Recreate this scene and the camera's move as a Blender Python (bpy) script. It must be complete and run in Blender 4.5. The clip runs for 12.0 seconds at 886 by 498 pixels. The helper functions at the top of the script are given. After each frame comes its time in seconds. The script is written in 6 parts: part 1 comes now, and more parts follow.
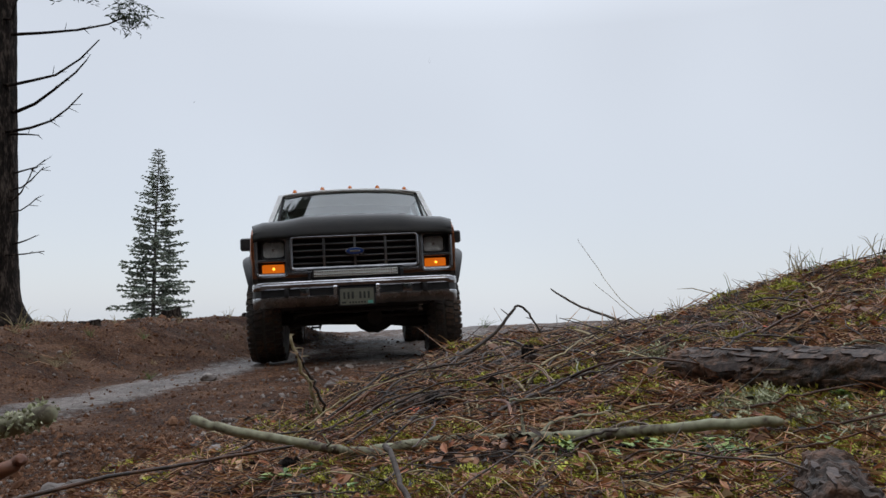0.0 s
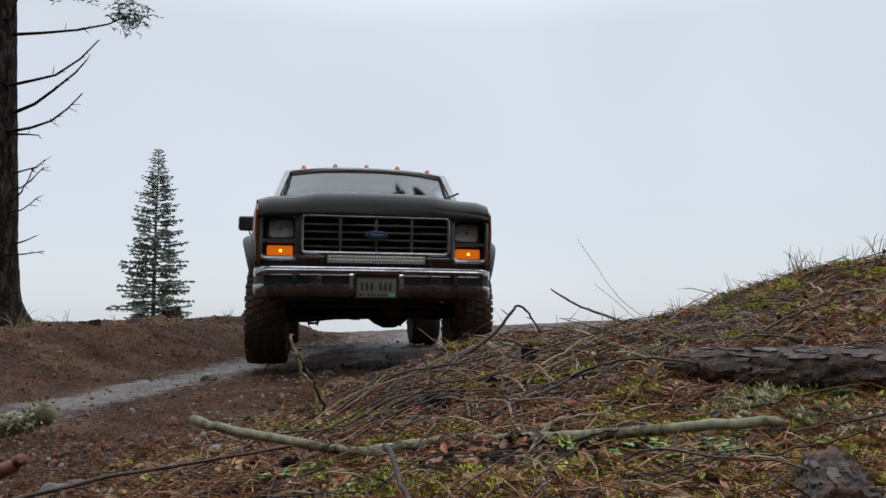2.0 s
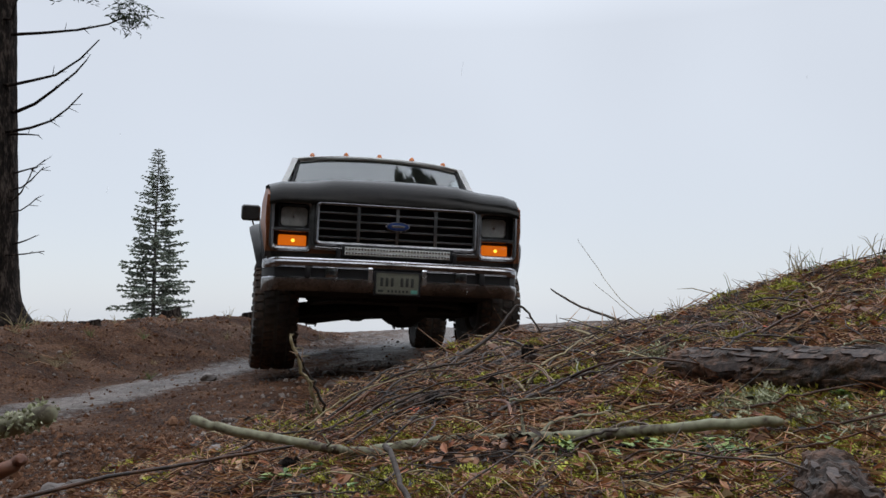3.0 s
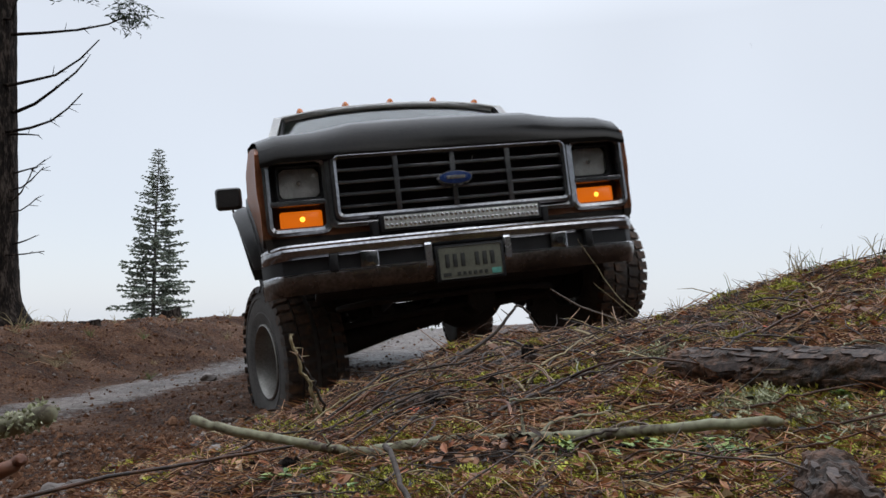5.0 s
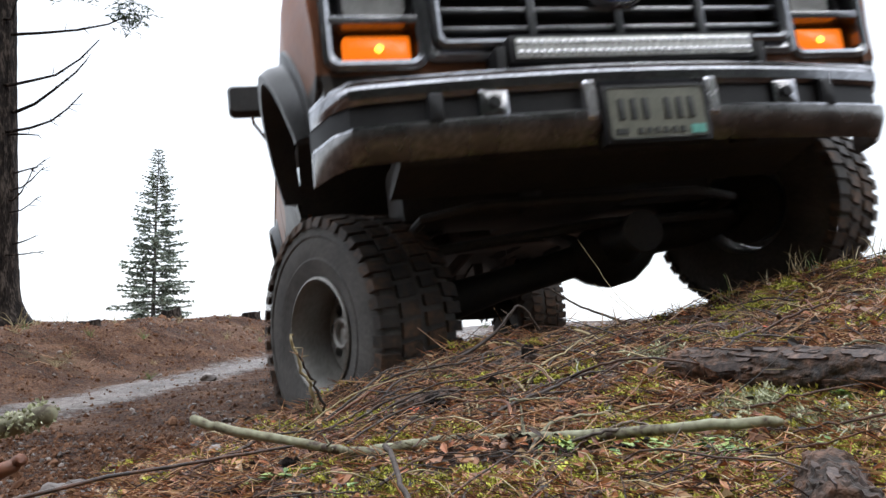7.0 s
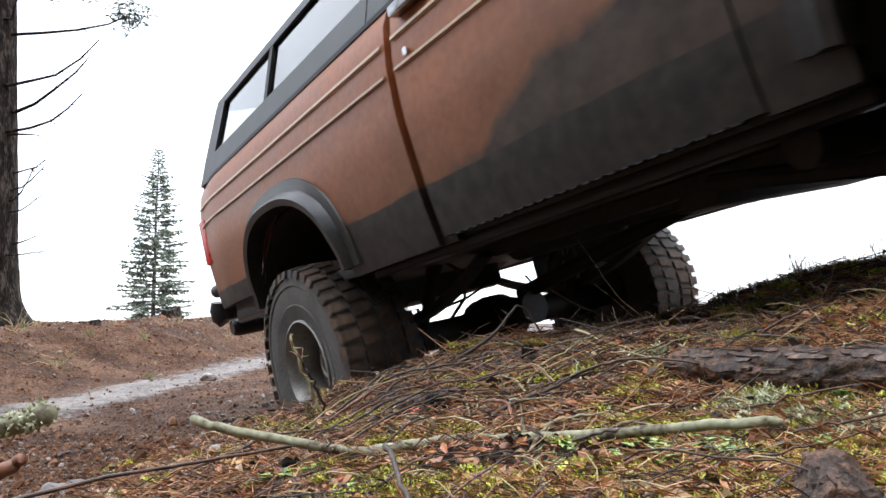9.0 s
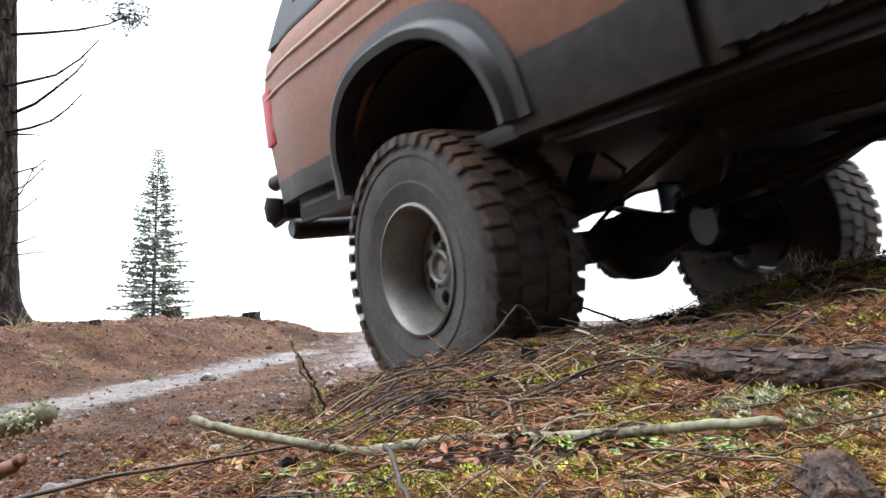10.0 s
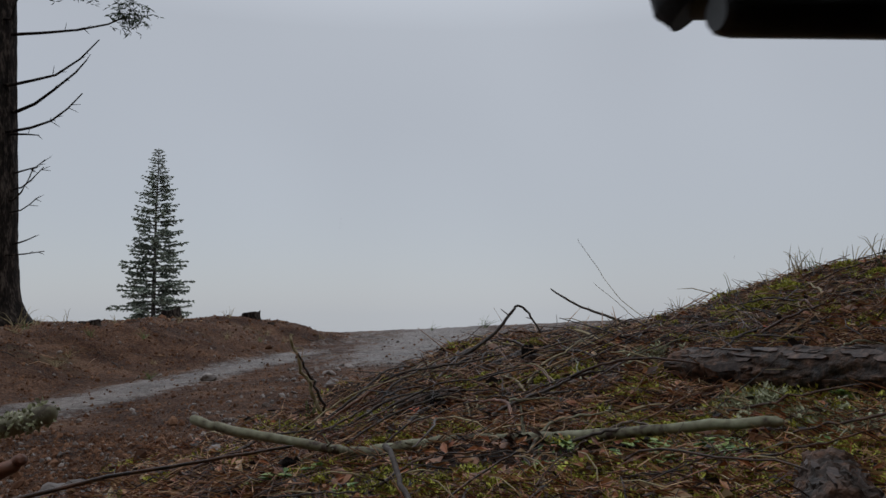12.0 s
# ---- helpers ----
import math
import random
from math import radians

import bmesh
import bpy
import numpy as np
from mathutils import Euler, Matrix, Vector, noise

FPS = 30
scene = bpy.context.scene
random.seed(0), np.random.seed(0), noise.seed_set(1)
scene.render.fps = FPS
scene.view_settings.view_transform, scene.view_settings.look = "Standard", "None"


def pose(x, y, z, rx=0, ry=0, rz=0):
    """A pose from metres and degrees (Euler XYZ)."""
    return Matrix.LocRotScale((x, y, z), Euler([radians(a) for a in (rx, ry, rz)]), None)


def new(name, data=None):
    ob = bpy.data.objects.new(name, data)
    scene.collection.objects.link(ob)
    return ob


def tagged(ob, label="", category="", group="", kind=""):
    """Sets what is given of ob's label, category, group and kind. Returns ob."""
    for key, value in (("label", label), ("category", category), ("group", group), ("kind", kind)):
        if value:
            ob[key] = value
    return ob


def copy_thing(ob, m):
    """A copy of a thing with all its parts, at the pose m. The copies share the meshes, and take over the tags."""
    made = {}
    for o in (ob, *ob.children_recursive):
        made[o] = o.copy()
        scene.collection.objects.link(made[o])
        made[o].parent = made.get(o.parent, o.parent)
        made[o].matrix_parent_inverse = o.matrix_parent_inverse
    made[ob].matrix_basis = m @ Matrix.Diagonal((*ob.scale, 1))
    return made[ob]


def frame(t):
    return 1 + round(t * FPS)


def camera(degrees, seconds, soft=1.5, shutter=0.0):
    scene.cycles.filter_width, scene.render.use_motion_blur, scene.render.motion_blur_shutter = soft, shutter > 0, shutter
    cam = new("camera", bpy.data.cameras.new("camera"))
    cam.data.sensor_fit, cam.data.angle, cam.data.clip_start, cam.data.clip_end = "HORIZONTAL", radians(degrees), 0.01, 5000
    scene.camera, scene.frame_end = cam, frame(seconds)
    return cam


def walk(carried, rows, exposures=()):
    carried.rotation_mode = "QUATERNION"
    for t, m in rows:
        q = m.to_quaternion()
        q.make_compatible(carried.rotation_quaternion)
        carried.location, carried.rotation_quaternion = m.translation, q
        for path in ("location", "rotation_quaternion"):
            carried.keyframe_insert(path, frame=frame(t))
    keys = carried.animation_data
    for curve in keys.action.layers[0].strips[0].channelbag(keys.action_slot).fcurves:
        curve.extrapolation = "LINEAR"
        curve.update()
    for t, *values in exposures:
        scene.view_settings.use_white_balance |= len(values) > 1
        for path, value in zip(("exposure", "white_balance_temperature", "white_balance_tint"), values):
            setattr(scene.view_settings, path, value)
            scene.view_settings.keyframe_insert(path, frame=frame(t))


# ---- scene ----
cam = camera(60.93, 12.0, soft=1.5, shutter=0.5)
CAM_POSE = pose(0, 0, 0.47, 95, 0, 0)
walk(cam, [(0, CAM_POSE), (12, CAM_POSE)],
     exposures=[(0, 0.0), (3, 0.05), (5, 0.17), (5.5, 0.26), (6.0, 0.38), (6.5, 0.72), (7, 1.05), (9, 1.62),
                (10, 1.72), (10.5, 1.5), (10.8, 0.45), (11, 0.14), (11.5, -0.27), (12, -0.60)])

# ---- daylight: bright overcast fog ----
SUN_EL, SUN_ROT = radians(48), radians(140)
world = bpy.data.worlds.new("overcast_sky")
scene.world = world
world.use_nodes = True
wn, wl = world.node_tree.nodes, world.node_tree.links
wn.clear()
w_out = wn.new("ShaderNodeOutputWorld")
w_sky = wn.new("ShaderNodeTexSky")
w_sky.sky_type, w_sky.sun_disc = "NISHITA", False
w_sky.sun_elevation, w_sky.sun_rotation = SUN_EL, SUN_ROT
w_bg1 = wn.new("ShaderNodeBackground")
w_bg1.inputs["Strength"].default_value = 0.02
wl.new(w_sky.outputs["Color"], w_bg1.inputs["Color"])
w_tc = wn.new("ShaderNodeTexCoord")
w_noise = wn.new("ShaderNodeTexNoise")
w_noise.inputs["Scale"].default_value, w_noise.inputs["Detail"].default_value = 1.6, 2.0
w_ramp = wn.new("ShaderNodeValToRGB")
w_ramp.color_ramp.elements[0].position, w_ramp.color_ramp.elements[0].color = 0.3, (0.56, 0.59, 0.645, 1)
w_ramp.color_ramp.elements[1].position, w_ramp.color_ramp.elements[1].color = 0.72, (0.66, 0.70, 0.765, 1)
w_bg2 = wn.new("ShaderNodeBackground")
w_bg2.inputs["Strength"].default_value = 0.98
w_add = wn.new("ShaderNodeAddShader")
wl.new(w_tc.outputs["Generated"], w_noise.inputs["Vector"])
wl.new(w_noise.outputs["Fac"], w_ramp.inputs["Fac"])
wl.new(w_ramp.outputs["Color"], w_bg2.inputs["Color"])
# an overcast sky is brighter overhead than near the horizon
w_sep, w_rise = wn.new("ShaderNodeSeparateXYZ"), wn.new("ShaderNodeMapRange")
wl.new(w_tc.outputs["Generated"], w_sep.inputs[0])
w_rise.inputs["From Min"].default_value, w_rise.inputs["From Max"].default_value = 0.36, 0.95
w_rise.inputs["To Min"].default_value, w_rise.inputs["To Max"].default_value = 0.98, 2.9
wl.new(w_sep.outputs["Z"], w_rise.inputs["Value"])
wl.new(w_rise.outputs[0], w_bg2.inputs["Strength"])
wl.new(w_bg1.outputs[0], w_add.inputs[0])
wl.new(w_bg2.outputs[0], w_add.inputs[1])
wl.new(w_add.outputs[0], w_out.inputs["Surface"])
sun = new("sun", bpy.data.lights.new("sun", "SUN"))
sun.data.energy, sun.data.angle, sun.data.color = 0.6, radians(40), (1.0, 0.97, 0.93)
sun.matrix_basis = pose(0, 0, 30, 42, 0, 40)


# ---- materials ----
def mat(name, stops, rough=0.7, metal=0.0, scale=8.0, fine=60.0, bump=0.2, spec=0.5, rough_var=0.1, coat=0.0,
        stretch=(1, 1, 1), island=0.0, distance=0.01, detail=5.0):
    """A surface with colour from a two-scale noise, uneven gloss and fine relief. island: how far loose pieces differ."""
    m = bpy.data.materials.new(name)
    m.use_nodes = True
    n, l = m.node_tree.nodes, m.node_tree.links
    b = n["Principled BSDF"]
    tc, mp = n.new("ShaderNodeTexCoord"), n.new("ShaderNodeMapping")
    mp.inputs["Scale"].default_value = stretch
    l.new(tc.outputs["Object"], mp.inputs["Vector"])
    n1, n2 = n.new("ShaderNodeTexNoise"), n.new("ShaderNodeTexNoise")
    n1.inputs["Scale"].default_value, n1.inputs["Detail"].default_value = scale, detail
    n2.inputs["Scale"].default_value, n2.inputs["Detail"].default_value = fine, 3.0
    for q in (n1, n2):
        l.new(mp.outputs[0], q.inputs["Vector"])
    mix = n.new("ShaderNodeMath")
    mix.operation = "MULTIPLY_ADD"
    mix.inputs[1].default_value = 0.45
    l.new(n2.outputs["Fac"], mix.inputs[0])
    half = n.new("ShaderNodeMath")
    half.operation = "MULTIPLY"
    half.inputs[1].default_value = 0.55
    l.new(n1.outputs["Fac"], half.inputs[0])
    l.new(half.outputs[0], mix.inputs[2])
    fac = mix.outputs[0]
    if island:
        geo, ma = n.new("ShaderNodeNewGeometry"), n.new("ShaderNodeMath")
        ma.operation = "MULTIPLY_ADD"
        ma.inputs[1].default_value = island
        l.new(geo.outputs["Random Per Island"], ma.inputs[0])
        sh = n.new("ShaderNodeMath")
        sh.operation = "SUBTRACT"
        sh.inputs[1].default_value = island / 2
        l.new(fac, sh.inputs[0])
        l.new(sh.outputs[0], ma.inputs[2])
        fac = ma.outputs[0]
    ramp = n.new("ShaderNodeValToRGB")
    els = ramp.color_ramp.elements
    while len(els) < len(stops):
        els.new(0.5)
    for e, (p, c) in zip(els, stops):
        e.position, e.color = p, (*c, 1)
    l.new(fac, ramp.inputs["Fac"])
    l.new(ramp.outputs["Color"], b.inputs["Base Color"])
    b.inputs["Metallic"].default_value = metal
    b.inputs["Specular IOR Level"].default_value = spec
    b.inputs["Coat Weight"].default_value = coat
    b.inputs["Coat Roughness"].default_value = 0.12
    rr = n.new("ShaderNodeMapRange")
    rr.inputs["To Min"].default_value, rr.inputs["To Max"].default_value = max(0.02, rough - rough_var), min(1, rough + rough_var)
    l.new(n1.outputs["Fac"], rr.inputs["Value"])
    l.new(rr.outputs[0], b.inputs["Roughness"])
    if bump:
        bp = n.new("ShaderNodeBump")
        bp.inputs["Strength"].default_value, bp.inputs["Distance"].default_value = bump, distance
        l.new(mix.outputs[0], bp.inputs["Height"])
        l.new(bp.outputs[0], b.inputs["Normal"])
    return m


def duo(a, b, lo=0.35, hi=0.65):
    return [(lo, a), (hi, b)]


M = {}
M["rubber"] = mat("tyre_rubber", duo((0.045, 0.042, 0.039), (0.105, 0.097, 0.088)), 0.8, scale=9, fine=70, bump=0.25, distance=0.004)
M["tread"] = mat("muddy_tread_rubber", [(0.38, (0.018, 0.016, 0.014)), (0.50, (0.045, 0.030, 0.021)), (0.64, (0.13, 0.070, 0.038))], 0.72, scale=5, fine=45, bump=0.4, distance=0.005)
M["rim"] = mat("cast_aluminium_dusty", duo((0.20, 0.19, 0.172), (0.36, 0.345, 0.32)), 0.5, 0.6, scale=10, fine=90, bump=0.1, distance=0.002)
M["chrome"] = mat("worn_dark_chrome", duo((0.15, 0.15, 0.157), (0.36, 0.36, 0.375)), 0.2, 1.0, scale=7, fine=80, bump=0.06, rough_var=0.1, distance=0.002)
# brighter than the rails: the sky's glint on their edges, put into colour
M["chrome_edge"] = mat("chrome_edge_glint", duo((0.22, 0.22, 0.23), (0.62, 0.62, 0.64)), 0.22, 1.0, scale=4, fine=60, bump=0.08, rough_var=0.15, distance=0.002)
# darker steel for the lower bumper rail
M["chrome_low"] = mat("darker_bumper_steel", duo((0.10, 0.098, 0.096), (0.30, 0.293, 0.286)), 0.28, 0.9, scale=6, fine=60, bump=0.12, rough_var=0.16, distance=0.002)
M["shell"] = mat("grey_grille_shell", duo((0.12, 0.123, 0.13), (0.28, 0.285, 0.30)), 0.22, 0.8, scale=9, fine=60, bump=0.06, distance=0.002)
M["black"] = mat("black_plastic", duo((0.010, 0.010, 0.011), (0.020, 0.020, 0.021)), 0.55, scale=14, fine=120, bump=0.1, spec=0.3, distance=0.001)
M["reflector"] = mat("dim_reflector", duo((0.55, 0.56, 0.56), (0.85, 0.86, 0.86)), 0.35, 0.1, scale=30, fine=160, bump=0.3)
M["hood"] = mat("faded_black_paint", duo((0.007, 0.007, 0.007), (0.016, 0.014, 0.012)), 0.2, scale=6, fine=130, bump=0.06, spec=0.1, distance=0.0015, rough_var=0.12)
M["olive"] = mat("dull_olive_black_hood_paint", duo((0.016, 0.013, 0.005), (0.036, 0.029, 0.011)), 0.58, scale=5, fine=110, bump=0.1, spec=0.06, distance=0.0015, rough_var=0.1)
M["flare"] = mat("black_flare_plastic", duo((0.012, 0.012, 0.0125), (0.03, 0.029, 0.028)), 0.4, scale=9, fine=70, bump=0.12, distance=0.002)
M["chassis"] = mat("oily_chassis_steel", duo((0.014, 0.014, 0.014), (0.040, 0.034, 0.028)), 0.65, scale=9, fine=60, bump=0.3, distance=0.004)
M["trim"] = mat("pale_gold_moulding", duo((0.42, 0.30, 0.19), (0.56, 0.43, 0.30)), 0.4, 0.2, scale=14, fine=80, bump=0.05)
M["white"] = mat("aged_white_roof_paint", duo((0.52, 0.52, 0.52), (0.72, 0.72, 0.71)), 0.4, scale=8, fine=70, bump=0.05)
M["topcap"] = mat("black_hardtop", duo((0.018, 0.019, 0.021), (0.04, 0.041, 0.044)), 0.5, scale=8, fine=130, bump=0.18, distance=0.002)
M["mirror"] = mat("mirror_glass", duo((0.8, 0.8, 0.8), (0.85, 0.85, 0.85)), 0.04, 1.0, bump=0, rough_var=0.01)
M["plate"] = mat("faded_plate_enamel", duo((0.12, 0.125, 0.095), (0.19, 0.19, 0.145)), 0.5, scale=20, fine=90, bump=0.05)
M["plate_ink"] = mat("dark_plate_ink", duo((0.02, 0.024, 0.022), (0.045, 0.045, 0.04)), 0.6, scale=30)
M["sticker"] = mat("teal_sticker", duo((0.1, 0.36, 0.30), (0.16, 0.46, 0.38)), 0.5, scale=30)
M["badge"] = mat("blue_enamel", duo((0.012, 0.03, 0.12), (0.02, 0.05, 0.17)), 0.25, scale=30, bump=0)
M["silver"] = mat("bright_trim", duo((0.5, 0.5, 0.52), (0.65, 0.65, 0.66)), 0.25, 0.9, scale=30, bump=0)
M["red"] = mat("red_lamp_plastic", duo((0.45, 0.006, 0.006), (0.62, 0.015, 0.012)), 0.3, scale=20, bump=0.05, spec=0.25)
M["orange"] = mat("orange_marker_plastic", duo((0.5, 0.13, 0.02), (0.68, 0.2, 0.03)), 0.25, scale=30, bump=0.03)
M["seat"] = mat("dark_seat_cloth", duo((0.02, 0.018, 0.016), (0.045, 0.04, 0.035)), 0.9, scale=20, fine=200)


def brown_paint():
    """Copper-brown car paint, black below the sill line, with dried mud thrown up along a ragged edge."""
    m = mat("copper_brown_paint", duo((0.23, 0.070, 0.024), (0.34, 0.118, 0.046)), 0.45, scale=5, fine=40, bump=0.06, spec=0.3, coat=0.05, distance=0.002, rough_var=0.14)
    n, l = m.node_tree.nodes, m.node_tree.links
    b = n["Principled BSDF"]
    base = b.inputs["Base Color"].links[0].from_socket
    tc, sep = n.new("ShaderNodeTexCoord"), n.new("ShaderNodeSeparateXYZ")
    l.new(tc.outputs["Object"], sep.inputs[0])
    no = n.new("ShaderNodeTexNoise")
    no.inputs["Scale"].default_value, no.inputs["Detail"].default_value = 3.2, 9
    l.new(tc.outputs["Object"], no.inputs["Vector"])

    def maths(op, p, q, r=0.0):
        k = n.new("ShaderNodeMath")
        k.operation = op
        for i, v in enumerate((p, q, r)):
            if isinstance(v, (int, float)):
                k.inputs[i].default_value = v
            else:
                l.new(v, k.inputs[i])
        return k.outputs[0]

    def below(value, lo, hi, top=1.0):
        k = n.new("ShaderNodeMapRange")
        k.inputs["From Min"].default_value, k.inputs["From Max"].default_value = lo, hi
        k.inputs["To Min"].default_value, k.inputs["To Max"].default_value = top, 0
        l.new(value, k.inputs["Value"])
        return k.outputs[0]

    def blend(f, c, d):
        k = n.new("ShaderNodeMix")
        k.data_type = "RGBA"
        l.new(f, k.inputs["Factor"])
        l.new(c, k.inputs["A"])
        l.new(d, k.inputs["B"])
        return k.outputs["Result"]

    def shades(scale, stops):
        f, k = n.new("ShaderNodeTexNoise"), n.new("ShaderNodeValToRGB")
        f.inputs["Scale"].default_value, f.inputs["Detail"].default_value = scale, 6
        l.new(tc.outputs["Object"], f.inputs["Vector"])
        for e, (p, c) in zip(k.color_ramp.elements, stops):
            e.position, e.color = p, (*c, 1)
        l.new(f.outputs["Fac"], k.inputs["Fac"])
        return k.outputs["Color"]

    # mud splashed higher towards the front wheels, thinning upwards into a brown film
    climb = maths("MAXIMUM", maths("MULTIPLY_ADD", sep.outputs["Y"], -0.26, 0.42), 0.0)
    behind = n.new("ShaderNodeMapRange")
    behind.inputs["From Min"].default_value, behind.inputs["From Max"].default_value = 0.10, 0.50
    l.new(sep.outputs["Y"], behind.inputs["Value"])
    climb = maths("MULTIPLY", climb, behind.outputs[0])
    level = maths("SUBTRACT", maths("MULTIPLY_ADD", no.outputs["Fac"], 0.30, sep.outputs["Z"]), climb)
    film = below(level, 0.36, 0.62, 0.62)
    thick = below(level, 0.335, 0.375, 0.92)
    paint = blend(film, base, shades(9, ((0.35, (0.095, 0.045, 0.021)), (0.75, (0.17, 0.085, 0.042)))))
    paint = blend(thick, paint, shades(16, ((0.35, (0.022, 0.018, 0.015)), (0.75, (0.065, 0.050, 0.038)))))
    tone = below(maths("MULTIPLY_ADD", no.outputs["Fac"], 0.03, sep.outputs["Z"]), 0.238, 0.244)
    paint = blend(tone, paint, shades(22, ((0.35, (0.012, 0.011, 0.010)), (0.75, (0.040, 0.033, 0.027)))))
    l.new(paint, b.inputs["Base Color"])
    return m


M["brown"] = brown_paint()


def glass(name, tint, rough=0.02, ior=1.5):
    m = bpy.data.materials.new(name)
    m.use_nodes = True
    b = m.node_tree.nodes["Principled BSDF"]
    b.inputs["Base Color"].default_value = (*tint, 1)
    b.inputs["Transmission Weight"].default_value = 1.0
    b.inputs["Roughness"].default_value, b.inputs["IOR"].default_value = rough, ior
    return m


M["glass"] = glass("tinted_window_glass", (0.6, 0.62, 0.61))
M["shield"] = glass("dark_windshield_glass", (0.40, 0.46, 0.465), 0.02, 1.88)
M["lens"] = glass("headlight_glass", (0.9, 0.92, 0.92), 0.08)


def glow(name, colour, power, base):
    m = bpy.data.materials.new(name)
    m.use_nodes = True
    b = m.node_tree.nodes["Principled BSDF"]
    b.inputs["Base Color"].default_value = (*base, 1)
    b.inputs["Roughness"].default_value = 0.25
    b.inputs["Emission Color"].default_value = (*colour, 1)
    b.inputs["Emission Strength"].default_value = power
    return m


M["amber"] = glow("lit_amber_lens", (1.0, 0.20, 0.008), 0.46, (0.45, 0.10, 0.008))
M["bulb"] = glow("lit_amber_bulb", (1.0, 0.45, 0.04), 2.6, (0.8, 0.4, 0.05))
M["led"] = mat("led_reflectors", duo((0.42, 0.44, 0.42), (0.72, 0.74, 0.70), 0.3, 0.7), 0.25, 0.15, scale=40, fine=200, bump=0.2)

M["bark"] = mat("ridged_bark", [(0.36, (0.005, 0.004, 0.0035)), (0.5, (0.016, 0.012, 0.010)), (0.62, (0.075, 0.06, 0.05))], 0.85, scale=15, fine=50, bump=1.0, stretch=(1, 1, 0.3), distance=0.04, spec=0.1)
M["wet_bark"] = mat("wet_flaky_bark", [(0.36, (0.010, 0.007, 0.005)), (0.48, (0.04, 0.024, 0.016)), (0.62, (0.15, 0.08, 0.05))], 0.55, scale=40, fine=150, bump=1.0, distance=0.008, rough_var=0.2, spec=0.3)
M["bark_plate"] = mat("flaked_bark_face", [(0.34, (0.018, 0.012, 0.010)), (0.5, (0.055, 0.036, 0.029)), (0.68, (0.22, 0.14, 0.105))], 0.5, scale=35, fine=160, bump=0.7, distance=0.004, rough_var=0.2, spec=0.35)
M["red_wood"] = mat("wet_red_brown_wood", duo((0.10, 0.036, 0.018), (0.24, 0.095, 0.05)), 0.5, scale=20, fine=120, bump=0.2, distance=0.002)
M["dead_wood"] = mat("grey_dead_twig", duo((0.045, 0.030, 0.022), (0.17, 0.125, 0.095)), 0.6, scale=30, fine=140, bump=0.3, island=0.7)
M["twig"] = mat("wet_brown_twig", [(0.22, (0.016, 0.010, 0.007)), (0.48, (0.13, 0.056, 0.028)), (0.78, (0.40, 0.235, 0.125))], 0.42, spec=0.4, scale=30, fine=150, bump=0.2, island=0.9, distance=0.002)
M["lichen_wood"] = mat("pale_lichened_stick", [(0.41, (0.06, 0.038, 0.027)), (0.46, (0.17, 0.155, 0.095)), (0.66, (0.36, 0.36, 0.24))], 0.75, scale=22, fine=120, bump=0.3, distance=0.002)
M["needle_litter"] = mat("rusty_needle_litter", [(0.22, (0.04, 0.019, 0.011)), (0.42, (0.15, 0.052, 0.024)), (0.62, (0.36, 0.125, 0.045)), (0.85, (0.50, 0.30, 0.14))], 0.45, scale=30, bump=0, island=0.9)
M["straw"] = mat("dry_straw", duo((0.26, 0.20, 0.10), (0.44, 0.36, 0.20)), 0.6, scale=30, bump=0, island=0.6)
M["grass"] = mat("green_grass", duo((0.07, 0.12, 0.02), (0.16, 0.22, 0.06)), 0.5, scale=30, bump=0, island=0.7)
M["moss"] = mat("yellow_green_moss", [(0.2, (0.14, 0.125, 0.02)), (0.5, (0.36, 0.35, 0.04)), (0.8, (0.58, 0.58, 0.10))], 0.8, scale=30, bump=0, island=0.9)
M["lichen"] = mat("grey_green_lichen", duo((0.27, 0.28, 0.15), (0.50, 0.51, 0.34)), 0.85, scale=40, bump=0, island=0.6)
M["leaf"] = mat("small_green_leaf", duo((0.11, 0.20, 0.055), (0.30, 0.39, 0.12)), 0.45, scale=30, bump=0, island=0.8)
M["yellow_leaf"] = mat("yellow_leaf", duo((0.42, 0.40, 0.03), (0.58, 0.56, 0.06)), 0.5, scale=30, bump=0)
M["brown_leaf"] = mat("brown_fallen_leaf", duo((0.11, 0.045, 0.02), (0.30, 0.13, 0.055)), 0.5, scale=30, bump=0.1, island=0.8)
M["orange_chip"] = mat("orange_wood_chip", duo((0.6, 0.09, 0.02), (0.75, 0.14, 0.03)), 0.5, scale=30, bump=0.1)
M["chips"] = mat("mixed_leaf_and_bark_chips", [(0.2, (0.014, 0.009, 0.007)), (0.42, (0.085, 0.038, 0.020)), (0.6, (0.34, 0.105, 0.038)), (0.8, (0.42, 0.20, 0.08)), (0.95, (0.36, 0.26, 0.14))], 0.45, scale=60, bump=0.1, island=1.0)
M["snow"] = mat("wet_snow", duo((0.75, 0.77, 0.8), (0.85, 0.86, 0.88)), 0.6, scale=300, bump=0)
M["fir"] = mat("fir_needles", duo((0.028, 0.05, 0.026), (0.075, 0.11, 0.06)), 0.7, scale=4, bump=0, island=0.8)
M["stone"] = mat("wet_gravel_stone", [(0.2, (0.06, 0.04, 0.03)), (0.5, (0.12, 0.088, 0.07)), (0.8, (0.21, 0.17, 0.145))], 0.4, scale=25, fine=150, bump=0.3, island=0.9, distance=0.003, rough_var=0.2)
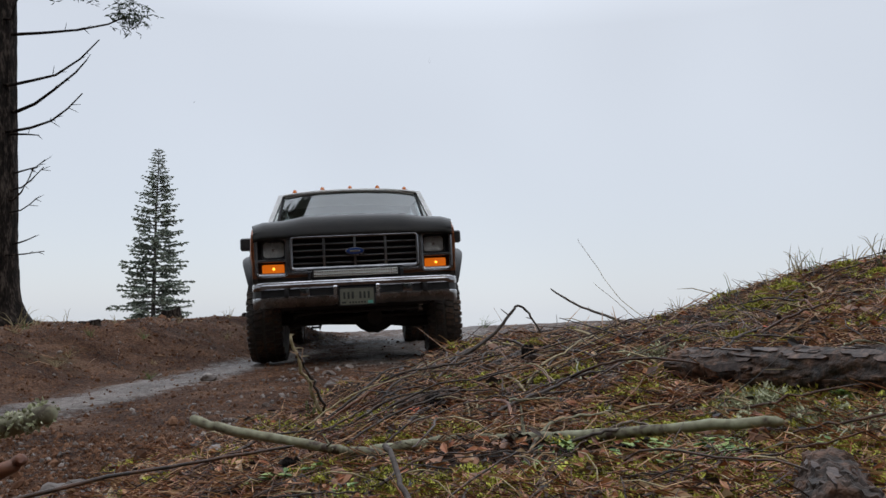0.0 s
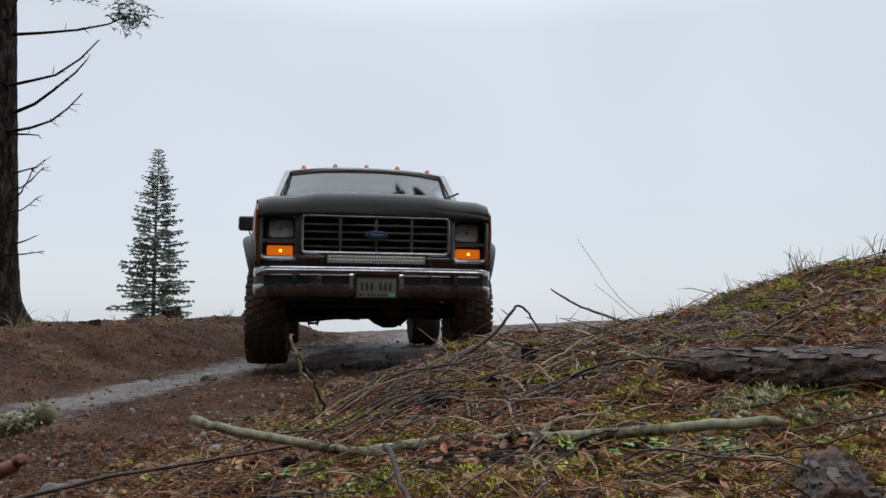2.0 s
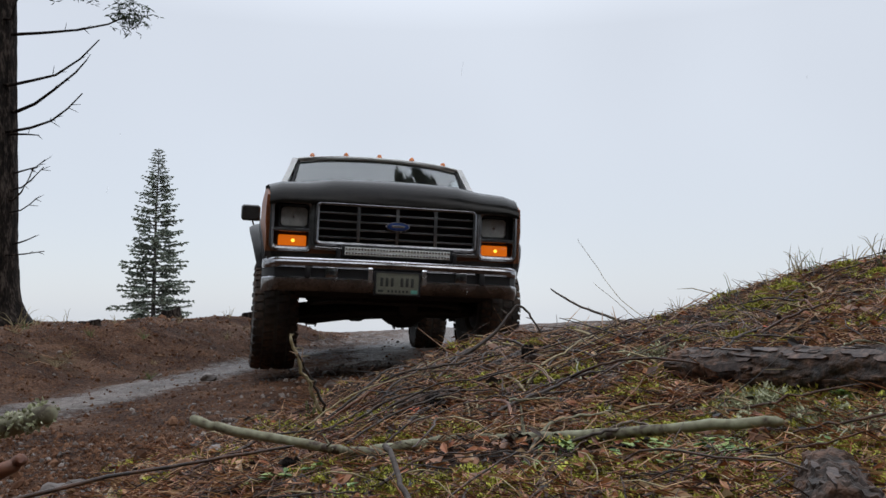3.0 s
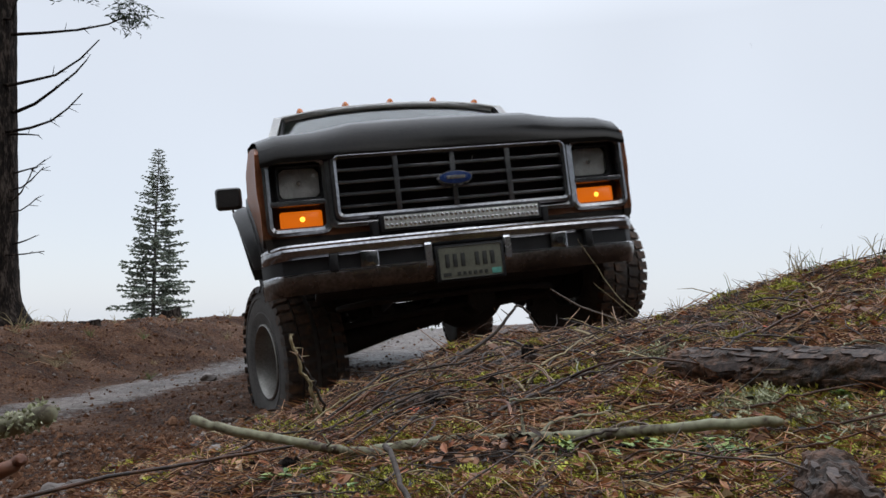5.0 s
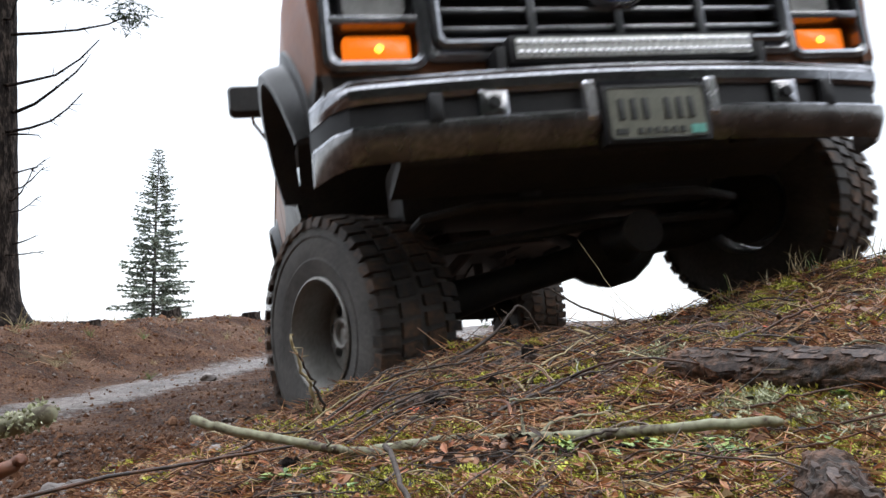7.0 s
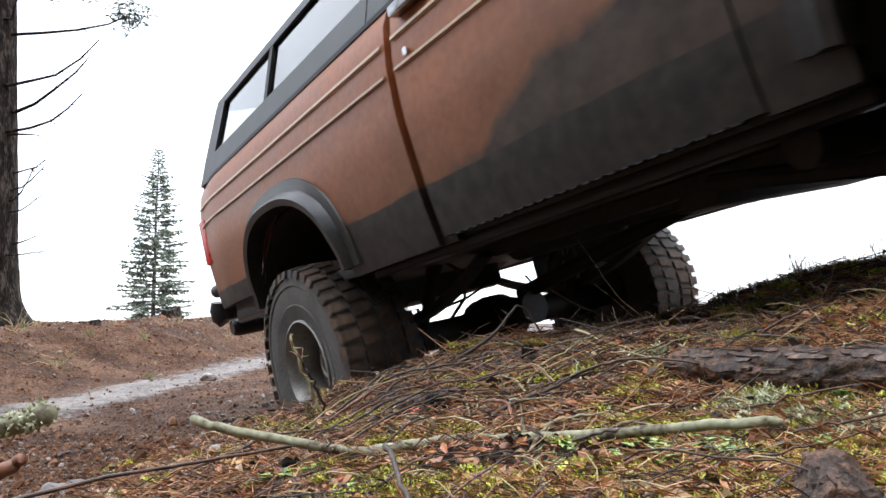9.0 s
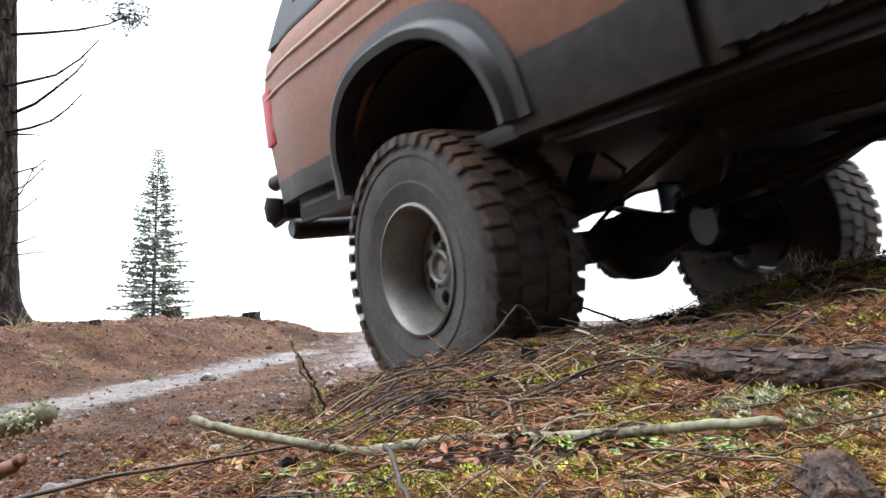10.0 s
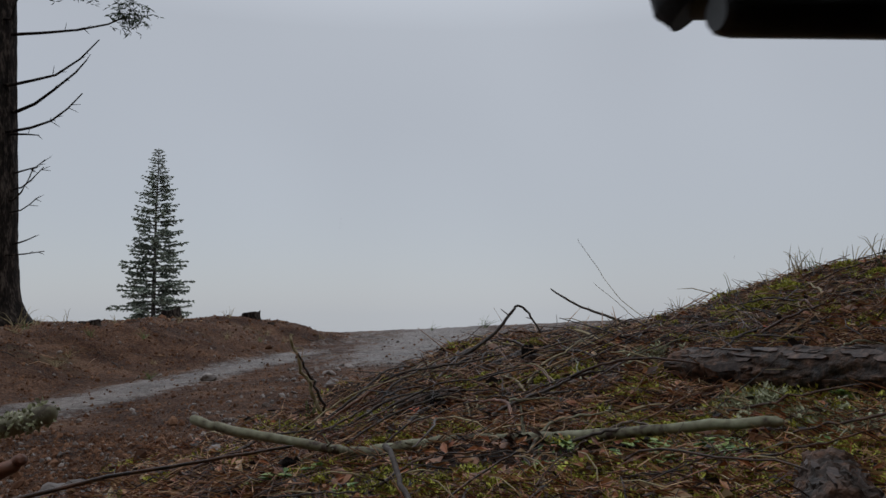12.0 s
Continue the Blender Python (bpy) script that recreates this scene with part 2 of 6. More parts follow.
M["clod"] = mat("brown_soil_clod", [(0.2, (0.075, 0.034, 0.018)), (0.5, (0.13, 0.061, 0.033)), (0.8, (0.22, 0.118, 0.07))], 0.85, scale=30, fine=150, bump=0.4, island=0.6, distance=0.004, spec=0.15)


# ---- the lie of the land ----
def smooth(t):
    t = np.clip(t, 0.0, 1.0)
    return t * t * (3 - 2 * t)


def road_height(x, y):
    z = 0.045 * (np.clip(x, -4, 6) + 1.7) + 0.022 * (np.clip(y, -2, 14) - 7.5)
    return z - 0.07 * np.maximum(y - 14.5, 0) ** 1.15 / (1 + 0.004 * np.maximum(y - 14.5, 0))


def berm(x, y):
    u = (x + 3.0) * -0.96 + (y - 4.7) * 0.279
    u = u + 0.12 * np.sin(y * 1.7) + 0.08 * np.sin(y * 4.1 + 1)
    h = 0.43 * smooth(u / 1.5) - 0.03 * np.maximum(u - 2.2, 0)
    return np.maximum(h, 0) * (1 - smooth((y - 10.3) / 2.6))


def mound_share(x, y):
    """1 on top of the debris mound, 0 on the road."""
    left = -0.42 + 0.16 * np.maximum(y - 1.2, 0)
    front = 2.25 + 0.25 * (x - 0.1)
    d = np.sqrt(np.maximum(left - x, 0) ** 2 + np.maximum(y - front, 0) ** 2)
    w = 0.8 + 0.9 * np.clip(x + 0.3, 0, 2) + 0.8 * np.clip(-x - 0.4, 0, 1)
    return 1 - smooth(d / w), d


def base_height(x, y):
    x, y = np.asarray(x, float), np.asarray(y, float)
    top = 0.31 + 0.02 * np.clip(y, -3, 4) + 0.22 * np.clip(x, -2, 1) + 0.14 * np.clip(x - 1, 0, 6)
    # a saddle in the crest before the knoll beyond it
    saddle = np.interp(x, [0.15, 0.42, 0.62, 0.76, 0.90, 1.05, 1.2, 1.35, 1.6], [0, -0.036, -0.068, -0.066, -0.054, -0.028, -0.008, 0.006, 0.0])
    top = top + saddle * smooth((y - 1.15) / 0.75)
    s, _ = mound_share(x, y)
    z = road_height(x, y) * (1 - s) + top * s
    rut = 0.12 * np.exp(-((x + 0.45 + 0.12 * (y - 3.2)) / 0.28) ** 2) * smooth((y - 2.3) / 0.6) * (1 - smooth((y - 4.2) / 1.2))
    hollow = 0.024 * np.exp(-((x - 0.27) / 0.13) ** 2 - ((y - 0.66) / 0.2) ** 2)
    hollow = hollow + 0.065 * np.exp(-((x + 0.30) / 0.15) ** 2 - ((y - 1.8) / 0.5) ** 2)
    # last term: unseen slope added behind the camera to block bright horizon reflections
    return z - rut - hollow + berm(x, y) + 0.5 * np.clip(-y - 16, 0, 24)


def lumps(x, y):
    """Small unevenness of the ground."""
    v = Vector((x, y, 0))
    bank = 0.05 * float(berm(x, y) > 0.02) * (noise.noise(v * 1.4 + Vector((9, 0, 0))) + 0.6 * noise.noise(v * 3.7) + 0.55 * noise.noise(v * 8.5) + 0.3 * abs(noise.noise(v * 17)))
    heap = 0.0
    if 0.5 < y < 4 and abs(x) < 3:
        share = float(mound_share(x, y)[0]) * min(y - 0.5, 1.2)
        heap = share * (0.020 * noise.noise(v * 5.0 + Vector((2, 7, 0))) + 0.016 * (abs(noise.noise(v * 11.0 + Vector((4, 3, 0)))) - 0.35))
    churn = 0.0
    if 0.6 < y < 4.5 and -2.6 < x < 0.2:
        soil = 1 - float(mound_share(x, y)[0])
        churn = soil * (0.020 * (0.4 - abs(noise.noise(v * 7.0 + Vector((1, 8, 0))))) + 0.012 * (0.4 - abs(noise.noise(v * 17.0 + Vector((6, 2, 0))))))
    calm = min(1.0, max(0.3, y - 0.35)) if -0.5 < x < 1 and 0 < y < 1.4 else 1.0
    return (churn + heap + bank + calm * (0.022 * noise.noise(v * 2.3) + 0.014 * noise.noise(v * 6.1 + Vector((5, 1, 0))))
            + 0.008 * noise.noise(v * 15.0) + 0.005 * noise.noise(v * 34.0))


def ground_z(x, y):
    return float(base_height(x, y)) + lumps(x, y)


def graded(stops):
    """Grid lines: (end, step) pairs from the first number on."""
    out = [stops[0]]
    for end, step in stops[1:]:
        n = max(1, round((end - out[-1]) / step))
        a = out[-1]
        out += [a + (end - a) * (i + 1) / n for i in range(n)]
    return out


def ground_material():
    """Brown gravelly soil; darker litter on the mound, shade of its gaps painted in; wet grey wheel tracks that shine.
    """
    m = bpy.data.materials.new("muddy_ground")
    m.use_nodes = True
    n, l = m.node_tree.nodes, m.node_tree.links
    b = n["Principled BSDF"]
    tc = n.new("ShaderNodeTexCoord")

    def tex(scale, detail=5.0, rough=0.6):
        q = n.new("ShaderNodeTexNoise")
        q.inputs["Scale"].default_value, q.inputs["Detail"].default_value, q.inputs["Roughness"].default_value = scale, detail, rough
        l.new(tc.outputs["Object"], q.inputs["Vector"])
        return q.outputs["Fac"]

    def ramp(fac, stops):
        q = n.new("ShaderNodeValToRGB")
        els = q.color_ramp.elements
        while len(els) < len(stops):
            els.new(0.5)
        for e, (p, c) in zip(els, stops):
            e.position, e.color = p, (*c, 1)
        l.new(fac, q.inputs["Fac"])
        return q.outputs["Color"]

    def mixed(f, a, c):
        q = n.new("ShaderNodeMix")
        q.data_type = "RGBA"
        l.new(f, q.inputs["Factor"])
        l.new(a, q.inputs["A"])
        l.new(c, q.inputs["B"])
        return q.outputs["Result"]

    def maths(op, a, c):
        q = n.new("ShaderNodeMath")
        q.operation = op
        for i, v in enumerate((a, c)):
            if isinstance(v, (int, float)):
                q.inputs[i].default_value = v
            else:
                l.new(v, q.inputs[i])
        return q.outputs[0]

    soil = ramp(maths("ADD", maths("MULTIPLY", tex(2.2, 8, 0.7), 0.45), maths("MULTIPLY", tex(46, 6, 0.75), 0.55)),
                [(0.40, (0.018, 0.009, 0.006)), (0.5, (0.090, 0.042, 0.023)), (0.60, (0.21, 0.118, 0.070))])
    wet = ramp(maths("ADD", maths("MULTIPLY", tex(2.2), 0.4), maths("MULTIPLY", tex(26), 0.6)),
               [(0.36, (0.040, 0.030, 0.025)), (0.5, (0.115, 0.090, 0.075)), (0.64, (0.22, 0.182, 0.158))])
    # litter browns, their dark end deepened for the shade in gaps between pieces
    litter = ramp(maths("ADD", maths("MULTIPLY", tex(7), 0.5), maths("MULTIPLY", tex(70), 0.5)),
                  [(0.38, (0.007, 0.005, 0.004)), (0.5, (0.04, 0.020, 0.012)), (0.57, (0.13, 0.058, 0.026)), (0.66, (0.19, 0.12, 0.045))])
    at_wet, at_mound = n.new("ShaderNodeAttribute"), n.new("ShaderNodeAttribute")
    at_wet.attribute_name, at_mound.attribute_name = "wet", "mound"
    wf = maths("ADD", at_wet.outputs["Fac"], maths("ADD", maths("MULTIPLY", maths("SUBTRACT", tex(2.6), 0.5), 0.9), maths("MULTIPLY", maths("SUBTRACT", tex(13, 6, 0.7), 0.5), 1.5)))
    sharp = n.new("ShaderNodeMapRange")
    sharp.inputs["From Min"].default_value, sharp.inputs["From Max"].default_value = 0.35, 0.75
    l.new(wf, sharp.inputs["Value"])
    mf = maths("ADD", at_mound.outputs["Fac"], maths("MULTIPLY", maths("SUBTRACT", tex(5), 0.5), 0.6))
    sharp2 = n.new("ShaderNodeMapRange")
    sharp2.inputs["From Min"].default_value, sharp2.inputs["From Max"].default_value = 0.4, 0.6
    l.new(mf, sharp2.inputs["Value"])
    col = mixed(sharp.outputs[0], soil, wet)
    mossy = n.new("ShaderNodeMapRange")
    mossy.inputs["From Min"].default_value, mossy.inputs["From Max"].default_value, mossy.inputs["To Max"].default_value = 0.56, 0.66, 0.75
    l.new(maths("ADD", maths("MULTIPLY", tex(1.3, 4), 0.6), maths("MULTIPLY", tex(17, 5, 0.7), 0.4)), mossy.inputs["Value"])
    green = ramp(tex(60, 4), [(0.35, (0.03, 0.025, 0.010)), (0.65, (0.11, 0.095, 0.035))])
    at_bank = n.new("ShaderNodeAttribute")
    at_bank.attribute_name = "bank"
    col = mixed(maths("MULTIPLY", mossy.outputs[0], at_bank.outputs["Fac"]), col, green)
    col = mixed(sharp2.outputs[0], col, litter)
    l.new(col, b.inputs["Base Color"])
    rg = n.new("ShaderNodeMapRange")
    rg.inputs["To Min"].default_value, rg.inputs["To Max"].default_value = 0.70, 0.34
    film = maths("MULTIPLY", sharp.outputs[0], maths("ADD", maths("MULTIPLY", tex(9), 1.2), 0.1))
    l.new(film, rg.inputs["Value"])
    l.new(rg.outputs[0], b.inputs["Roughness"])
    sp = n.new("ShaderNodeMapRange")
    sp.inputs["To Min"].default_value, sp.inputs["To Max"].default_value = 0.12, 0.40
    l.new(film, sp.inputs["Value"])
    l.new(sp.outputs[0], b.inputs["Specular IOR Level"])
    bp = n.new("ShaderNodeBump")
    bp.inputs["Strength"].default_value, bp.inputs["Distance"].default_value = 1.0, 0.03
    relief = maths("ADD", tex(42, 6, 0.7), maths("MULTIPLY", tex(140, 3), 0.5))
    l.new(maths("MULTIPLY", relief, maths("SUBTRACT", 1.0, maths("MULTIPLY", sharp.outputs[0], 0.62))), bp.inputs["Height"])
    l.new(bp.outputs[0], b.inputs["Normal"])
    return m


def track_wetness(x, y):
    """Where water stands: the trodden wheel tracks of the road."""
    a = np.exp(-((x + 2.5 - 0.20 * (y - 4.2)) / 0.42) ** 2) * smooth((11 - y) / 3)
    c = np.exp(-((x + 0.2 - 0.05 * (y - 9)) / 1.1) ** 2) * smooth((y - 5.2) / 2.5)
    far = 0.55 * smooth((y - 8.5) / 2.5)
    low = 0.5 * np.exp(-((x + 0.45) / 0.3) ** 2 - ((y - 4.0) / 1.0) ** 2)
    return np.clip(np.maximum.reduce([a, c, far * (berm(x, y) < 0.05), low]), 0, 1)


def make_ground():
    xs = graded([-600, (-60, 60), (-12, 4), (-6, 0.3), (-1.6, 0.08), (1.9, 0.022), (4, 0.08), (12, 0.5), (60, 4), (600, 60)])
    ys = graded([-600, (-60, 60), (-8, 4), (0.0, 0.4), (3.2, 0.022), (9, 0.06), (16, 0.12), (40, 1.5), (120, 8), (900, 60)])
    X, Y = np.meshgrid(np.array(xs), np.array(ys))
    Z = base_height(X, Y)
    near = (np.abs(X) < 13) & (Y > -8) & (Y < 20)
    for i, j in zip(*np.nonzero(near)):
        Z[i, j] += lumps(X[i, j], Y[i, j])
    nx, ny = len(xs), len(ys)
    verts = np.stack([X.ravel(), Y.ravel(), Z.ravel()], 1)
    a = (np.arange(ny - 1)[:, None] * nx + np.arange(nx - 1)[None]).ravel()
    faces = np.stack([a, a + 1, a + nx + 1, a + nx], 1)
    me = bpy.data.meshes.new("ground")
    me.from_pydata(verts.tolist(), [], faces.tolist())
    for name, vals in (("bank", np.clip(berm(X, Y) * 5, 0, 1)), ("wet", track_wetness(X, Y)), ("mound", mound_share(X, Y)[0] * (X > -1.0) * (1 - smooth((Y - 3.0) / 1.5)))):
        at = me.attributes.new(name, "FLOAT", "POINT")
        at.data.foreach_set("value", np.asarray(vals, np.float32).ravel())
    me.polygons.foreach_set("use_smooth", [True] * len(me.polygons))
    me.materials.append(ground_material())
    return tagged(new("ground", me), "wet brown gravel track with dirt berm and littered mound", "ground", kind="structure")


make_ground()


# ---- mesh helpers ----
def empty_thing(name, label, category, group="", kind=""):
    return tagged(new(name), label, category, group, kind)


def finish(name, bm, material, parent=None, label="", smooth_angle=35):
    bmesh.ops.recalc_face_normals(bm, faces=bm.faces)
    me = bpy.data.meshes.new(name)
    bm.to_mesh(me)
    bm.free()
    me.materials.append(material)
    if smooth_angle:
        me.polygons.foreach_set("use_smooth", [True] * len(me.polygons))
        me.set_sharp_from_angle(angle=radians(smooth_angle))
    ob = new(name, me)
    ob.parent = parent
    if label:
        ob["label"] = label
    return ob


def part(name, bm, material, parent, label=""):
    return finish(name, bm, material, parent, label)


def box(bm, x0, x1, y0, y1, z0, z1, bevel=0.0, m=None):
    vs = [bm.verts.new((x, y, z)) for x in (x0, x1) for y in (y0, y1) for z in (z0, z1)]
    fs = [(0, 1, 3, 2), (4, 6, 7, 5), (0, 4, 5, 1), (2, 3, 7, 6), (0, 2, 6, 4), (1, 5, 7, 3)]
    faces = [bm.faces.new([vs[i] for i in f]) for f in fs]
    if m is not None:
        for v in vs:
            v.co = m @ v.co
    if bevel:
        es = list({e for f in faces for e in f.edges})
        bmesh.ops.bevel(bm, geom=es, offset=bevel, segments=2, affect="EDGES", profile=0.6)
    return bm


def tube(bm, pts, radii, sides=6, cap=True):
    """A tapered tube along pts."""
    pts = [Vector(p) for p in pts]
    if isinstance(radii, (int, float)):
        radii = [radii] * len(pts)
    rings = []
    for i, p in enumerate(pts):
        d = (pts[min(i + 1, len(pts) - 1)] - pts[max(i - 1, 0)]).normalized()
        up = Vector((0, 0, 1)) if abs(d.z) < 0.9 else Vector((1, 0, 0))
        a = d.cross(up).normalized()
        c = d.cross(a)
        rings.append([bm.verts.new(p + (a * math.cos(q) + c * math.sin(q)) * radii[i]) for q in (2 * math.pi * k / sides for k in range(sides))])
    for r0, r1 in zip(rings, rings[1:]):
        for k in range(sides):
            bm.faces.new((r0[k], r0[(k + 1) % sides], r1[(k + 1) % sides], r1[k]))
    if cap:
        bm.faces.new(rings[0])
        bm.faces.new(rings[-1][::-1])
    return bm


def revolve(bm, profile, n=48, axis_y=0.0, axis_z=0.0, closed=False):
    """Spin (x, r) points about the x axis."""
    rings = []
    for x, r in profile:
        rings.append([bm.verts.new((x, axis_y + r * math.cos(2 * math.pi * k / n), axis_z + r * math.sin(2 * math.pi * k / n))) for k in range(n)])
    pairs = list(zip(rings, rings[1:])) + ([(rings[-1], rings[0])] if closed else [])
    for a, b in pairs:
        for k in range(n):
            bm.faces.new((a[k], a[(k + 1) % n], b[(k + 1) % n], b[k]))
    return bm


def loft(bm, sections, closed=True, caps=True):
    """Join equal rows of points; closed: each section is a loop."""
    rows = [[bm.verts.new(p) for p in s] for s in sections]
    n = len(rows[0])
    for a, b in zip(rows, rows[1:]):
        for k in range(n if closed else n - 1):
            bm.faces.new((a[k], a[(k + 1) % n], b[(k + 1) % n], b[k]))
    if caps and closed:
        bm.faces.new(rows[0][::-1])
        bm.faces.new(rows[-1])
    return bm


def rounded(x0, x1, z0, z1, r, seg=4):
    """The outline of a rounded rectangle in x and z."""
    out = []
    for cx, cz, a in ((x1 - r, z1 - r, 0), (x0 + r, z1 - r, 90), (x0 + r, z0 + r, 180), (x1 - r, z0 + r, 270)):
        for i in range(seg + 1):
            q = radians(a + 90 * i / seg)
            out.append((cx + r * math.cos(q), cz + r * math.sin(q)))
    return out


def ring(bm, x0, x1, z0, z1, width, r, y0, y1, bulge=0.008):
    """A rounded rectangular frame that faces -y: y0 front, y1 back."""
    o, i = rounded(x0, x1, z0, z1, r), rounded(x0 + width, x1 - width, z0 + width, z1 - width, max(r - width * 0.6, 0.008))
    mid = [((a[0] + b[0]) / 2, (a[1] + b[1]) / 2) for a, b in zip(o, i)]
    loops = [[(x, y1, z) for x, z in o], [(x, y0 + bulge, z) for x, z in o], [(x, y0, z) for x, z in mid],
             [(x, y0 + bulge, z) for x, z in i], [(x, y1, z) for x, z in i]]
    rows = [[bm.verts.new(p) for p in s] for s in loops]
    n = len(o)
    for a, b in zip(rows, rows[1:] + rows[:1]):
        for k in range(n):
            bm.faces.new((a[k], a[(k + 1) % n], b[(k + 1) % n], b[k]))
    return bm


def slab(bm, x0, x1, z0, z1, r, y0, y1, dome=0.0):
    """A rounded block that faces -y, with a slightly domed front."""
    o = rounded(x0, x1, z0, z1, r)
    cx, cz = (x0 + x1) / 2, (z0 + z1) / 2
    ins = [(cx + (x - cx) * 0.86, cz + (z - cz) * 0.82) for x, z in o]
    return loft(bm, [[(x, y1, z) for x, z in o], [(x, y0 + dome, z) for x, z in o], [(x, y0, z) for x, z in ins]])


# ---- the off-road truck: x to its left, y to its tail, z up; the front axle at y = 0 ----
WHEELBASE, TRACK, TYRE_R = 2.705, 0.84, 0.41
ARCH_F, ARCH_R = (-0.02, 0.425, 0.37, 0.07), (2.68, 0.45, 0.365, 0.06)  # centre, half-length, height, foot


def body_half(y, z):
    w = float(np.interp(z, [0.0, 0.07, 0.20, 0.45, 0.62, 0.74, 0.80, 0.86], [0.92, 0.94, 0.962, 0.985, 0.98, 0.957, 0.925, 0.90]))
    w -= 0.055 * float(smooth((-0.25 - y) / 0.5)) + 0.035 * float(smooth((y - 3.45) / 0.4))
    return w


def cab_half(z):
    return float(np.interp(z, [0.76, 0.80, 1.20, 1.25], [0.925, 0.912, 0.785, 0.765]))


def arch(y, a, flat):
    c, r, h, zc = a
    return zc + h * max(0.0, 1 - (abs(y - c) / r) ** 2.4) ** (1 / 2.4) if abs(y - c) < r else flat


def skin(side, ys, low, high, rows=12, thick=0.03):
    """A curved body side between two edge lines, with thickness."""
    bm = bmesh.new()
    grid = []
    for y in ys:
        a, b = low(y), high(y)
        zs = [a + (b - a) * k / rows for k in range(rows + 1)]
        outer = [(side * body_half(y, z), y, z) for z in zs]
        inner = [(side * (body_half(y, z) - thick), y, z) for z in zs]
        grid.append(outer + inner[::-1])
    return loft(bm, grid)


def arch_ys(y0, y1, c, r):
    ys = set(np.round(np.arange(y0, y1, 0.06), 3)) | {y0, y1}
    ys = {y for y in ys if abs(y - c) > r - 0.01 or abs(y - c) < r - 0.04}
    ys |= {c + r * math.sin(radians(a)) for a in range(-90, 91, 9) if y0 < c + r * math.sin(radians(a)) < y1}
    return sorted(ys)


def flare(side, a, a0, a1, out=0.05):
    """The plastic lip round a wheel arch."""
    c, r, h, zc = a
    bm = bmesh.new()
    secs = []
    for k in range(29):
        q = radians(a0 + (a1 - a0) * k / 28)
        f = 0.6 + 0.4 * math.sin(math.pi * k / 28)
        sec = []
        for dr, dx in ((-0.012, -0.03), (-0.012, out * f), (0.014, (out + 0.006) * f), (0.034, out * 0.7 * f), (0.045, 0.010), (0.085, 0.008), (0.092, -0.01)):
            cq, sq = math.cos(q), math.sin(q)
            y = c + (r + dr) * math.copysign(abs(cq) ** (2 / 2.4), cq)
            z = zc + (h + dr) * math.copysign(abs(sq) ** (2 / 2.4), sq)
            sec.append((side * (body_half(y, max(z, 0.1)) + dx), y, z))
        secs.append(sec)
    return loft(bm, secs)


def pane(side, pts, inset=0.0, thick=0.02):
    """A slanted plate on the cab's side: corners in y and z."""
    bm = bmesh.new()
    a = [bm.verts.new((side * (cab_half(z) - inset), y, z)) for y, z in pts]
    b = [bm.verts.new((side * (cab_half(z) - inset - thick), y, z)) for y, z in pts]
    n = len(pts)
    bm.faces.new(a)
    bm.faces.new(b[::-1])
    for k in range(n):
        bm.faces.new((a[k], b[k], b[(k + 1) % n], a[(k + 1) % n]))
    return bm


def tyre_mesh(side):
    bm = bmesh.new()
    prof = [(-0.115, 0.186), (-0.138, 0.25), (-0.146, 0.30), (-0.143, 0.355), (-0.128, 0.388), (-0.09, 0.395), (0, 0.397), (0.09, 0.395),
            (0.128, 0.388), (0.143, 0.355), (0.146, 0.335), (0.142, 0.33), (0.146, 0.30), (0.142, 0.262), (0.145, 0.257), (0.138, 0.225), (0.126, 0.186)]
    return revolve(bm, [(side * x * 1.09, r * 1.022) for x, r in prof], 72, closed=True)


def tread_mesh(side):
    """Staggered mud-terrain lugs, with shoulder lugs that wrap on to the sidewall."""
    bm = bmesh.new()
    rnd = random.Random(4)
    n = 42
    for k in range(n):
        for x0, x1, r0, r1, off, half, skew in ((0.086, 0.146, 0.372, 0.407, 0.0, 0.021, 0.0), (-0.146, -0.086, 0.372, 0.407, 0.5, 0.021, 0.0),
                                                (0.012, 0.076, 0.385, 0.408, 0.45, 0.022, 0.25), (-0.076, -0.012, 0.385, 0.408, 0.95, 0.022, 0.25)):
            q = 2 * math.pi * (k + off) / n
            wob = rnd.uniform(-0.003, 0.003)
            longer = 0.0 if k % 2 else 0.006
            vs = []
            for x, s in ((x0, -1), (x1, 1)):
                edge = abs(x) > 0.14
                for r in (r0 - (0.006 if edge else 0), r1 - (0.010 if edge else 0)):
                    xx = x + (math.copysign(0.004 + longer, x) if edge and r < 0.39 else 0)
                    for dq in (-half - wob, half + wob):
                        ang = q + (dq + s * skew * 0.02) / 0.41
                        vs.append(bm.verts.new((side * xx * 1.09, r * 1.022 * math.cos(ang), r * 1.022 * math.sin(ang))))
            for f in ((0, 1, 3, 2), (4, 6, 7, 5), (0, 4, 5, 1), (2, 3, 7, 6), (0, 2, 6, 4), (1, 5, 7, 3)):
                bm.faces.new([vs[i] for i in f])
    return bm


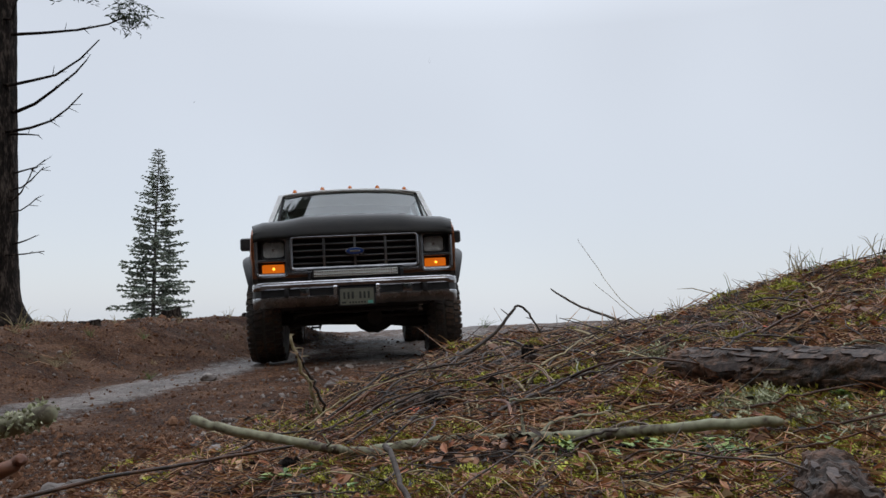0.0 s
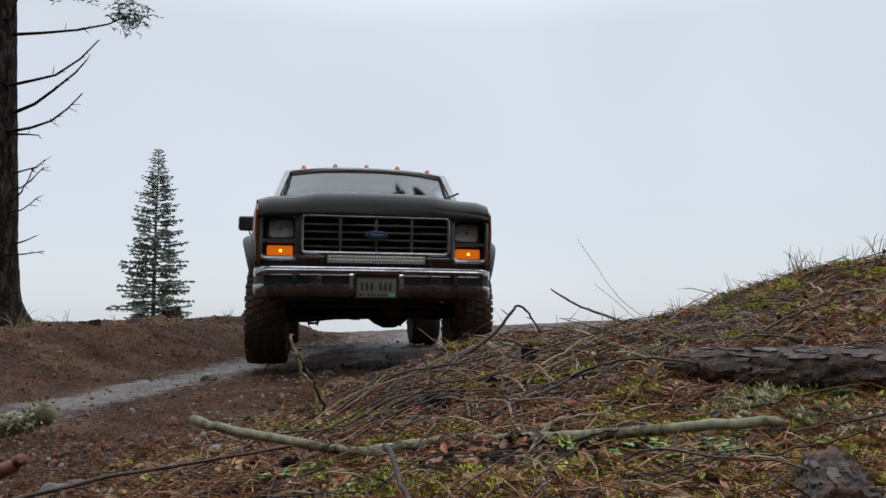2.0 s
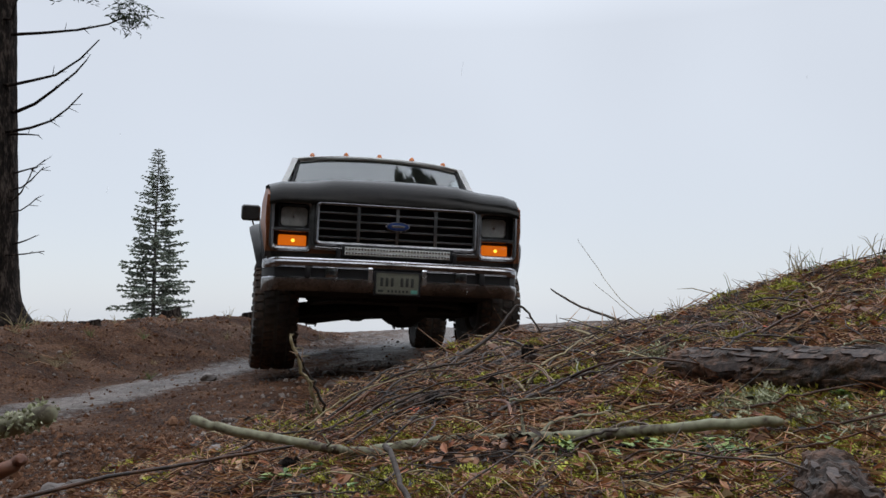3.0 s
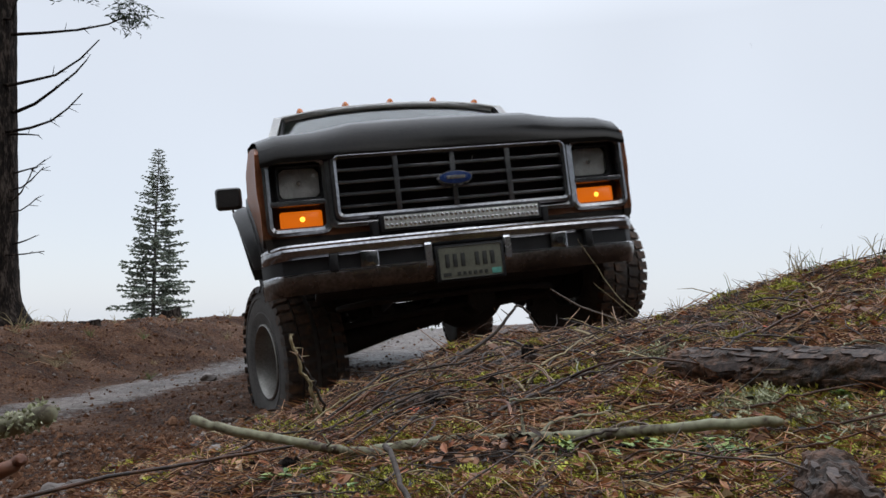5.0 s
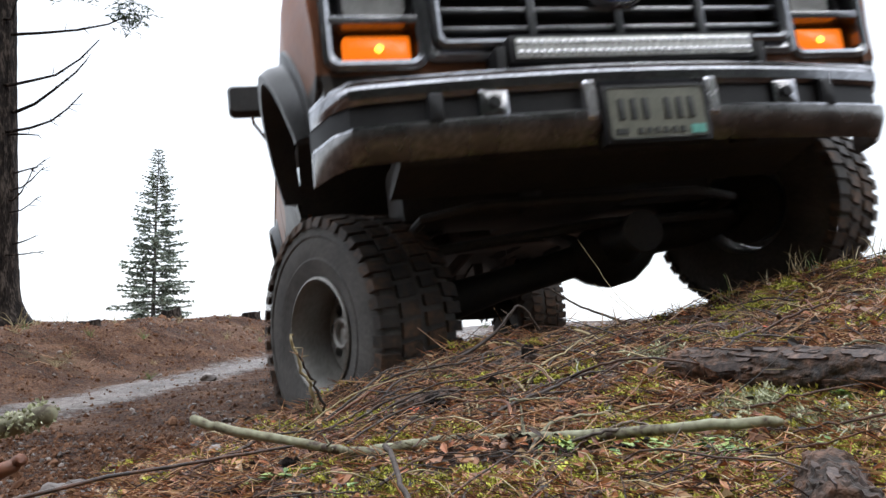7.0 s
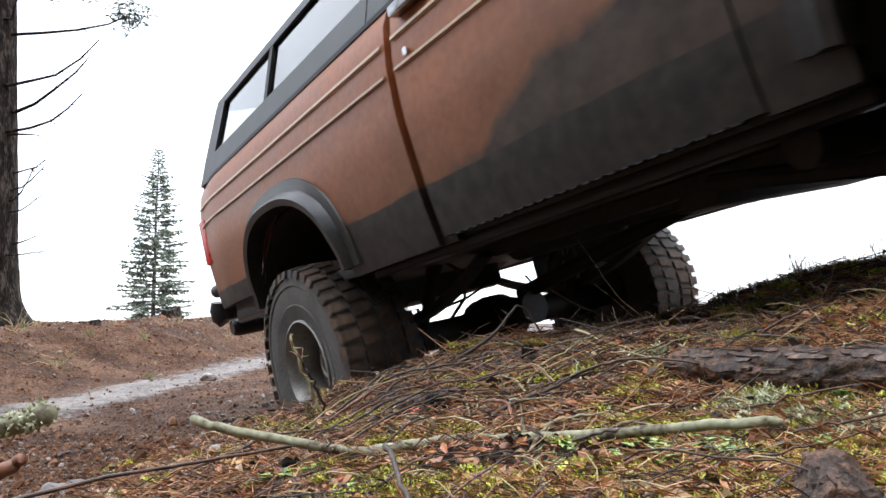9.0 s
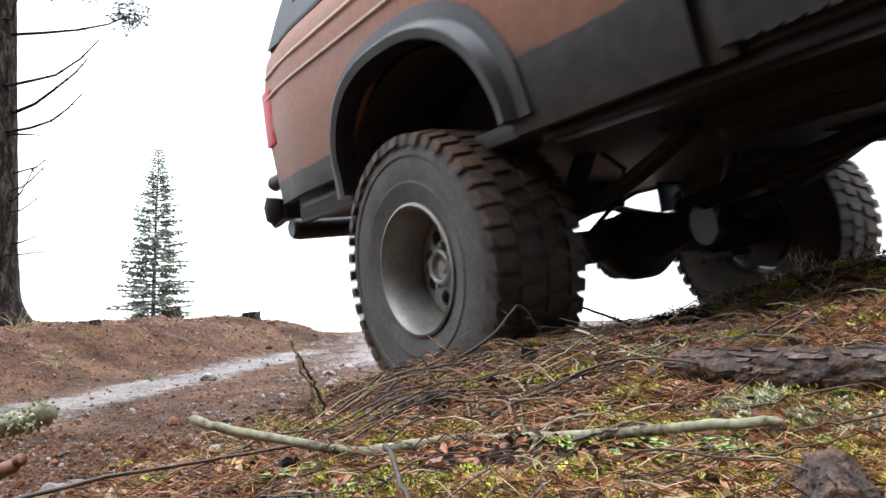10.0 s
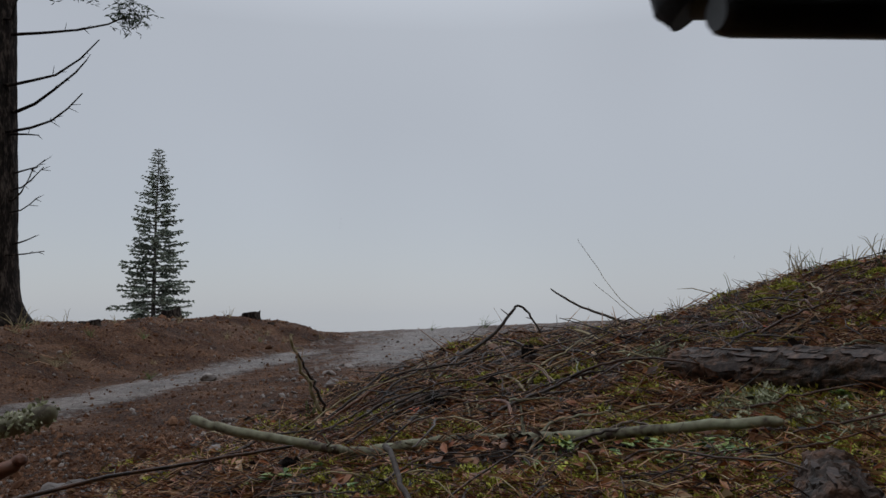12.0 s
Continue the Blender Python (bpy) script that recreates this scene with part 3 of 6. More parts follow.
def rim_mesh(side):
    bm = bmesh.new()
    prof = [(-0.12, 0.20), (-0.11, 0.19), (0.0, 0.166), (0.02, 0.165), (0.10, 0.176), (0.118, 0.190), (0.134, 0.195), (0.146, 0.203), (0.143, 0.211), (0.126, 0.211), (0.10, 0.195)]
    revolve(bm, [(side * x * 1.05, r * 0.955 + 0.009 * (r < 0.18)) for x, r in prof], 64)
    # the dished disc, with eight round holes punched through it
    n, hole, at = 8, 0.0245, 0.103
    revolve(bm, [(side * x, r) for x, r in ((0.004, 0.166), (0.016, 0.156), (0.020, 0.136))], 64)
    revolve(bm, [(side * x, r) for x, r in ((0.030, 0.072), (0.036, 0.058))], 64)
    for k in range(n):
        mid, half = 2 * math.pi * k / n, math.pi / n
        edge = ([(0.136, mid + half * (-1 + i / 4)) for i in range(8)] + [(0.136 - 0.016 * i, mid + half) for i in range(4)]
                + [(0.072, mid + half * (1 - i / 4)) for i in range(8)] + [(0.072 + 0.016 * i, mid - half) for i in range(4)])
        outer, inner, deep = [], [], []
        for r, q in edge:
            x, y, z = side * float(np.interp(r, [0.072, 0.136], [0.030, 0.020])), r * math.cos(q), r * math.sin(q)
            cy, cz = at * math.cos(mid), at * math.sin(mid)
            d = math.hypot(y - cy, z - cz)
            y1, z1 = cy + (y - cy) / d * hole, cz + (z - cz) / d * hole
            outer.append(bm.verts.new((x, y, z)))
            inner.append(bm.verts.new((side * 0.0265, y1, z1)))
            deep.append(bm.verts.new((side * 0.012, y1, z1)))
        for a, b in ((outer, inner), (inner, deep)):
            for i in range(24):
                bm.faces.new((a[i], a[(i + 1) % 24], b[(i + 1) % 24], b[i]))
    bmesh.ops.remove_doubles(bm, verts=bm.verts[:], dist=0.0004)
    return bm


def hub_mesh(side):
    bm = bmesh.new()
    revolve(bm, [(side * x, r) for x, r in ((0.02, 0.062), (0.046, 0.059), (0.060, 0.055), (0.064, 0.048), (0.060, 0.040), (0.044, 0.036), (0.042, 0.022), (0.050, 0.018), (0.052, 0.001))], 28)
    return bm


def drum_mesh(side):
    bm = bmesh.new()
    revolve(bm, [(side * x, r) for x, r in ((-0.02, 0.002), (-0.02, 0.14), (-0.10, 0.15), (-0.11, 0.03), (-0.2, 0.03))], 28)
    return bm


def make_wheel(side, parent):
    wheel = part("wheel", rim_mesh(side), M["rim"], parent, "dusty cast aluminium rim with eight round holes")
    tyre = part("tyre", tyre_mesh(side), M["rubber"], wheel, "wide black mud-terrain tyre")
    part("tread", tread_mesh(side), M["tread"], wheel, "muddy tyre lugs")
    part("hub_cap", hub_mesh(side), M["rim"], wheel)
    part("brake_drum", drum_mesh(side), M["chassis"], wheel)
    for k in range(5):
        q = 2 * math.pi * k / 5
        part("lug_nut", tube(bmesh.new(), [(side * 0.03, 0.070 * math.cos(q), 0.070 * math.sin(q)), (side * 0.05, 0.070 * math.cos(q), 0.070 * math.sin(q))], 0.008, 6), M["rim"], wheel)
    return wheel


def axle_mesh(diff_x):
    bm = bmesh.new()
    tube(bm, [(-0.74, 0, 0), (-0.55, 0, 0.005), (-0.3, 0, 0.01), (0.3, 0, 0.01), (0.55, 0, 0.005), (0.74, 0, 0)], [0.055, 0.075, 0.06, 0.06, 0.075, 0.055], 12)
    return bm


def diff_mesh(diff_x):
    bm = bmesh.new()
    revolve(bm, [(diff_x - 0.19, 0.04), (diff_x - 0.13, 0.09), (diff_x - 0.05, 0.128), (diff_x + 0.05, 0.128), (diff_x + 0.13, 0.09), (diff_x + 0.19, 0.04)], 20)
    # bolted cover, pinion snout and its flange
    for k in range(10):
        q = 2 * math.pi * k / 10
        tube(bm, [(diff_x + 0.105 * math.cos(q), 0.10, 0.105 * math.sin(q)), (diff_x + 0.105 * math.cos(q), 0.135, 0.105 * math.sin(q))], 0.011, 6)
    tube(bm, [(diff_x, 0.02, 0), (diff_x, 0.12, 0), (diff_x, 0.155, 0)], [0.125, 0.12, 0.08], 14)
    tube(bm, [(diff_x, -0.05, 0.02), (diff_x, -0.20, 0.03), (diff_x, -0.26, 0.035), (diff_x, -0.27, 0.035), (diff_x, -0.30, 0.035)], [0.10, 0.06, 0.05, 0.075, 0.075], 14)
    return bm


def make_truck():
    truck = empty_thing("off_road_truck", "lifted copper-brown two-door off-road truck with black hood and muddy tyres", "truck")
    P = lambda name, bm, m, label="", parent=None: part(name, bm, M[m], parent or truck, label)

    def hood_edge(y):
        return float(np.interp(y, [-0.70, -0.62, -0.5, -0.3, 0.0, 0.57], [0.628, 0.672, 0.700, 0.722, 0.745, 0.79]))

    # body sides
    for s in (-1, 1):
        P("front_fender", skin(s, arch_ys(-0.70, 0.567, -0.02, 0.425), lambda y: arch(y, ARCH_F, 0.06 if y > 0 else 0.17), hood_edge), "brown", "copper-brown fender, black below")
        P("door", skin(s, [0.575 + 0.0525 * k for k in range(21)], lambda y: 0.07, lambda y: 0.797), "brown", "copper-brown door, black and muddy below")
        P("quarter_panel", skin(s, arch_ys(1.668, 3.78, 2.68, 0.45), lambda y: arch(y, ARCH_R, 0.05 if y < 2.6 else 0.14), lambda y: 0.797), "brown", "copper-brown rear quarter, black below")
        P("door_jamb", skin(s * 0.975, [1.60, 1.63, 1.66, 1.70], lambda y: 0.05, lambda y: 0.79), "brown", "recessed door jamb")
        P("fender_flare", flare(s, ARCH_F, 5, 175, 0.08), "flare", "black fender flare")
        P("fender_flare", flare(s, ARCH_R, 0, 178), "flare", "black fender flare")
        # the rocker's black includes the shade below the sill
        P("rocker_panel", box(bmesh.new(), s * 0.79, s * 0.875, 0.42, 2.20, 0.028, 0.064, 0.012), "black", "rocker panel, shade below the sill put into its black")
        for k in range(24):
            P("seam_clip", box(bmesh.new(), s * 0.925, s * 0.9435, 0.62 + 0.04 * k, 0.645 + 0.04 * k, 0.065, 0.0695), "black")
        for z, h in ((0.675, 0.012), (0.578, 0.010)):
            for y0, y1 in ((0.60, 1.615), (1.68, 3.76)):
                bm = bmesh.new()
                n = 12
                secs = []
                for k in range(n + 1):
                    y = y0 + (y1 - y0) * k / n
                    secs.append([(s * (body_half(y, zz) + dx), y, zz) for zz, dx in ((z - h, -0.004), (z - h * 0.4, 0.010), (z + h * 0.4, 0.010), (z + h, -0.004))])
                P("side_moulding", loft(bm, secs), "trim", "pale gold side moulding")
        P("belt_rail", loft(bmesh.new(), [[(s * (body_half(y, 0.795) + dx), y, 0.797 + dz) for dx, dz in ((-0.03, -0.004), (0.006, -0.004), (0.004, 0.012), (-0.03, 0.016))] for y in (0.57, 1.0, 2.0, 3.0, 3.5, 3.77)]), "black")
        bm = bmesh.new()
        top = [(2.68 + 0.50 * math.cos(q), 0.06 + 0.42 * math.sin(q)) for q in [math.pi * k / 16 for k in range(17)]]
        loft(bm, [[(s * x, y, z + dz) for y, z in top] for x, dz in ((0.40, 0.0), (0.885, 0.0), (0.885, 0.012), (0.40, 0.012))], closed=False)
        P("wheel_well", bm, "chassis")
        # inner arches
        for c, r, h, zc in ((-0.02, 0.415, 0.36, 0.07), (2.68, 0.44, 0.355, 0.06)):
            bm = bmesh.new()
            loft(bm, [[(s * x, c + r * math.cos(radians(a)), zc + h * math.sin(radians(a))) for a in range(0, 181, 12)] for x in (0.55, 0.93)], closed=False)
            bm.faces.new([bm.verts.new((s * 0.55, c + r * math.cos(radians(a)), zc + h * math.sin(radians(a)))) for a in range(0, 181, 12)])
            P("wheel_well", bm, "chassis")
        # mirrors on tubular arms
        mirror = P("door_mirror", slab(bmesh.new(), s * 1.115 - 0.080, s * 1.115 + 0.080, 0.59, 0.725, 0.025, 0.60, 0.665, 0.02), "flare", "black door mirror")
        part("mirror_glass", slab(bmesh.new(), s * 1.115 - 0.068, s * 1.115 + 0.068, 0.602, 0.713, 0.018, 0.664, 0.670, 0.0), M["mirror"], mirror)
        part("mirror_arm", tube(bmesh.new(), [(s * 1.07, 0.64, 0.60), (s * 1.06, 0.66, 0.60), (s * 0.97, 0.72, 0.60)], 0.008, 8), M["chrome"], mirror)
        part("mirror_arm", tube(bmesh.new(), [(s * 1.10, 0.64, 0.60), (s * 1.09, 0.66, 0.56), (s * 0.98, 0.76, 0.42)], 0.007, 8), M["chrome"], mirror)
        # door handle, lock and the upper works
        handle = P("door_handle", box(bmesh.new(), s * 0.955, s * 1.000, 1.42, 1.57, 0.715, 0.748, 0.008), "chrome", "chrome door handle")
        part("handle_recess", box(bmesh.new(), s * 0.945, s * 0.965, 1.47, 1.56, 0.72, 0.742, 0.004), M["black"], handle)
        P("door_lock", tube(bmesh.new(), [(s * 0.975, 1.54, 0.605), (s * 0.991, 1.54, 0.605)], 0.012, 12), "silver")
        P("a_pillar", pane(s, [(0.47, 0.79), (0.56, 0.79), (0.89, 1.20), (0.78, 1.20)], 0.0, 0.05), "white", "pale windshield pillar")
        P("door_frame", pane(s, [(0.60, 0.80), (1.62, 0.80), (1.62, 0.83), (0.64, 0.83)], 0.0, 0.03), "black")
        P("door_frame", pane(s, [(0.91, 1.15), (1.62, 1.15), (1.62, 1.205), (0.91, 1.205)], 0.0, 0.03), "black")
        P("b_pillar", pane(s, [(1.57, 0.80), (1.84, 0.80), (1.82, 1.205), (1.57, 1.205)], -0.002, 0.04), "topcap")
        P("door_window", pane(s, [(0.60, 0.83), (1.57, 0.83), (1.57, 1.15), (0.86, 1.15)], 0.012, 0.005), "glass", "tinted door glass")
        P("hardtop_band", pane(s, [(1.84, 0.80), (3.77, 0.80), (3.735, 0.935), (1.84, 0.935)], -0.004, 0.04), "topcap", "black hardtop side")
        P("hardtop_rail", pane(s, [(1.82, 1.175), (3.64, 1.175), (3.615, 1.22), (1.82, 1.22)], -0.004, 0.04), "topcap")
        P("hardtop_corner", pane(s, [(3.56, 0.935), (3.735, 0.935), (3.64, 1.175), (3.48, 1.175)], -0.004, 0.04), "topcap")
        P("window_divider", pane(s, [(2.80, 0.935), (2.84, 0.935), (2.82, 1.175), (2.78, 1.175)], -0.002, 0.03), "black")
        P("side_window", pane(s, [(1.84, 0.935), (2.80, 0.935), (2.78, 1.175), (1.82, 1.175)], 0.012, 0.005), "glass", "tinted side glass with a pale sky behind")
        P("side_window", pane(s, [(2.84, 0.935), (3.56, 0.935), (3.48, 1.175), (2.82, 1.175)], 0.012, 0.005), "glass", "tinted side glass with a pale sky behind")
        # tail lamps
        lamp = P("tail_lamp", box(bmesh.new(), s * 0.87, s * 0.962, 3.69, 3.790, 0.38, 0.615, 0.012), "red", "red tail lamp")
        part("reverse_lens", box(bmesh.new(), s * 0.878, s * 0.95, 3.784, 3.796, 0.40, 0.46, 0.004), M["plate"], lamp)

    # hood, cowl, windshield, roof
    bm = bmesh.new()
    secs = []
    for y in (-0.745, -0.74, -0.70, -0.62, -0.5, -0.3, -0.1, 0.1, 0.3, 0.42, 0.46):
        row = []
        w = body_half(y, 0.66) - 0.012
        for k in range(21):
            u = -1 + k / 10
            mid = float(np.interp(y, [-0.745, -0.735, -0.70, -0.62, -0.5, -0.3, 0.0, 0.46], [0.600, 0.648, 0.692, 0.766, 0.814, 0.838, 0.842, 0.836]))
            rim_z = float(np.interp(y, [-0.745, -0.735, -0.70, -0.62, -0.5, -0.3, 0.0, 0.46], [0.592, 0.632, 0.662, 0.716, 0.750, 0.768, 0.778, 0.790]))
            z = rim_z + (mid - rim_z) * (0.62 * (1 - u * u) + 0.38 * float(smooth((0.66 - abs(u)) / 0.14))) - 0.02 * float(smooth((abs(u) - 0.93) / 0.07))
            row.append((u * w, y, z))
        secs.append(row)
    nose, back = secs[:6], secs[5:]
    loft(bm, back + [[(x, y, z - 0.02) for x, y, z in r] for r in back[::-1]] + back[:1], closed=False)
    hood = P("hood", bm, "olive", "dull olive-black hood with a raised centre")
    part("hood_lip", loft(bmesh.new(), nose + [[(x, y + 0.004, z - 0.02) for x, y, z in r] for r in nose[::-1]] + nose[:1], closed=False), M["hood"], hood, "glossy black hood lip")
    P("cowl", box(bmesh.new(), -0.86, 0.86, 0.44, 0.60, 0.72, 0.785, 0.01), "black")
    bm = bmesh.new()
    shield = []
    for k in range(9):
        v = k / 8
        z, y, w = 0.785 + 0.405 * v, 0.50 + 0.31 * v, 0.80 - 0.075 * v
        shield.append([(u * w, y - 0.09 * (1 - u * u), z + 0.03 * v * (1 - u * u)) for u in (-1, -0.75, -0.5, -0.25, 0, 0.25, 0.5, 0.75, 1)])
    loft(bm, shield + [[(x, y + 0.006, z) for x, y, z in r] for r in shield[::-1]], closed=False)
    P("windshield", bm, "shield", "raked windshield reflecting sky and trees")
    for j in (0, -1):
        P("windshield_gasket", tube(bmesh.new(), [shield[i][j] for i in range(9)], 0.016, 6), "black")
    P("windshield_header", tube(bmesh.new(), [(x, y - 0.010, z + 0.004) for x, y, z in shield[-1]], 0.020, 8), "white", "pale windshield header")
    for name, y0, y1, m in (("cab_roof", 0.80, 1.80, "white"), ("hardtop_roof", 1.80, 3.62, "topcap")):
        bm = bmesh.new()
        secs = []
        for k in range(9):
            y = y0 + (y1 - y0) * k / 8
            row = []
            for j in range(17):
                u = -1 + j / 8
                yy = y - (0.085 * (1 - u * u) if k == 0 and name == "cab_roof" else 0)
                row.append((u * 0.787, yy, 1.184 + 0.046 * (1 - abs(u) ** 3)))
            secs.append(row)
        loft(bm, secs + [[(x, y, z - 0.03) for x, y, z in r] for r in secs[::-1]] + secs[:1], closed=False)
        P(name, bm, m, "pale painted cab roof" if m == "white" else "black hardtop roof")
    P("roof_trim", tube(bmesh.new(), [(u * 0.787, 0.80 - 0.085 * (1 - u * u) - 0.006, 1.184 + 0.046 * (1 - abs(u) ** 3)) for u in [-1 + j / 8 for j in range(17)]], 0.011, 8), "white", "bright white drip rail")
    for k in range(5):
        x = -0.61 + 0.305 * k
        yy, zz = 0.87 - 0.085 * (1 - (x / 0.787) ** 2), 1.190 + 0.046 * (1 - abs(x / 0.787) ** 3)
        base = P("roof_marker", loft(bmesh.new(), [[(x + 0.026 * r * math.cos(q), yy + 0.06 * r * math.sin(q), zz + dz) for q in (2 * math.pi * i / 14 for i in range(14))]
                                                   for r, dz in ((1.0, 0.0), (1.0, 0.012), (0.85, 0.034), (0.55, 0.047), (0.15, 0.05))]), "orange", "orange roof marker lamp")
        part("marker_base", box(bmesh.new(), x - 0.031, x + 0.031, yy - 0.07, yy + 0.07, zz - 0.012, zz + 0.004, 0.004), M["black"], base)

    # rear
    P("tailgate", box(bmesh.new(), -0.86, 0.86, 3.735, 3.785, 0.16, 0.80, 0.015), "brown", "copper-brown tailgate")
    bm = bmesh.new()
    loft(bm, [[(x, 3.765 - (z - 0.80) * 0.37, z) for x, z in ((-0.90 + (z0 - 0.80) * 0.28, z0), (0.90 - (z0 - 0.80) * 0.28, z0))] for z0 in (0.80, 1.2)]
         + [[(x, 3.75 - (z - 0.80) * 0.37, z) for x, z in ((-0.90 + (z0 - 0.80) * 0.28, z0), (0.90 - (z0 - 0.80) * 0.28, z0))] for z0 in (1.2, 0.80)], closed=False)
    P("rear_window", bm, "glass", "tinted rear glass")
    P("rear_bumper", box(bmesh.new(), -0.89, 0.89, 3.86, 3.97, 0.085, 0.185, 0.025), "flare", "black tube rear bumper")
    for s in (-1, 1):
        P("bumper_end", tube(bmesh.new(), [(s * 0.875, 3.92, 0.085), (s * 0.888, 3.93, 0.11), (s * 0.892, 3.93, 0.15), (s * 0.888, 3.92, 0.19)], [0.05, 0.058, 0.058, 0.05], 12), "black")
        P("quarter_skirt", box(bmesh.new(), s * 0.835, s * 0.875, 3.06, 3.73, 0.045, 0.24, 0.015), "flare", "mud-dulled black skirt behind the wheel")
        P("bumper_stop", tube(bmesh.new(), [(s * 0.895, 3.80, 0.25), (s * 0.90, 3.90, 0.25)], 0.035, 12), "black")
        P("bumper_bracket", box(bmesh.new(), s * 0.36, s * 0.46, 3.6, 3.9, 0.07, 0.18, 0.006), "chassis")
    P("lower_bumper_bar", tube(bmesh.new(), [(-0.885, 3.82, 0.036), (-0.872, 3.82, 0.036), (-0.85, 3.82, 0.034), (-0.4, 3.82, 0.032), (0.4, 3.82, 0.032), (0.85, 3.82, 0.034), (0.872, 3.82, 0.036), (0.885, 3.82, 0.036)],
                               [0.036, 0.045, 0.047, 0.045, 0.045, 0.047, 0.045, 0.036], 16), "flare", "fat black lower bumper tube")

    # front face
    P("radiator_shroud", box(bmesh.new(), -0.86, 0.86, -0.62, -0.56, 0.16, 0.62), "black")
    P("front_valance", slab(bmesh.new(), -0.88, 0.88, 0.175, 0.275, 0.03, -0.70, -0.60, 0.015), "brown", "copper-brown valance")
    grille = P("grille", ring(bmesh.new(), -0.585, 0.585, 0.285, 0.600, 0.026, 0.035, -0.745, -0.63), "shell", "grey grille with black openings")
    part("grille_surround", ring(bmesh.new(), -0.612, 0.612, 0.252, 0.624, 0.034, 0.03, -0.728, -0.62, 0.006), M["shell"], grille)
    for k in range(4):
        z = 0.348 + 0.058 * k
        part("grille_slat", box(bmesh.new(), -0.56, 0.56, -0.722, -0.66, z - 0.0075, z + 0.0075, 0.003), M["shell"], grille)
    for x in (-0.28, 0.0, 0.28):
        part("grille_post", box(bmesh.new(), x - 0.013, x + 0.013, -0.732, -0.67, 0.305, 0.58, 0.004), M["shell"], grille)
    badge = bmesh.new()
    loft(badge, [[(0.088 * r * math.cos(q), y, 0.442 + 0.036 * r * math.sin(q)) for q in (2 * math.pi * i / 32 for i in range(32))] for r, y in ((1, -0.72), (1, -0.752), (0.93, -0.76))])
    badge_ob = part("badge", badge, M["silver"], grille, "bright oval badge rim")
    face = bmesh.new()
    loft(face, [[(0.079 * r * math.cos(q), y, 0.442 + 0.030 * r * math.sin(q)) for q in (2 * math.pi * i / 32 for i in range(32))] for r, y in ((1, -0.758), (1, -0.7625), (0.9, -0.764))])
    part("badge_face", face, M["badge"], badge_ob, "blue oval face")
    part("badge_bar", box(bmesh.new(), -0.046, 0.046, -0.7665, -0.763, 0.434, 0.451, 0.001), M["silver"], badge_ob)
    for s in (-1, 1):
        a, b = sorted((s * 0.598, s * 0.90))
        bez = P("lamp_bezel", ring(bmesh.new(), a, b, 0.235, 0.605, 0.03, 0.045, -0.72, -0.60), "shell", "grey headlamp bezel")
        part("bezel_bar", box(bmesh.new(), a + 0.02, b - 0.02, -0.716, -0.62, 0.372, 0.398, 0.006), M["shell"], bez)
        part("bezel_back", box(bmesh.new(), a + 0.01, b - 0.01, -0.645, -0.60, 0.25, 0.595), M["black"], bez)
        a, b = sorted((s * 0.635, s * 0.832))
        lamp = P("headlamp", slab(bmesh.new(), a, b, 0.412, 0.560, 0.02, -0.675, -0.640, 0.012), "lens", "clear rectangular headlamp, unlit")
        lamp.visible_shadow = False
        part("reflector", slab(bmesh.new(), a + 0.012, b - 0.012, 0.424, 0.548, 0.018, -0.652, -0.640, 0.003), M["reflector"], lamp)
        part("lamp_ring", ring(bmesh.new(), a - 0.014, b + 0.014, 0.398, 0.574, 0.016, 0.025, -0.682, -0.64), M["black"], lamp)
        part("lamp_bulb", tube(bmesh.new(), [((a + b) / 2, -0.662, 0.484), ((a + b) / 2, -0.652, 0.484)], 0.012, 10), M["silver"], lamp)
        a, b = sorted((s * 0.642, s * 0.838))
        sig = P("turn_signal", slab(bmesh.new(), a, b, 0.272, 0.352, 0.012, -0.682, -0.645, 0.008), "amber", "lit amber turn signal")
        bulb = bmesh.new()
        bmesh.ops.create_uvsphere(bulb, u_segments=14, v_segments=8, radius=0.013, matrix=Matrix.Translation(((a + b) / 2 + 0.005, -0.680, 0.312)) @ Matrix.Diagonal((1, 0.5, 1, 1)))
        part("signal_bulb", bulb, M["bulb"], sig, "glowing amber bulb")
        P("fender_nose", slab(bmesh.new(), *sorted((s * 0.895, s * 0.925)), 0.19, 0.60, 0.014, -0.70, -0.55, 0.02), "brown")

    # light bar
    bar = P("light_bar", box(bmesh.new(), -0.392, 0.392, -0.81, -0.745, 0.205, 0.288, 0.008), "black", "black LED light bar")
    part("light_bar_lens", box(bmesh.new(), -0.374, 0.374, -0.816, -0.808, 0.218, 0.276, 0.002), M["led"], bar)
    first = None
    for k in range(34):
        for j in range(2):
            x, z = -0.363 + 0.022 * k, 0.232 + 0.030 * j
            if first is None:
                first = part("led_cell", tube(bmesh.new(), [(0, 0.004, 0), (0, -0.001, 0), (0, -0.003, 0)], [0.0098, 0.0088, 0.004], 8), M["silver"], bar)
                first.location = (x, -0.8155, z)
            else:
                cell = new("led_cell", first.data)
                cell.parent, cell.location = bar, (x, -0.8155, z)
    for s in (-1, 1):
        part("bar_bracket", box(bmesh.new(), s * 0.40, s * 0.43, -0.80, -0.66, 0.16, 0.26, 0.005), M["black"], bar)

    # front bumper: upper rail, recessed strip, deep lower rail, wrapped round the corners
    def bumper_loft(section):
        secs = []
        for k in range(41):
            u = -1 + k / 20
            x = u * 0.942
            y = -0.845 + 0.10 * u ** 2 + 0.16 * max(0, abs(u) - 0.90) / 0.10 * max(0, abs(u) - 0.90) / 0.10
            sink = 0.02 * float(smooth((abs(u) - 0.85) / 0.15))
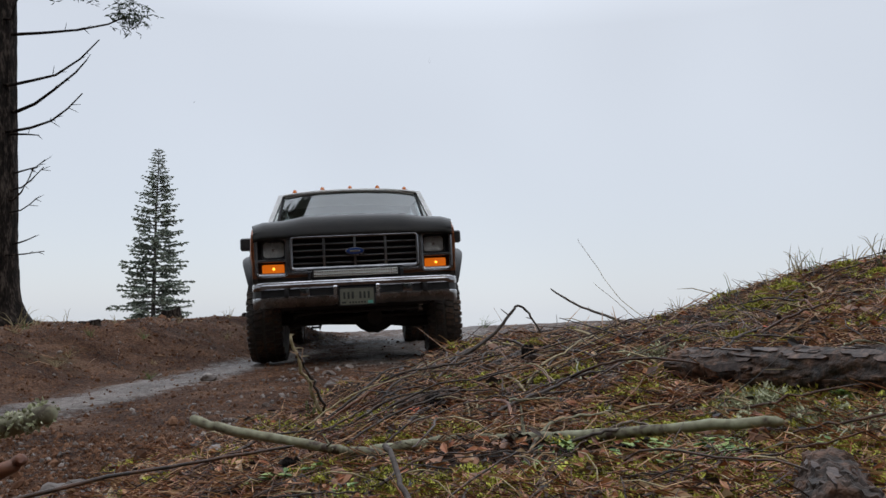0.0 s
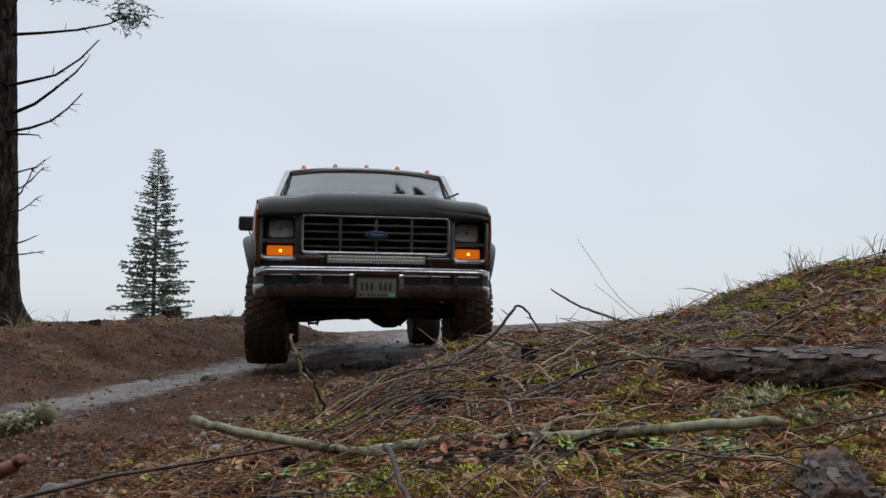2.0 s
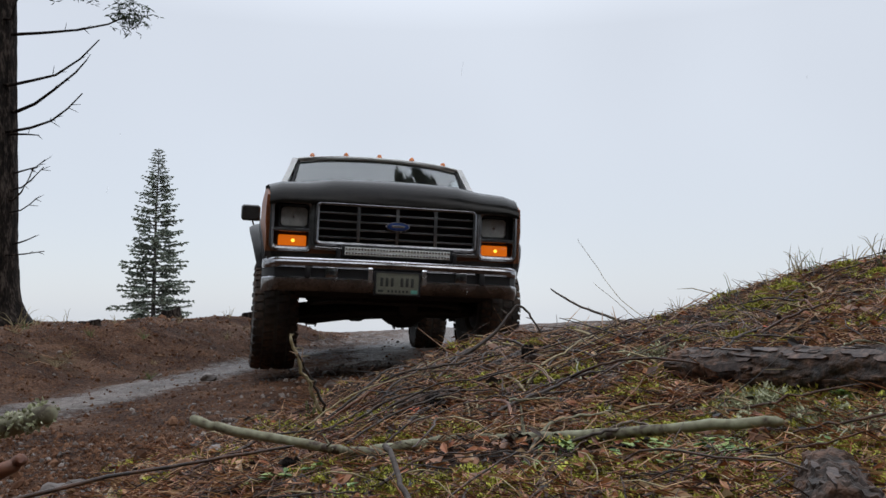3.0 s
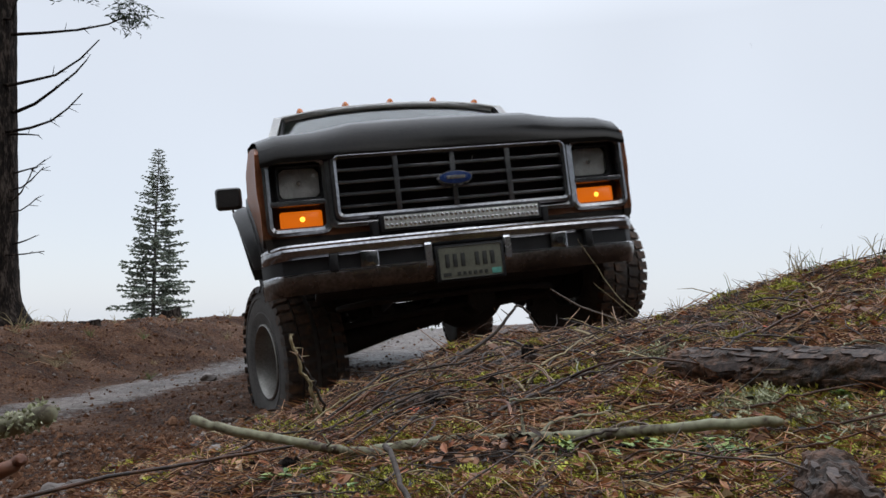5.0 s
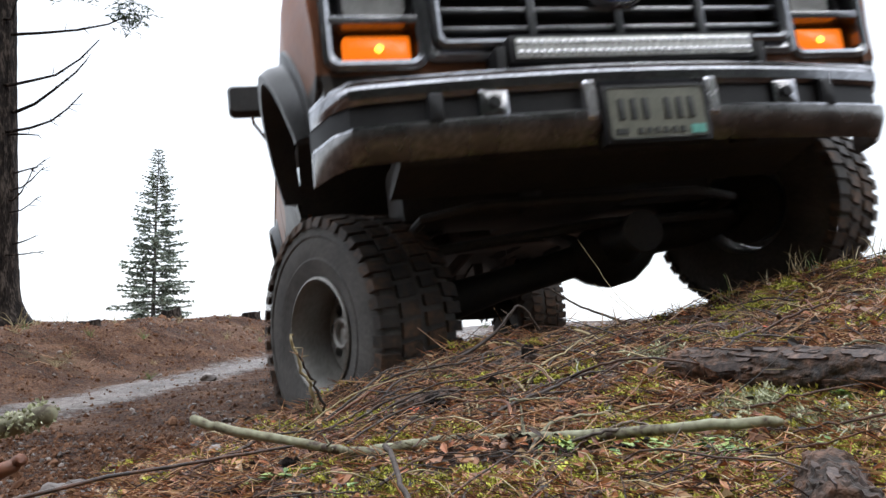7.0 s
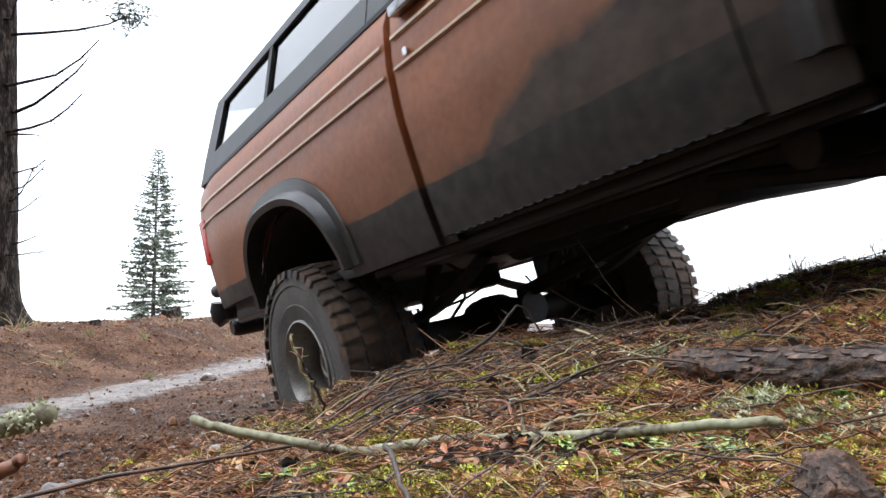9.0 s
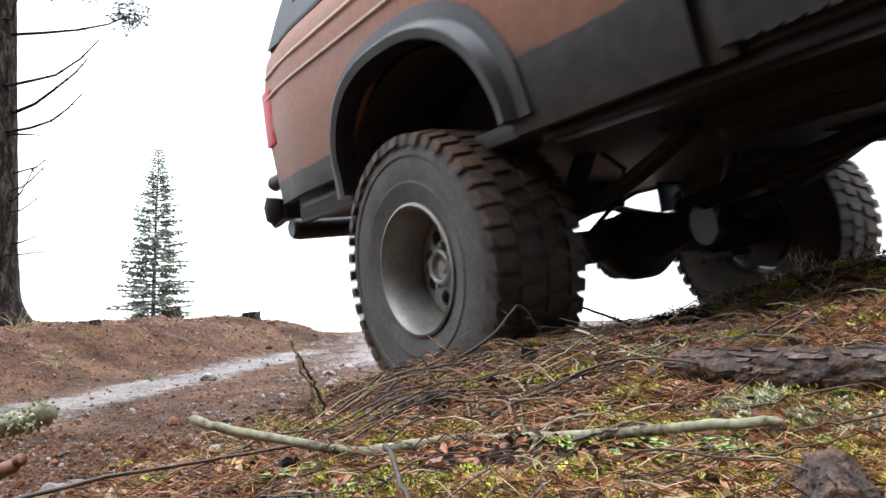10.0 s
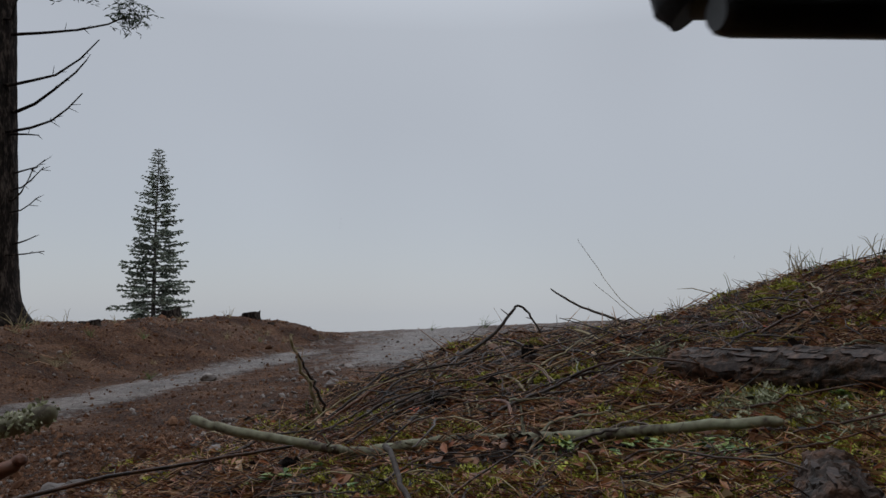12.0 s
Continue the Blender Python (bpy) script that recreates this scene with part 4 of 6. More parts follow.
            secs.append([(x, y + dy, z - sink * 0.4) for z, dy in section])
        return loft(bmesh.new(), secs)

    bumper = P("front_bumper", bumper_loft([(0.175, 0.06), (0.182, 0.03), (0.176, 0.008), (0.158, -0.002), (0.132, 0.002), (0.120, 0.014), (0.120, 0.06)]), "chrome", "dulled steel bumper with a black strip")
    # two thin strips in brighter chrome carry the painted edge highlights
    part("bumper_edge", bumper_loft([(0.172, 0.03), (0.186, 0.034), (0.187, 0.010), (0.178, 0.002), (0.170, 0.004)]), M["chrome_edge"], bumper, "thin upper edge, sky glint put into brighter chrome")
    part("bumper_edge", bumper_loft([(0.052, 0.03), (0.0565, 0.03), (0.0575, 0.006), (0.052, -0.003), (0.046, -0.003)]), M["chrome_edge"], bumper, "edge of the lower rail, sky glint put into brighter chrome")
    part("bumper_strip", bumper_loft([(0.122, 0.022), (0.122, 0.06), (0.052, 0.06), (0.052, 0.022)]), M["black"], bumper)
    part("lower_rail", bumper_loft([(0.054, 0.06), (0.054, 0.010), (0.044, -0.004), (0.020, -0.004), (-0.035, 0.03), (-0.042, 0.045), (-0.03, 0.07)]), M["chrome_low"], bumper, "darker lower bumper rail")
    for s in (-1, 1):
        yb = -0.845 + 0.10 * (0.46 / 0.942) ** 2
        part("bumper_block", slab(bmesh.new(), s * 0.46 - 0.042, s * 0.46 + 0.042, 0.045, 0.128, 0.006, yb + 0.002, yb + 0.05, 0.004), M["chrome"], bumper)
        part("bumper_bolt", tube(bmesh.new(), [(s * 0.46, yb + 0.004, 0.088), (s * 0.46, yb - 0.010, 0.088)], 0.016, 10), M["black"], bumper)
        part("plate_upright", slab(bmesh.new(), *sorted((s * 0.172, s * 0.208)), 0.018, 0.135, 0.008, -0.852, -0.80, 0.008), M["silver"], bumper, "bright bumper upright")
        part("bumper_pad", slab(bmesh.new(), *sorted((s * 0.60, s * 0.64)), 0.045, 0.128, 0.006, yb + 0.012, yb + 0.06, 0.004), M["black"], bumper)
        part("bumper_arm", box(bmesh.new(), s * 0.38, s * 0.46, -0.79, -0.55, -0.01, 0.12), M["chassis"], bumper)
    plate = P("licence_plate", slab(bmesh.new(), -0.1525, 0.1525, -0.025, 0.127, 0.012, -0.862, -0.857, 0.001), "plate", "faded pale licence plate with dark bars")
    part("plate_backing", box(bmesh.new(), -0.165, 0.165, -0.858, -0.80, -0.035, 0.135, 0.004), M["black"], plate)
    for x in (-0.112, -0.075, -0.038, 0.030, 0.067, 0.104):
        part("plate_bar", box(bmesh.new(), x - 0.010, x + 0.010, -0.8655, -0.8615, 0.030, 0.092, 0.003), M["plate_ink"], plate)
    for k in range(6):
        part("plate_bar", box(bmesh.new(), -0.070 + 0.026 * k, -0.055 + 0.026 * k, -0.8655, -0.8615, -0.010, 0.006), M["plate_ink"], plate)
    part("plate_bar", box(bmesh.new(), -0.137, -0.10, -0.8655, -0.8615, -0.010, 0.006), M["plate_ink"], plate)
    part("plate_sticker", box(bmesh.new(), 0.095, 0.14, -0.8655, -0.8615, -0.015, 0.010), M["sticker"], plate, "teal sticker")
    part("plate_rim", ring(bmesh.new(), -0.1525, 0.1525, -0.025, 0.127, 0.004, 0.012, -0.865, -0.86, 0.001), M["plate_ink"], plate)

    plate.location = (0, 0, -0.022)

    # underbody
    P("floor_pan", box(bmesh.new(), -0.88, 0.88, 0.45, 3.72, 0.06, 0.11, 0.01), "chassis")
    P("engine_tray", box(bmesh.new(), -0.55, 0.55, -0.58, 0.5, 0.05, 0.25, 0.03), "chassis")
    P("oil_pan", box(bmesh.new(), -0.18, 0.2, -0.35, 0.30, -0.10, 0.1, 0.03), "chassis")
    P("axle_crossmember", box(bmesh.new(), -0.62, 0.62, -0.14, 0.16, -0.10, 0.16, 0.04), "chassis")
    P("splash_panel", loft(bmesh.new(), [[(x, -0.70, 0.19), (x, -0.62, -0.02), (x, -0.40, -0.07), (x, -0.38, -0.05), (x, -0.60, 0.02), (x, -0.66, 0.19)] for x in (-0.70, 0.70)]), "chassis", "black splash panel")
    P("stabiliser_bar", tube(bmesh.new(), [(-0.62, 0.05, -0.16), (-0.58, -0.30, -0.12), (-0.4, -0.36, -0.1), (0.4, -0.36, -0.1), (0.58, -0.30, -0.12), (0.62, 0.05, -0.16)], 0.018, 8), "chassis")
    P("tie_rod", tube(bmesh.new(), [(-0.66, -0.16, -0.22), (0.1, -0.18, -0.16), (0.66, -0.16, -0.16)], 0.02, 8), "chassis")
    P("transfer_case", box(bmesh.new(), -0.16, 0.30, 0.85, 1.45, -0.01, 0.16, 0.04), "chassis")
    P("crossmember", box(bmesh.new(), -0.45, 0.45, 1.05, 1.18, -0.03, 0.06, 0.015), "chassis")
    P("fuel_tank", box(bmesh.new(), -0.38, 0.38, 3.05, 3.68, -0.06, 0.16, 0.04), "chassis")
    P("driveshaft", tube(bmesh.new(), [(0.1, 1.4, 0.06), (0.02, 2.5, -0.14)], 0.034, 10), "chassis")
    P("driveshaft", tube(bmesh.new(), [(0.2, 0.9, 0.05), (0.17, 0.1, -0.22)], 0.032, 10), "chassis")
    P("exhaust_pipe", tube(bmesh.new(), [(-0.25, 0.3, 0.06), (-0.33, 1.2, 0.02), (-0.36, 2.0, 0.03), (-0.45, 2.3, 0.12), (-0.45, 3.0, 0.12), (-0.5, 3.5, 0.10)], 0.03, 10), "chassis")
    P("muffler", tube(bmesh.new(), [(-0.35, 1.45, 0.05), (-0.355, 1.5, 0.05), (-0.355, 2.0, 0.05), (-0.36, 2.05, 0.05)], [0.03, 0.07, 0.07, 0.03], 14), "chassis")
    P("side_exhaust_tip", tube(bmesh.new(), [(-0.5, 0.62, 0.03), (-0.70, 0.66, 0.02)], 0.05, 12), "chassis")
    for s in (-1, 1):
        P("frame_rail", loft(bmesh.new(), [[(s * 0.43 + dx, y, z + dz) for dx, dz in ((-0.04, -0.055), (0.04, -0.055), (0.04, 0.08), (-0.04, 0.08))]
                                           for y, z in ((-0.75, 0.06), (-0.45, 0.06), (-0.25, 0.14), (0.35, 0.14), (0.6, 0.07), (2.0, 0.07), (2.35, 0.16), (2.95, 0.16), (3.2, 0.08), (3.76, 0.08))]), "chassis")
        pts = [(s * 0.50 + 0.06 * math.cos(0.7 * k), 0.02 + 0.06 * math.sin(0.7 * k), -0.18 + 0.0075 * k) for k in range(56)]
        P("coil_spring", tube(bmesh.new(), pts, 0.009, 6), "chassis")
        P("shock_absorber", tube(bmesh.new(), [(s * 0.60, 0.14, -0.22), (s * 0.56, 0.10, 0.0), (s * 0.56, 0.10, 0.02), (s * 0.53, 0.06, 0.28)], [0.022, 0.022, 0.035, 0.035], 10), "chassis")
        P("shock_absorber", tube(bmesh.new(), [(s * 0.45, 2.72, -0.30), (s * 0.43, 2.60, -0.1), (s * 0.43, 2.59, -0.08), (s * 0.38, 2.45, 0.18)], [0.022, 0.022, 0.034, 0.034], 10), "chassis")
        P("radius_arm", tube(bmesh.new(), [(s * 0.52, 0.05, -0.2), (s * 0.50, 0.5, -0.07), (s * 0.46, 1.05, 0.03)], 0.026, 8), "chassis")
        P("leaf_spring", loft(bmesh.new(), [[(s * 0.50 + dx, 2.705 + v * 0.68, -0.14 + 0.17 * v * v + dz) for dx, dz in ((-0.032, -0.03 + 0.02 * abs(v)), (0.032, -0.03 + 0.02 * abs(v)), (0.032, 0.012), (-0.032, 0.012))]
                                            for v in [-1 + k / 6 for k in range(13)]]), "chassis")
        P("spring_plate", box(bmesh.new(), s * 0.44, s * 0.57, 2.62, 2.79, -0.33, -0.305, 0.004), "chassis", "oily spring plate with U-bolts")
        for yy in (2.64, 2.77):
            P("u_bolt", tube(bmesh.new(), [(s * 0.455, yy, -0.35), (s * 0.455, yy, -0.10), (s * 0.555, yy, -0.10), (s * 0.555, yy, -0.35)], 0.008, 6), "chassis")
        P("spring_shackle", box(bmesh.new(), s * 0.47, s * 0.53, 3.33, 3.40, 0.0, 0.16, 0.006), "chassis")
        P("brake_line", tube(bmesh.new(), [(s * 0.62, 2.66, -0.17), (s * 0.4, 2.63, -0.13), (s * 0.2, 2.62, -0.10), (s * 0.12, 2.56, -0.06)], 0.006, 5), "chassis")
        P("brake_hose", tube(bmesh.new(), [(s * 0.40, 2.5, 0.10), (s * 0.30, 2.45, 0.0), (s * 0.26, 2.55, -0.1), (s * 0.30, 2.64, -0.18)], 0.008, 6), "chassis")
        P("mud_flap", box(bmesh.new(), s * 0.70, s * 0.93, 3.14, 3.152, -0.08, 0.14, 0.003), "black")
    # cabin
    P("dashboard", box(bmesh.new(), -0.78, 0.78, 0.66, 0.95, 0.60, 0.80, 0.04), "seat")
    P("bulkhead", box(bmesh.new(), -0.84, 0.84, 0.50, 0.56, 0.15, 0.72), "chassis")
    for x in (-0.42, 0.42):
        seat = P("seat", box(bmesh.new(), x - 0.27, x + 0.27, 1.20, 1.70, 0.25, 0.42, 0.05), "seat", "dark cloth seat")
        part("backrest", box(bmesh.new(), x - 0.26, x + 0.26, 1.60, 1.78, 0.40, 0.98, 0.05), M["seat"], seat)
    P("rear_bench", box(bmesh.new(), -0.55, 0.55, 2.45, 2.65, 0.25, 0.85, 0.05), "seat")
    wheel_rim = bmesh.new()
    tube(wheel_rim, [(0.42 + 0.19 * math.cos(q), 1.08 + 0.06 * math.sin(q), 0.74 + 0.17 * math.sin(q)) for q in (2 * math.pi * k / 24 for k in range(25))], 0.014, 6, False)
    P("steering_wheel", wheel_rim, "black")

    # moving parts
    wipers = []
    for x in (-0.08, 0.50):
        w = P("wiper", tube(bmesh.new(), [(0, 0, 0), (-0.12, -0.006, 0.012), (-0.22, -0.006, 0.010)], [0.010, 0.007, 0.005], 6), "black", "black wiper")
        part("wiper_blade", box(bmesh.new(), -0.44, -0.08, -0.012, 0.0, -0.006, 0.008), M["black"], w)
        wipers.append((w, x))
    wheels = [(make_wheel(s, truck), s, y) for s in (-1, 1) for y in (0.0, WHEELBASE)]
    axles = []
    for y, dx in ((0.0, 0.17), (WHEELBASE, 0.0)):
        a = P("axle", axle_mesh(dx), "chassis", "oily steel axle")
        part("differential", diff_mesh(dx), M["chassis"], a)
        axles.append((a, y))
    return truck, wheels, axles, wipers


truck, wheels, axles, wipers = make_truck()


# ---- trees ----
class Soup:
    """Many small pieces gathered into one mesh."""

    def __init__(self):
        self.v, self.f = [], []

    def add(self, verts, faces):
        o = len(self.v)
        self.v += [tuple(p) for p in verts]
        self.f += [tuple(o + i for i in f) for f in faces]

    def blade(self, p, d, up, length, width, bend=0.2):
        """A folded, tapered leaf from p along d."""
        side = d.cross(up).normalized() * width
        lift = up * length * bend
        a, m, t = p, p + d * length * 0.5 + lift, p + d * length + lift * 0.4
        self.add([a, m + side, t, m - side, m - up * width * 0.6], [(0, 1, 4), (1, 2, 4), (2, 3, 4), (3, 0, 4)])

    def stick(self, pts, radii, sides=4):
        pts = [Vector(p) for p in pts]
        vs, n = [], len(pts)
        for i, p in enumerate(pts):
            d = (pts[min(i + 1, n - 1)] - pts[max(i - 1, 0)]).normalized()
            a = d.cross(Vector((0, 0, 1)) if abs(d.z) < 0.9 else Vector((1, 0, 0))).normalized()
            c = d.cross(a)
            vs += [p + (a * math.cos(q) + c * math.sin(q)) * radii[i] for q in (2 * math.pi * k / sides for k in range(sides))]
        fs = [(i * sides + k, i * sides + (k + 1) % sides, (i + 1) * sides + (k + 1) % sides, (i + 1) * sides + k) for i in range(n - 1) for k in range(sides)]
        fs += [tuple(range(sides))[::-1], tuple(range((n - 1) * sides, n * sides))]
        self.add(vs, fs)

    def make(self, name, material, parent=None, smooth_faces=False):
        me = bpy.data.meshes.new(name)
        me.from_pydata([tuple(p) for p in self.v], [], self.f)
        if smooth_faces:
            me.polygons.foreach_set("use_smooth", [True] * len(me.polygons))
        me.materials.append(material)
        ob = new(name, me)
        ob.parent = parent
        return ob


UP = Vector((0, 0, 1))


def rand_dir(rnd, zlo=-1.0, zhi=1.0):
    q, z = rnd.uniform(0, 2 * math.pi), rnd.uniform(zlo, zhi)
    r = math.sqrt(max(0, 1 - z * z))
    return Vector((r * math.cos(q), r * math.sin(q), z))


# distance haze is painted into these pale needle and bark colours
M["fir_far"] = mat("haze_painted_fir_needles", duo((0.15, 0.18, 0.145), (0.27, 0.31, 0.25)), 0.8, scale=0.7, bump=0, island=0.8)
M["far_bark"] = mat("haze_painted_bark", duo((0.06, 0.055, 0.05), (0.12, 0.11, 0.10)), 0.85, scale=2, fine=9, bump=0.3)


def conifer(height, bare, crown, seed, label, size=1.0):
    """A slim fir: trunk, whorls of drooping limbs, sprays of needles with gaps between."""
    rnd = random.Random(seed)
    tree = empty_thing("fir_tree", label, "tree", "firs")
    bm = bmesh.new()
    tube(bm, [(rnd.uniform(-0.03, 0.03), rnd.uniform(-0.03, 0.03), height * k / 8 - (0.2 if k == 0 else 0)) for k in range(9)], [0.012 * height * (1 - k / 8) + 0.015 for k in range(9)], 8)
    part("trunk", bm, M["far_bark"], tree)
    limbs, sprays = Soup(), Soup()
    z = bare
    while z < height - 0.15:
        t = (z - bare) / (height - bare)
        reach = crown * (1 - t) ** 0.72 * min(1.0, 0.75 + 2.2 * t) + 0.10
        n = rnd.choice((4, 5, 5, 6))
        a0 = rnd.uniform(0, 6.28)
        for k in range(n):
            if rnd.random() < 0.10:
                continue
            a = a0 + 2 * math.pi * k / n + rnd.uniform(-0.3, 0.3)
            L = reach * rnd.uniform(0.6, 1.08)
            d = Vector((math.cos(a), math.sin(a), 0))
            rise = rnd.uniform(-0.12, 0.10) + 0.35 * t
            pts = [Vector((0, 0, z)) + d * L * s + UP * (L * (rise * s - 0.20 * s * s + 0.16 * s ** 3)) for s in (0, 0.33, 0.66, 1)]
            limbs.stick(pts, [0.035 * L ** 0.5 * q for q in (1, 0.7, 0.45, 0.15)], 3)
            steps = max(3, int(L / (0.16 * size)))
            for i in range(steps):
                s = 0.22 + 0.78 * (i + rnd.random()) / steps
                if rnd.random() < 0.12:
                    continue
                p = Vector((0, 0, z)) + d * L * s + UP * (L * (rise * s - 0.20 * s * s + 0.16 * s ** 3))
                for sgn in (-1, 1, 0):
                    q = a + sgn * rnd.uniform(0.5, 1.1)
                    e = Vector((math.cos(q), math.sin(q), rnd.uniform(-0.35, 0.25))).normalized()
                    ln = size * rnd.uniform(0.22, 0.50) * (1.1 - 0.4 * s) * (1.0 - 0.55 * max(0.0, t - 0.5) / 0.5)
                    sprays.blade(p, e, (UP + rand_dir(rnd) * 0.7).normalized(), ln, ln * 0.26, 0.12)
                    sprays.blade(p + e * ln * 0.4, (e + rand_dir(rnd) * 0.6).normalized(), rand_dir(rnd), ln * 0.8, ln * 0.22, -0.1)
        z += size * rnd.uniform(0.20, 0.36) * (1 - 0.35 * t)
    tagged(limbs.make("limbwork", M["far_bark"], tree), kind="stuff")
    tagged(sprays.make("crown", M["fir_far"], tree), "thin green needles with gaps, greyed by painted haze", kind="stuff")
    return tree


def tree_at(t, x, y, turn=0):
    t.matrix_basis = pose(x, y, float(base_height(x, y)) - 0.1, 0, 0, turn)


lone = conifer(13.8, 2.6, 2.55, 11, "slim fir standing alone, haze painted into its pale grey-green", 0.85)
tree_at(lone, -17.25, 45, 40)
second = conifer(25.0, 2.5, 4.2, 23, "tall dark fir at the edge of the wood", 2.0)
tree_at(second, -9, -14)
for k in range(34):
    rk = random.Random(100 + k)
    x, y = -36 + 4.4 * (k % 17) + rk.uniform(-1.5, 1.5), (-12 if k < 17 else -19) - rk.uniform(0, 5)
    copy_thing(second, pose(x, y, float(base_height(x, y)) - 0.1, 0, 0, rk.uniform(0, 360)))


slim = conifer(23.0, 10.5, 2.0, 31, "tall slim fir with a high narrow crown beside the track", 1.3)
tree_at(slim, 5.0, 4.7)
for x, y, turn in ((6.9, 6.3, 130), (-7.6, 4.9, 60), (4.4, -3.0, 220)):
    copy_thing(slim, pose(x, y, float(base_height(x, y)) - 0.1, 0, 0, turn))


def big_tree():
    """The old trunk beside the track: ridged bark, dead upswept limbs, a few live sprigs above."""
    rnd = random.Random(5)
    x0, y0 = -5.71, 9.55
    tree = empty_thing("old_fir_tree", "dark rough-barked fir trunk with bare dead branches on the bank", "tree")
    tree.location = (x0, y0, ground_z(x0, y0))
    bm = bmesh.new()
    rows = []
    zs = [-0.15, 0.0, 0.08, 0.18, 0.32, 0.5] + [0.7 + 0.16 * k for k in range(40)] + [7.6, 8.6, 10]
    for z in zs:
        flare_r = 0.17 * math.exp(-max(z, 0) / 0.18)
        row = []
        for k in range(56):
            q = 2 * math.pi * k / 56
            ridge = 0.020 * noise.noise(Vector((math.cos(q) * 5, math.sin(q) * 5, z * 1.3))) + 0.016 * noise.noise(Vector((math.cos(q) * 13, math.sin(q) * 13, z * 3.0)))
            r = 0.315 - 0.008 * z + flare_r * (1 + 0.5 * math.sin(3 * q + 1)) + ridge
            row.append((r * math.cos(q) - 0.052 * z * 0.9, r * math.sin(q), z))
        rows.append(row)
    loft(bm, rows)
    part("trunk", bm, M["bark"], tree)
    # dead limbs: height on the trunk, then offsets outwards and upwards
    limbs = [(3.78, [(0.35, 0.02), (0.8, 0.06), (1.2, 0.14), (1.42, 0.24)], 0.022), (3.08, [(0.25, 0.06), (0.55, 0.14), (0.85, 0.36), (1.08, 0.62)], 0.022),
             (2.76, [(0.25, 0.10), (0.5, 0.28), (0.78, 0.5), (0.92, 0.66)], 0.024), (2.48, [(0.25, 0.05), (0.5, 0.14), (0.7, 0.30), (0.88, 0.50)], 0.020),
             (2.46, [(0.15, 0.0), (0.31, -0.01)], 0.018), (1.96, [(0.12, 0.04), (0.25, 0.08), (0.36, 0.18)], 0.012), (1.74, [(0.12, 0.02), (0.26, 0.12), (0.42, 0.27)], 0.012),
             (1.60, [(0.10, 0.10), (0.20, 0.30), (0.24, 0.42)], 0.012), (1.45, [(0.10, 0.02), (0.22, 0.10), (0.30, 0.18)], 0.009), (1.05, [(0.12, 0.03), (0.26, 0.08)], 0.014),
             (0.90, [(0.2, 0.01), (0.47, 0.04)], 0.012), (3.95, [(0.06, 0.25), (0.16, 0.5), (0.2, 0.9)], 0.02), (4.3, [(0.3, 0.2), (0.6, 0.3), (0.95, 0.25)], 0.022)]
    tips = []
    for z, offs, r in limbs:
        bm = bmesh.new()
        base = Vector((0.33 - 0.047 * z, rnd.uniform(-0.14, 0.0), z))
        yy = rnd.uniform(-0.25, 0.1)
        pts = [base - Vector((0.11, 0, 0)), base] + [base + Vector((a, yy * a, b)) for a, b in offs]
        n = len(pts)
        tube(bm, pts, [r * (1 - 0.8 * i / (n - 1)) + 0.003 for i in range(n)], 6)
        for i in range(2, n - 1):
            for _ in range(2):
                d = Vector((rnd.uniform(0.02, 0.12), rnd.uniform(-0.08, 0.08), rnd.uniform(-0.07, 0.12)))
                p = pts[i].lerp(pts[i + 1], rnd.random())
                tube(bm, [p, p + d * 0.6, p + d], [0.005, 0.004, 0.002], 4)
        part("dead_branch", bm, M["bark"], tree, "bare upswept dead branch")
        tips.append(pts[-1])
    sprigs = Soup()
    for centre, n, spread in ((tips[0] + Vector((0.10, 0, -0.02)), 60, 0.12), (tips[0] + Vector((0.02, 0, 0.10)), 40, 0.10), (tips[12] + Vector((-0.05, 0, -0.12)), 90, 0.16),
                              (tips[12] + Vector((-0.35, 0, 0.02)), 60, 0.16), (tips[12] + Vector((0.05, 0, 0.12)), 60, 0.2)):
        for _ in range(n):
            p = centre + Vector((rnd.gauss(0, spread), rnd.gauss(0, spread), rnd.gauss(0, spread * 0.8)))
            for _k in range(4):
                sprigs.blade(p, rand_dir(rnd, -0.9, 0.4), rand_dir(rnd), rnd.uniform(0.05, 0.13), 0.009, 0.1)
    tagged(sprigs.make("needle_spray", M["fir"], tree), "hanging green needle sprigs", kind="stuff")
    return tree


big_tree()


# ---- things lying on the mound ----
def rest(p, r=0.0):
    x, y, z = p
    return Vector((x, y, max(z, ground_z(x, y) + r * 0.7)))


def wiggly(pts, n, amp, rnd):
    """A smooth, slightly crooked line through pts."""
    pts = [Vector(p) for p in pts]
    out = []
    for i in range(len(pts) - 1):
        p0, p1, p2, p3 = pts[max(i - 1, 0)], pts[i], pts[i + 1], pts[min(i + 2, len(pts) - 1)]
        for k in range(n):
            t = k / n
            out.append(0.5 * (2 * p1 + (p2 - p0) * t + (2 * p0 - 5 * p1 + 4 * p2 - p3) * t * t + (3 * p1 - p0 - 3 * p2 + p3) * t ** 3)
                       + Vector((rnd.gauss(0, amp), rnd.gauss(0, amp), rnd.gauss(0, amp))))
    return out + [pts[-1]]


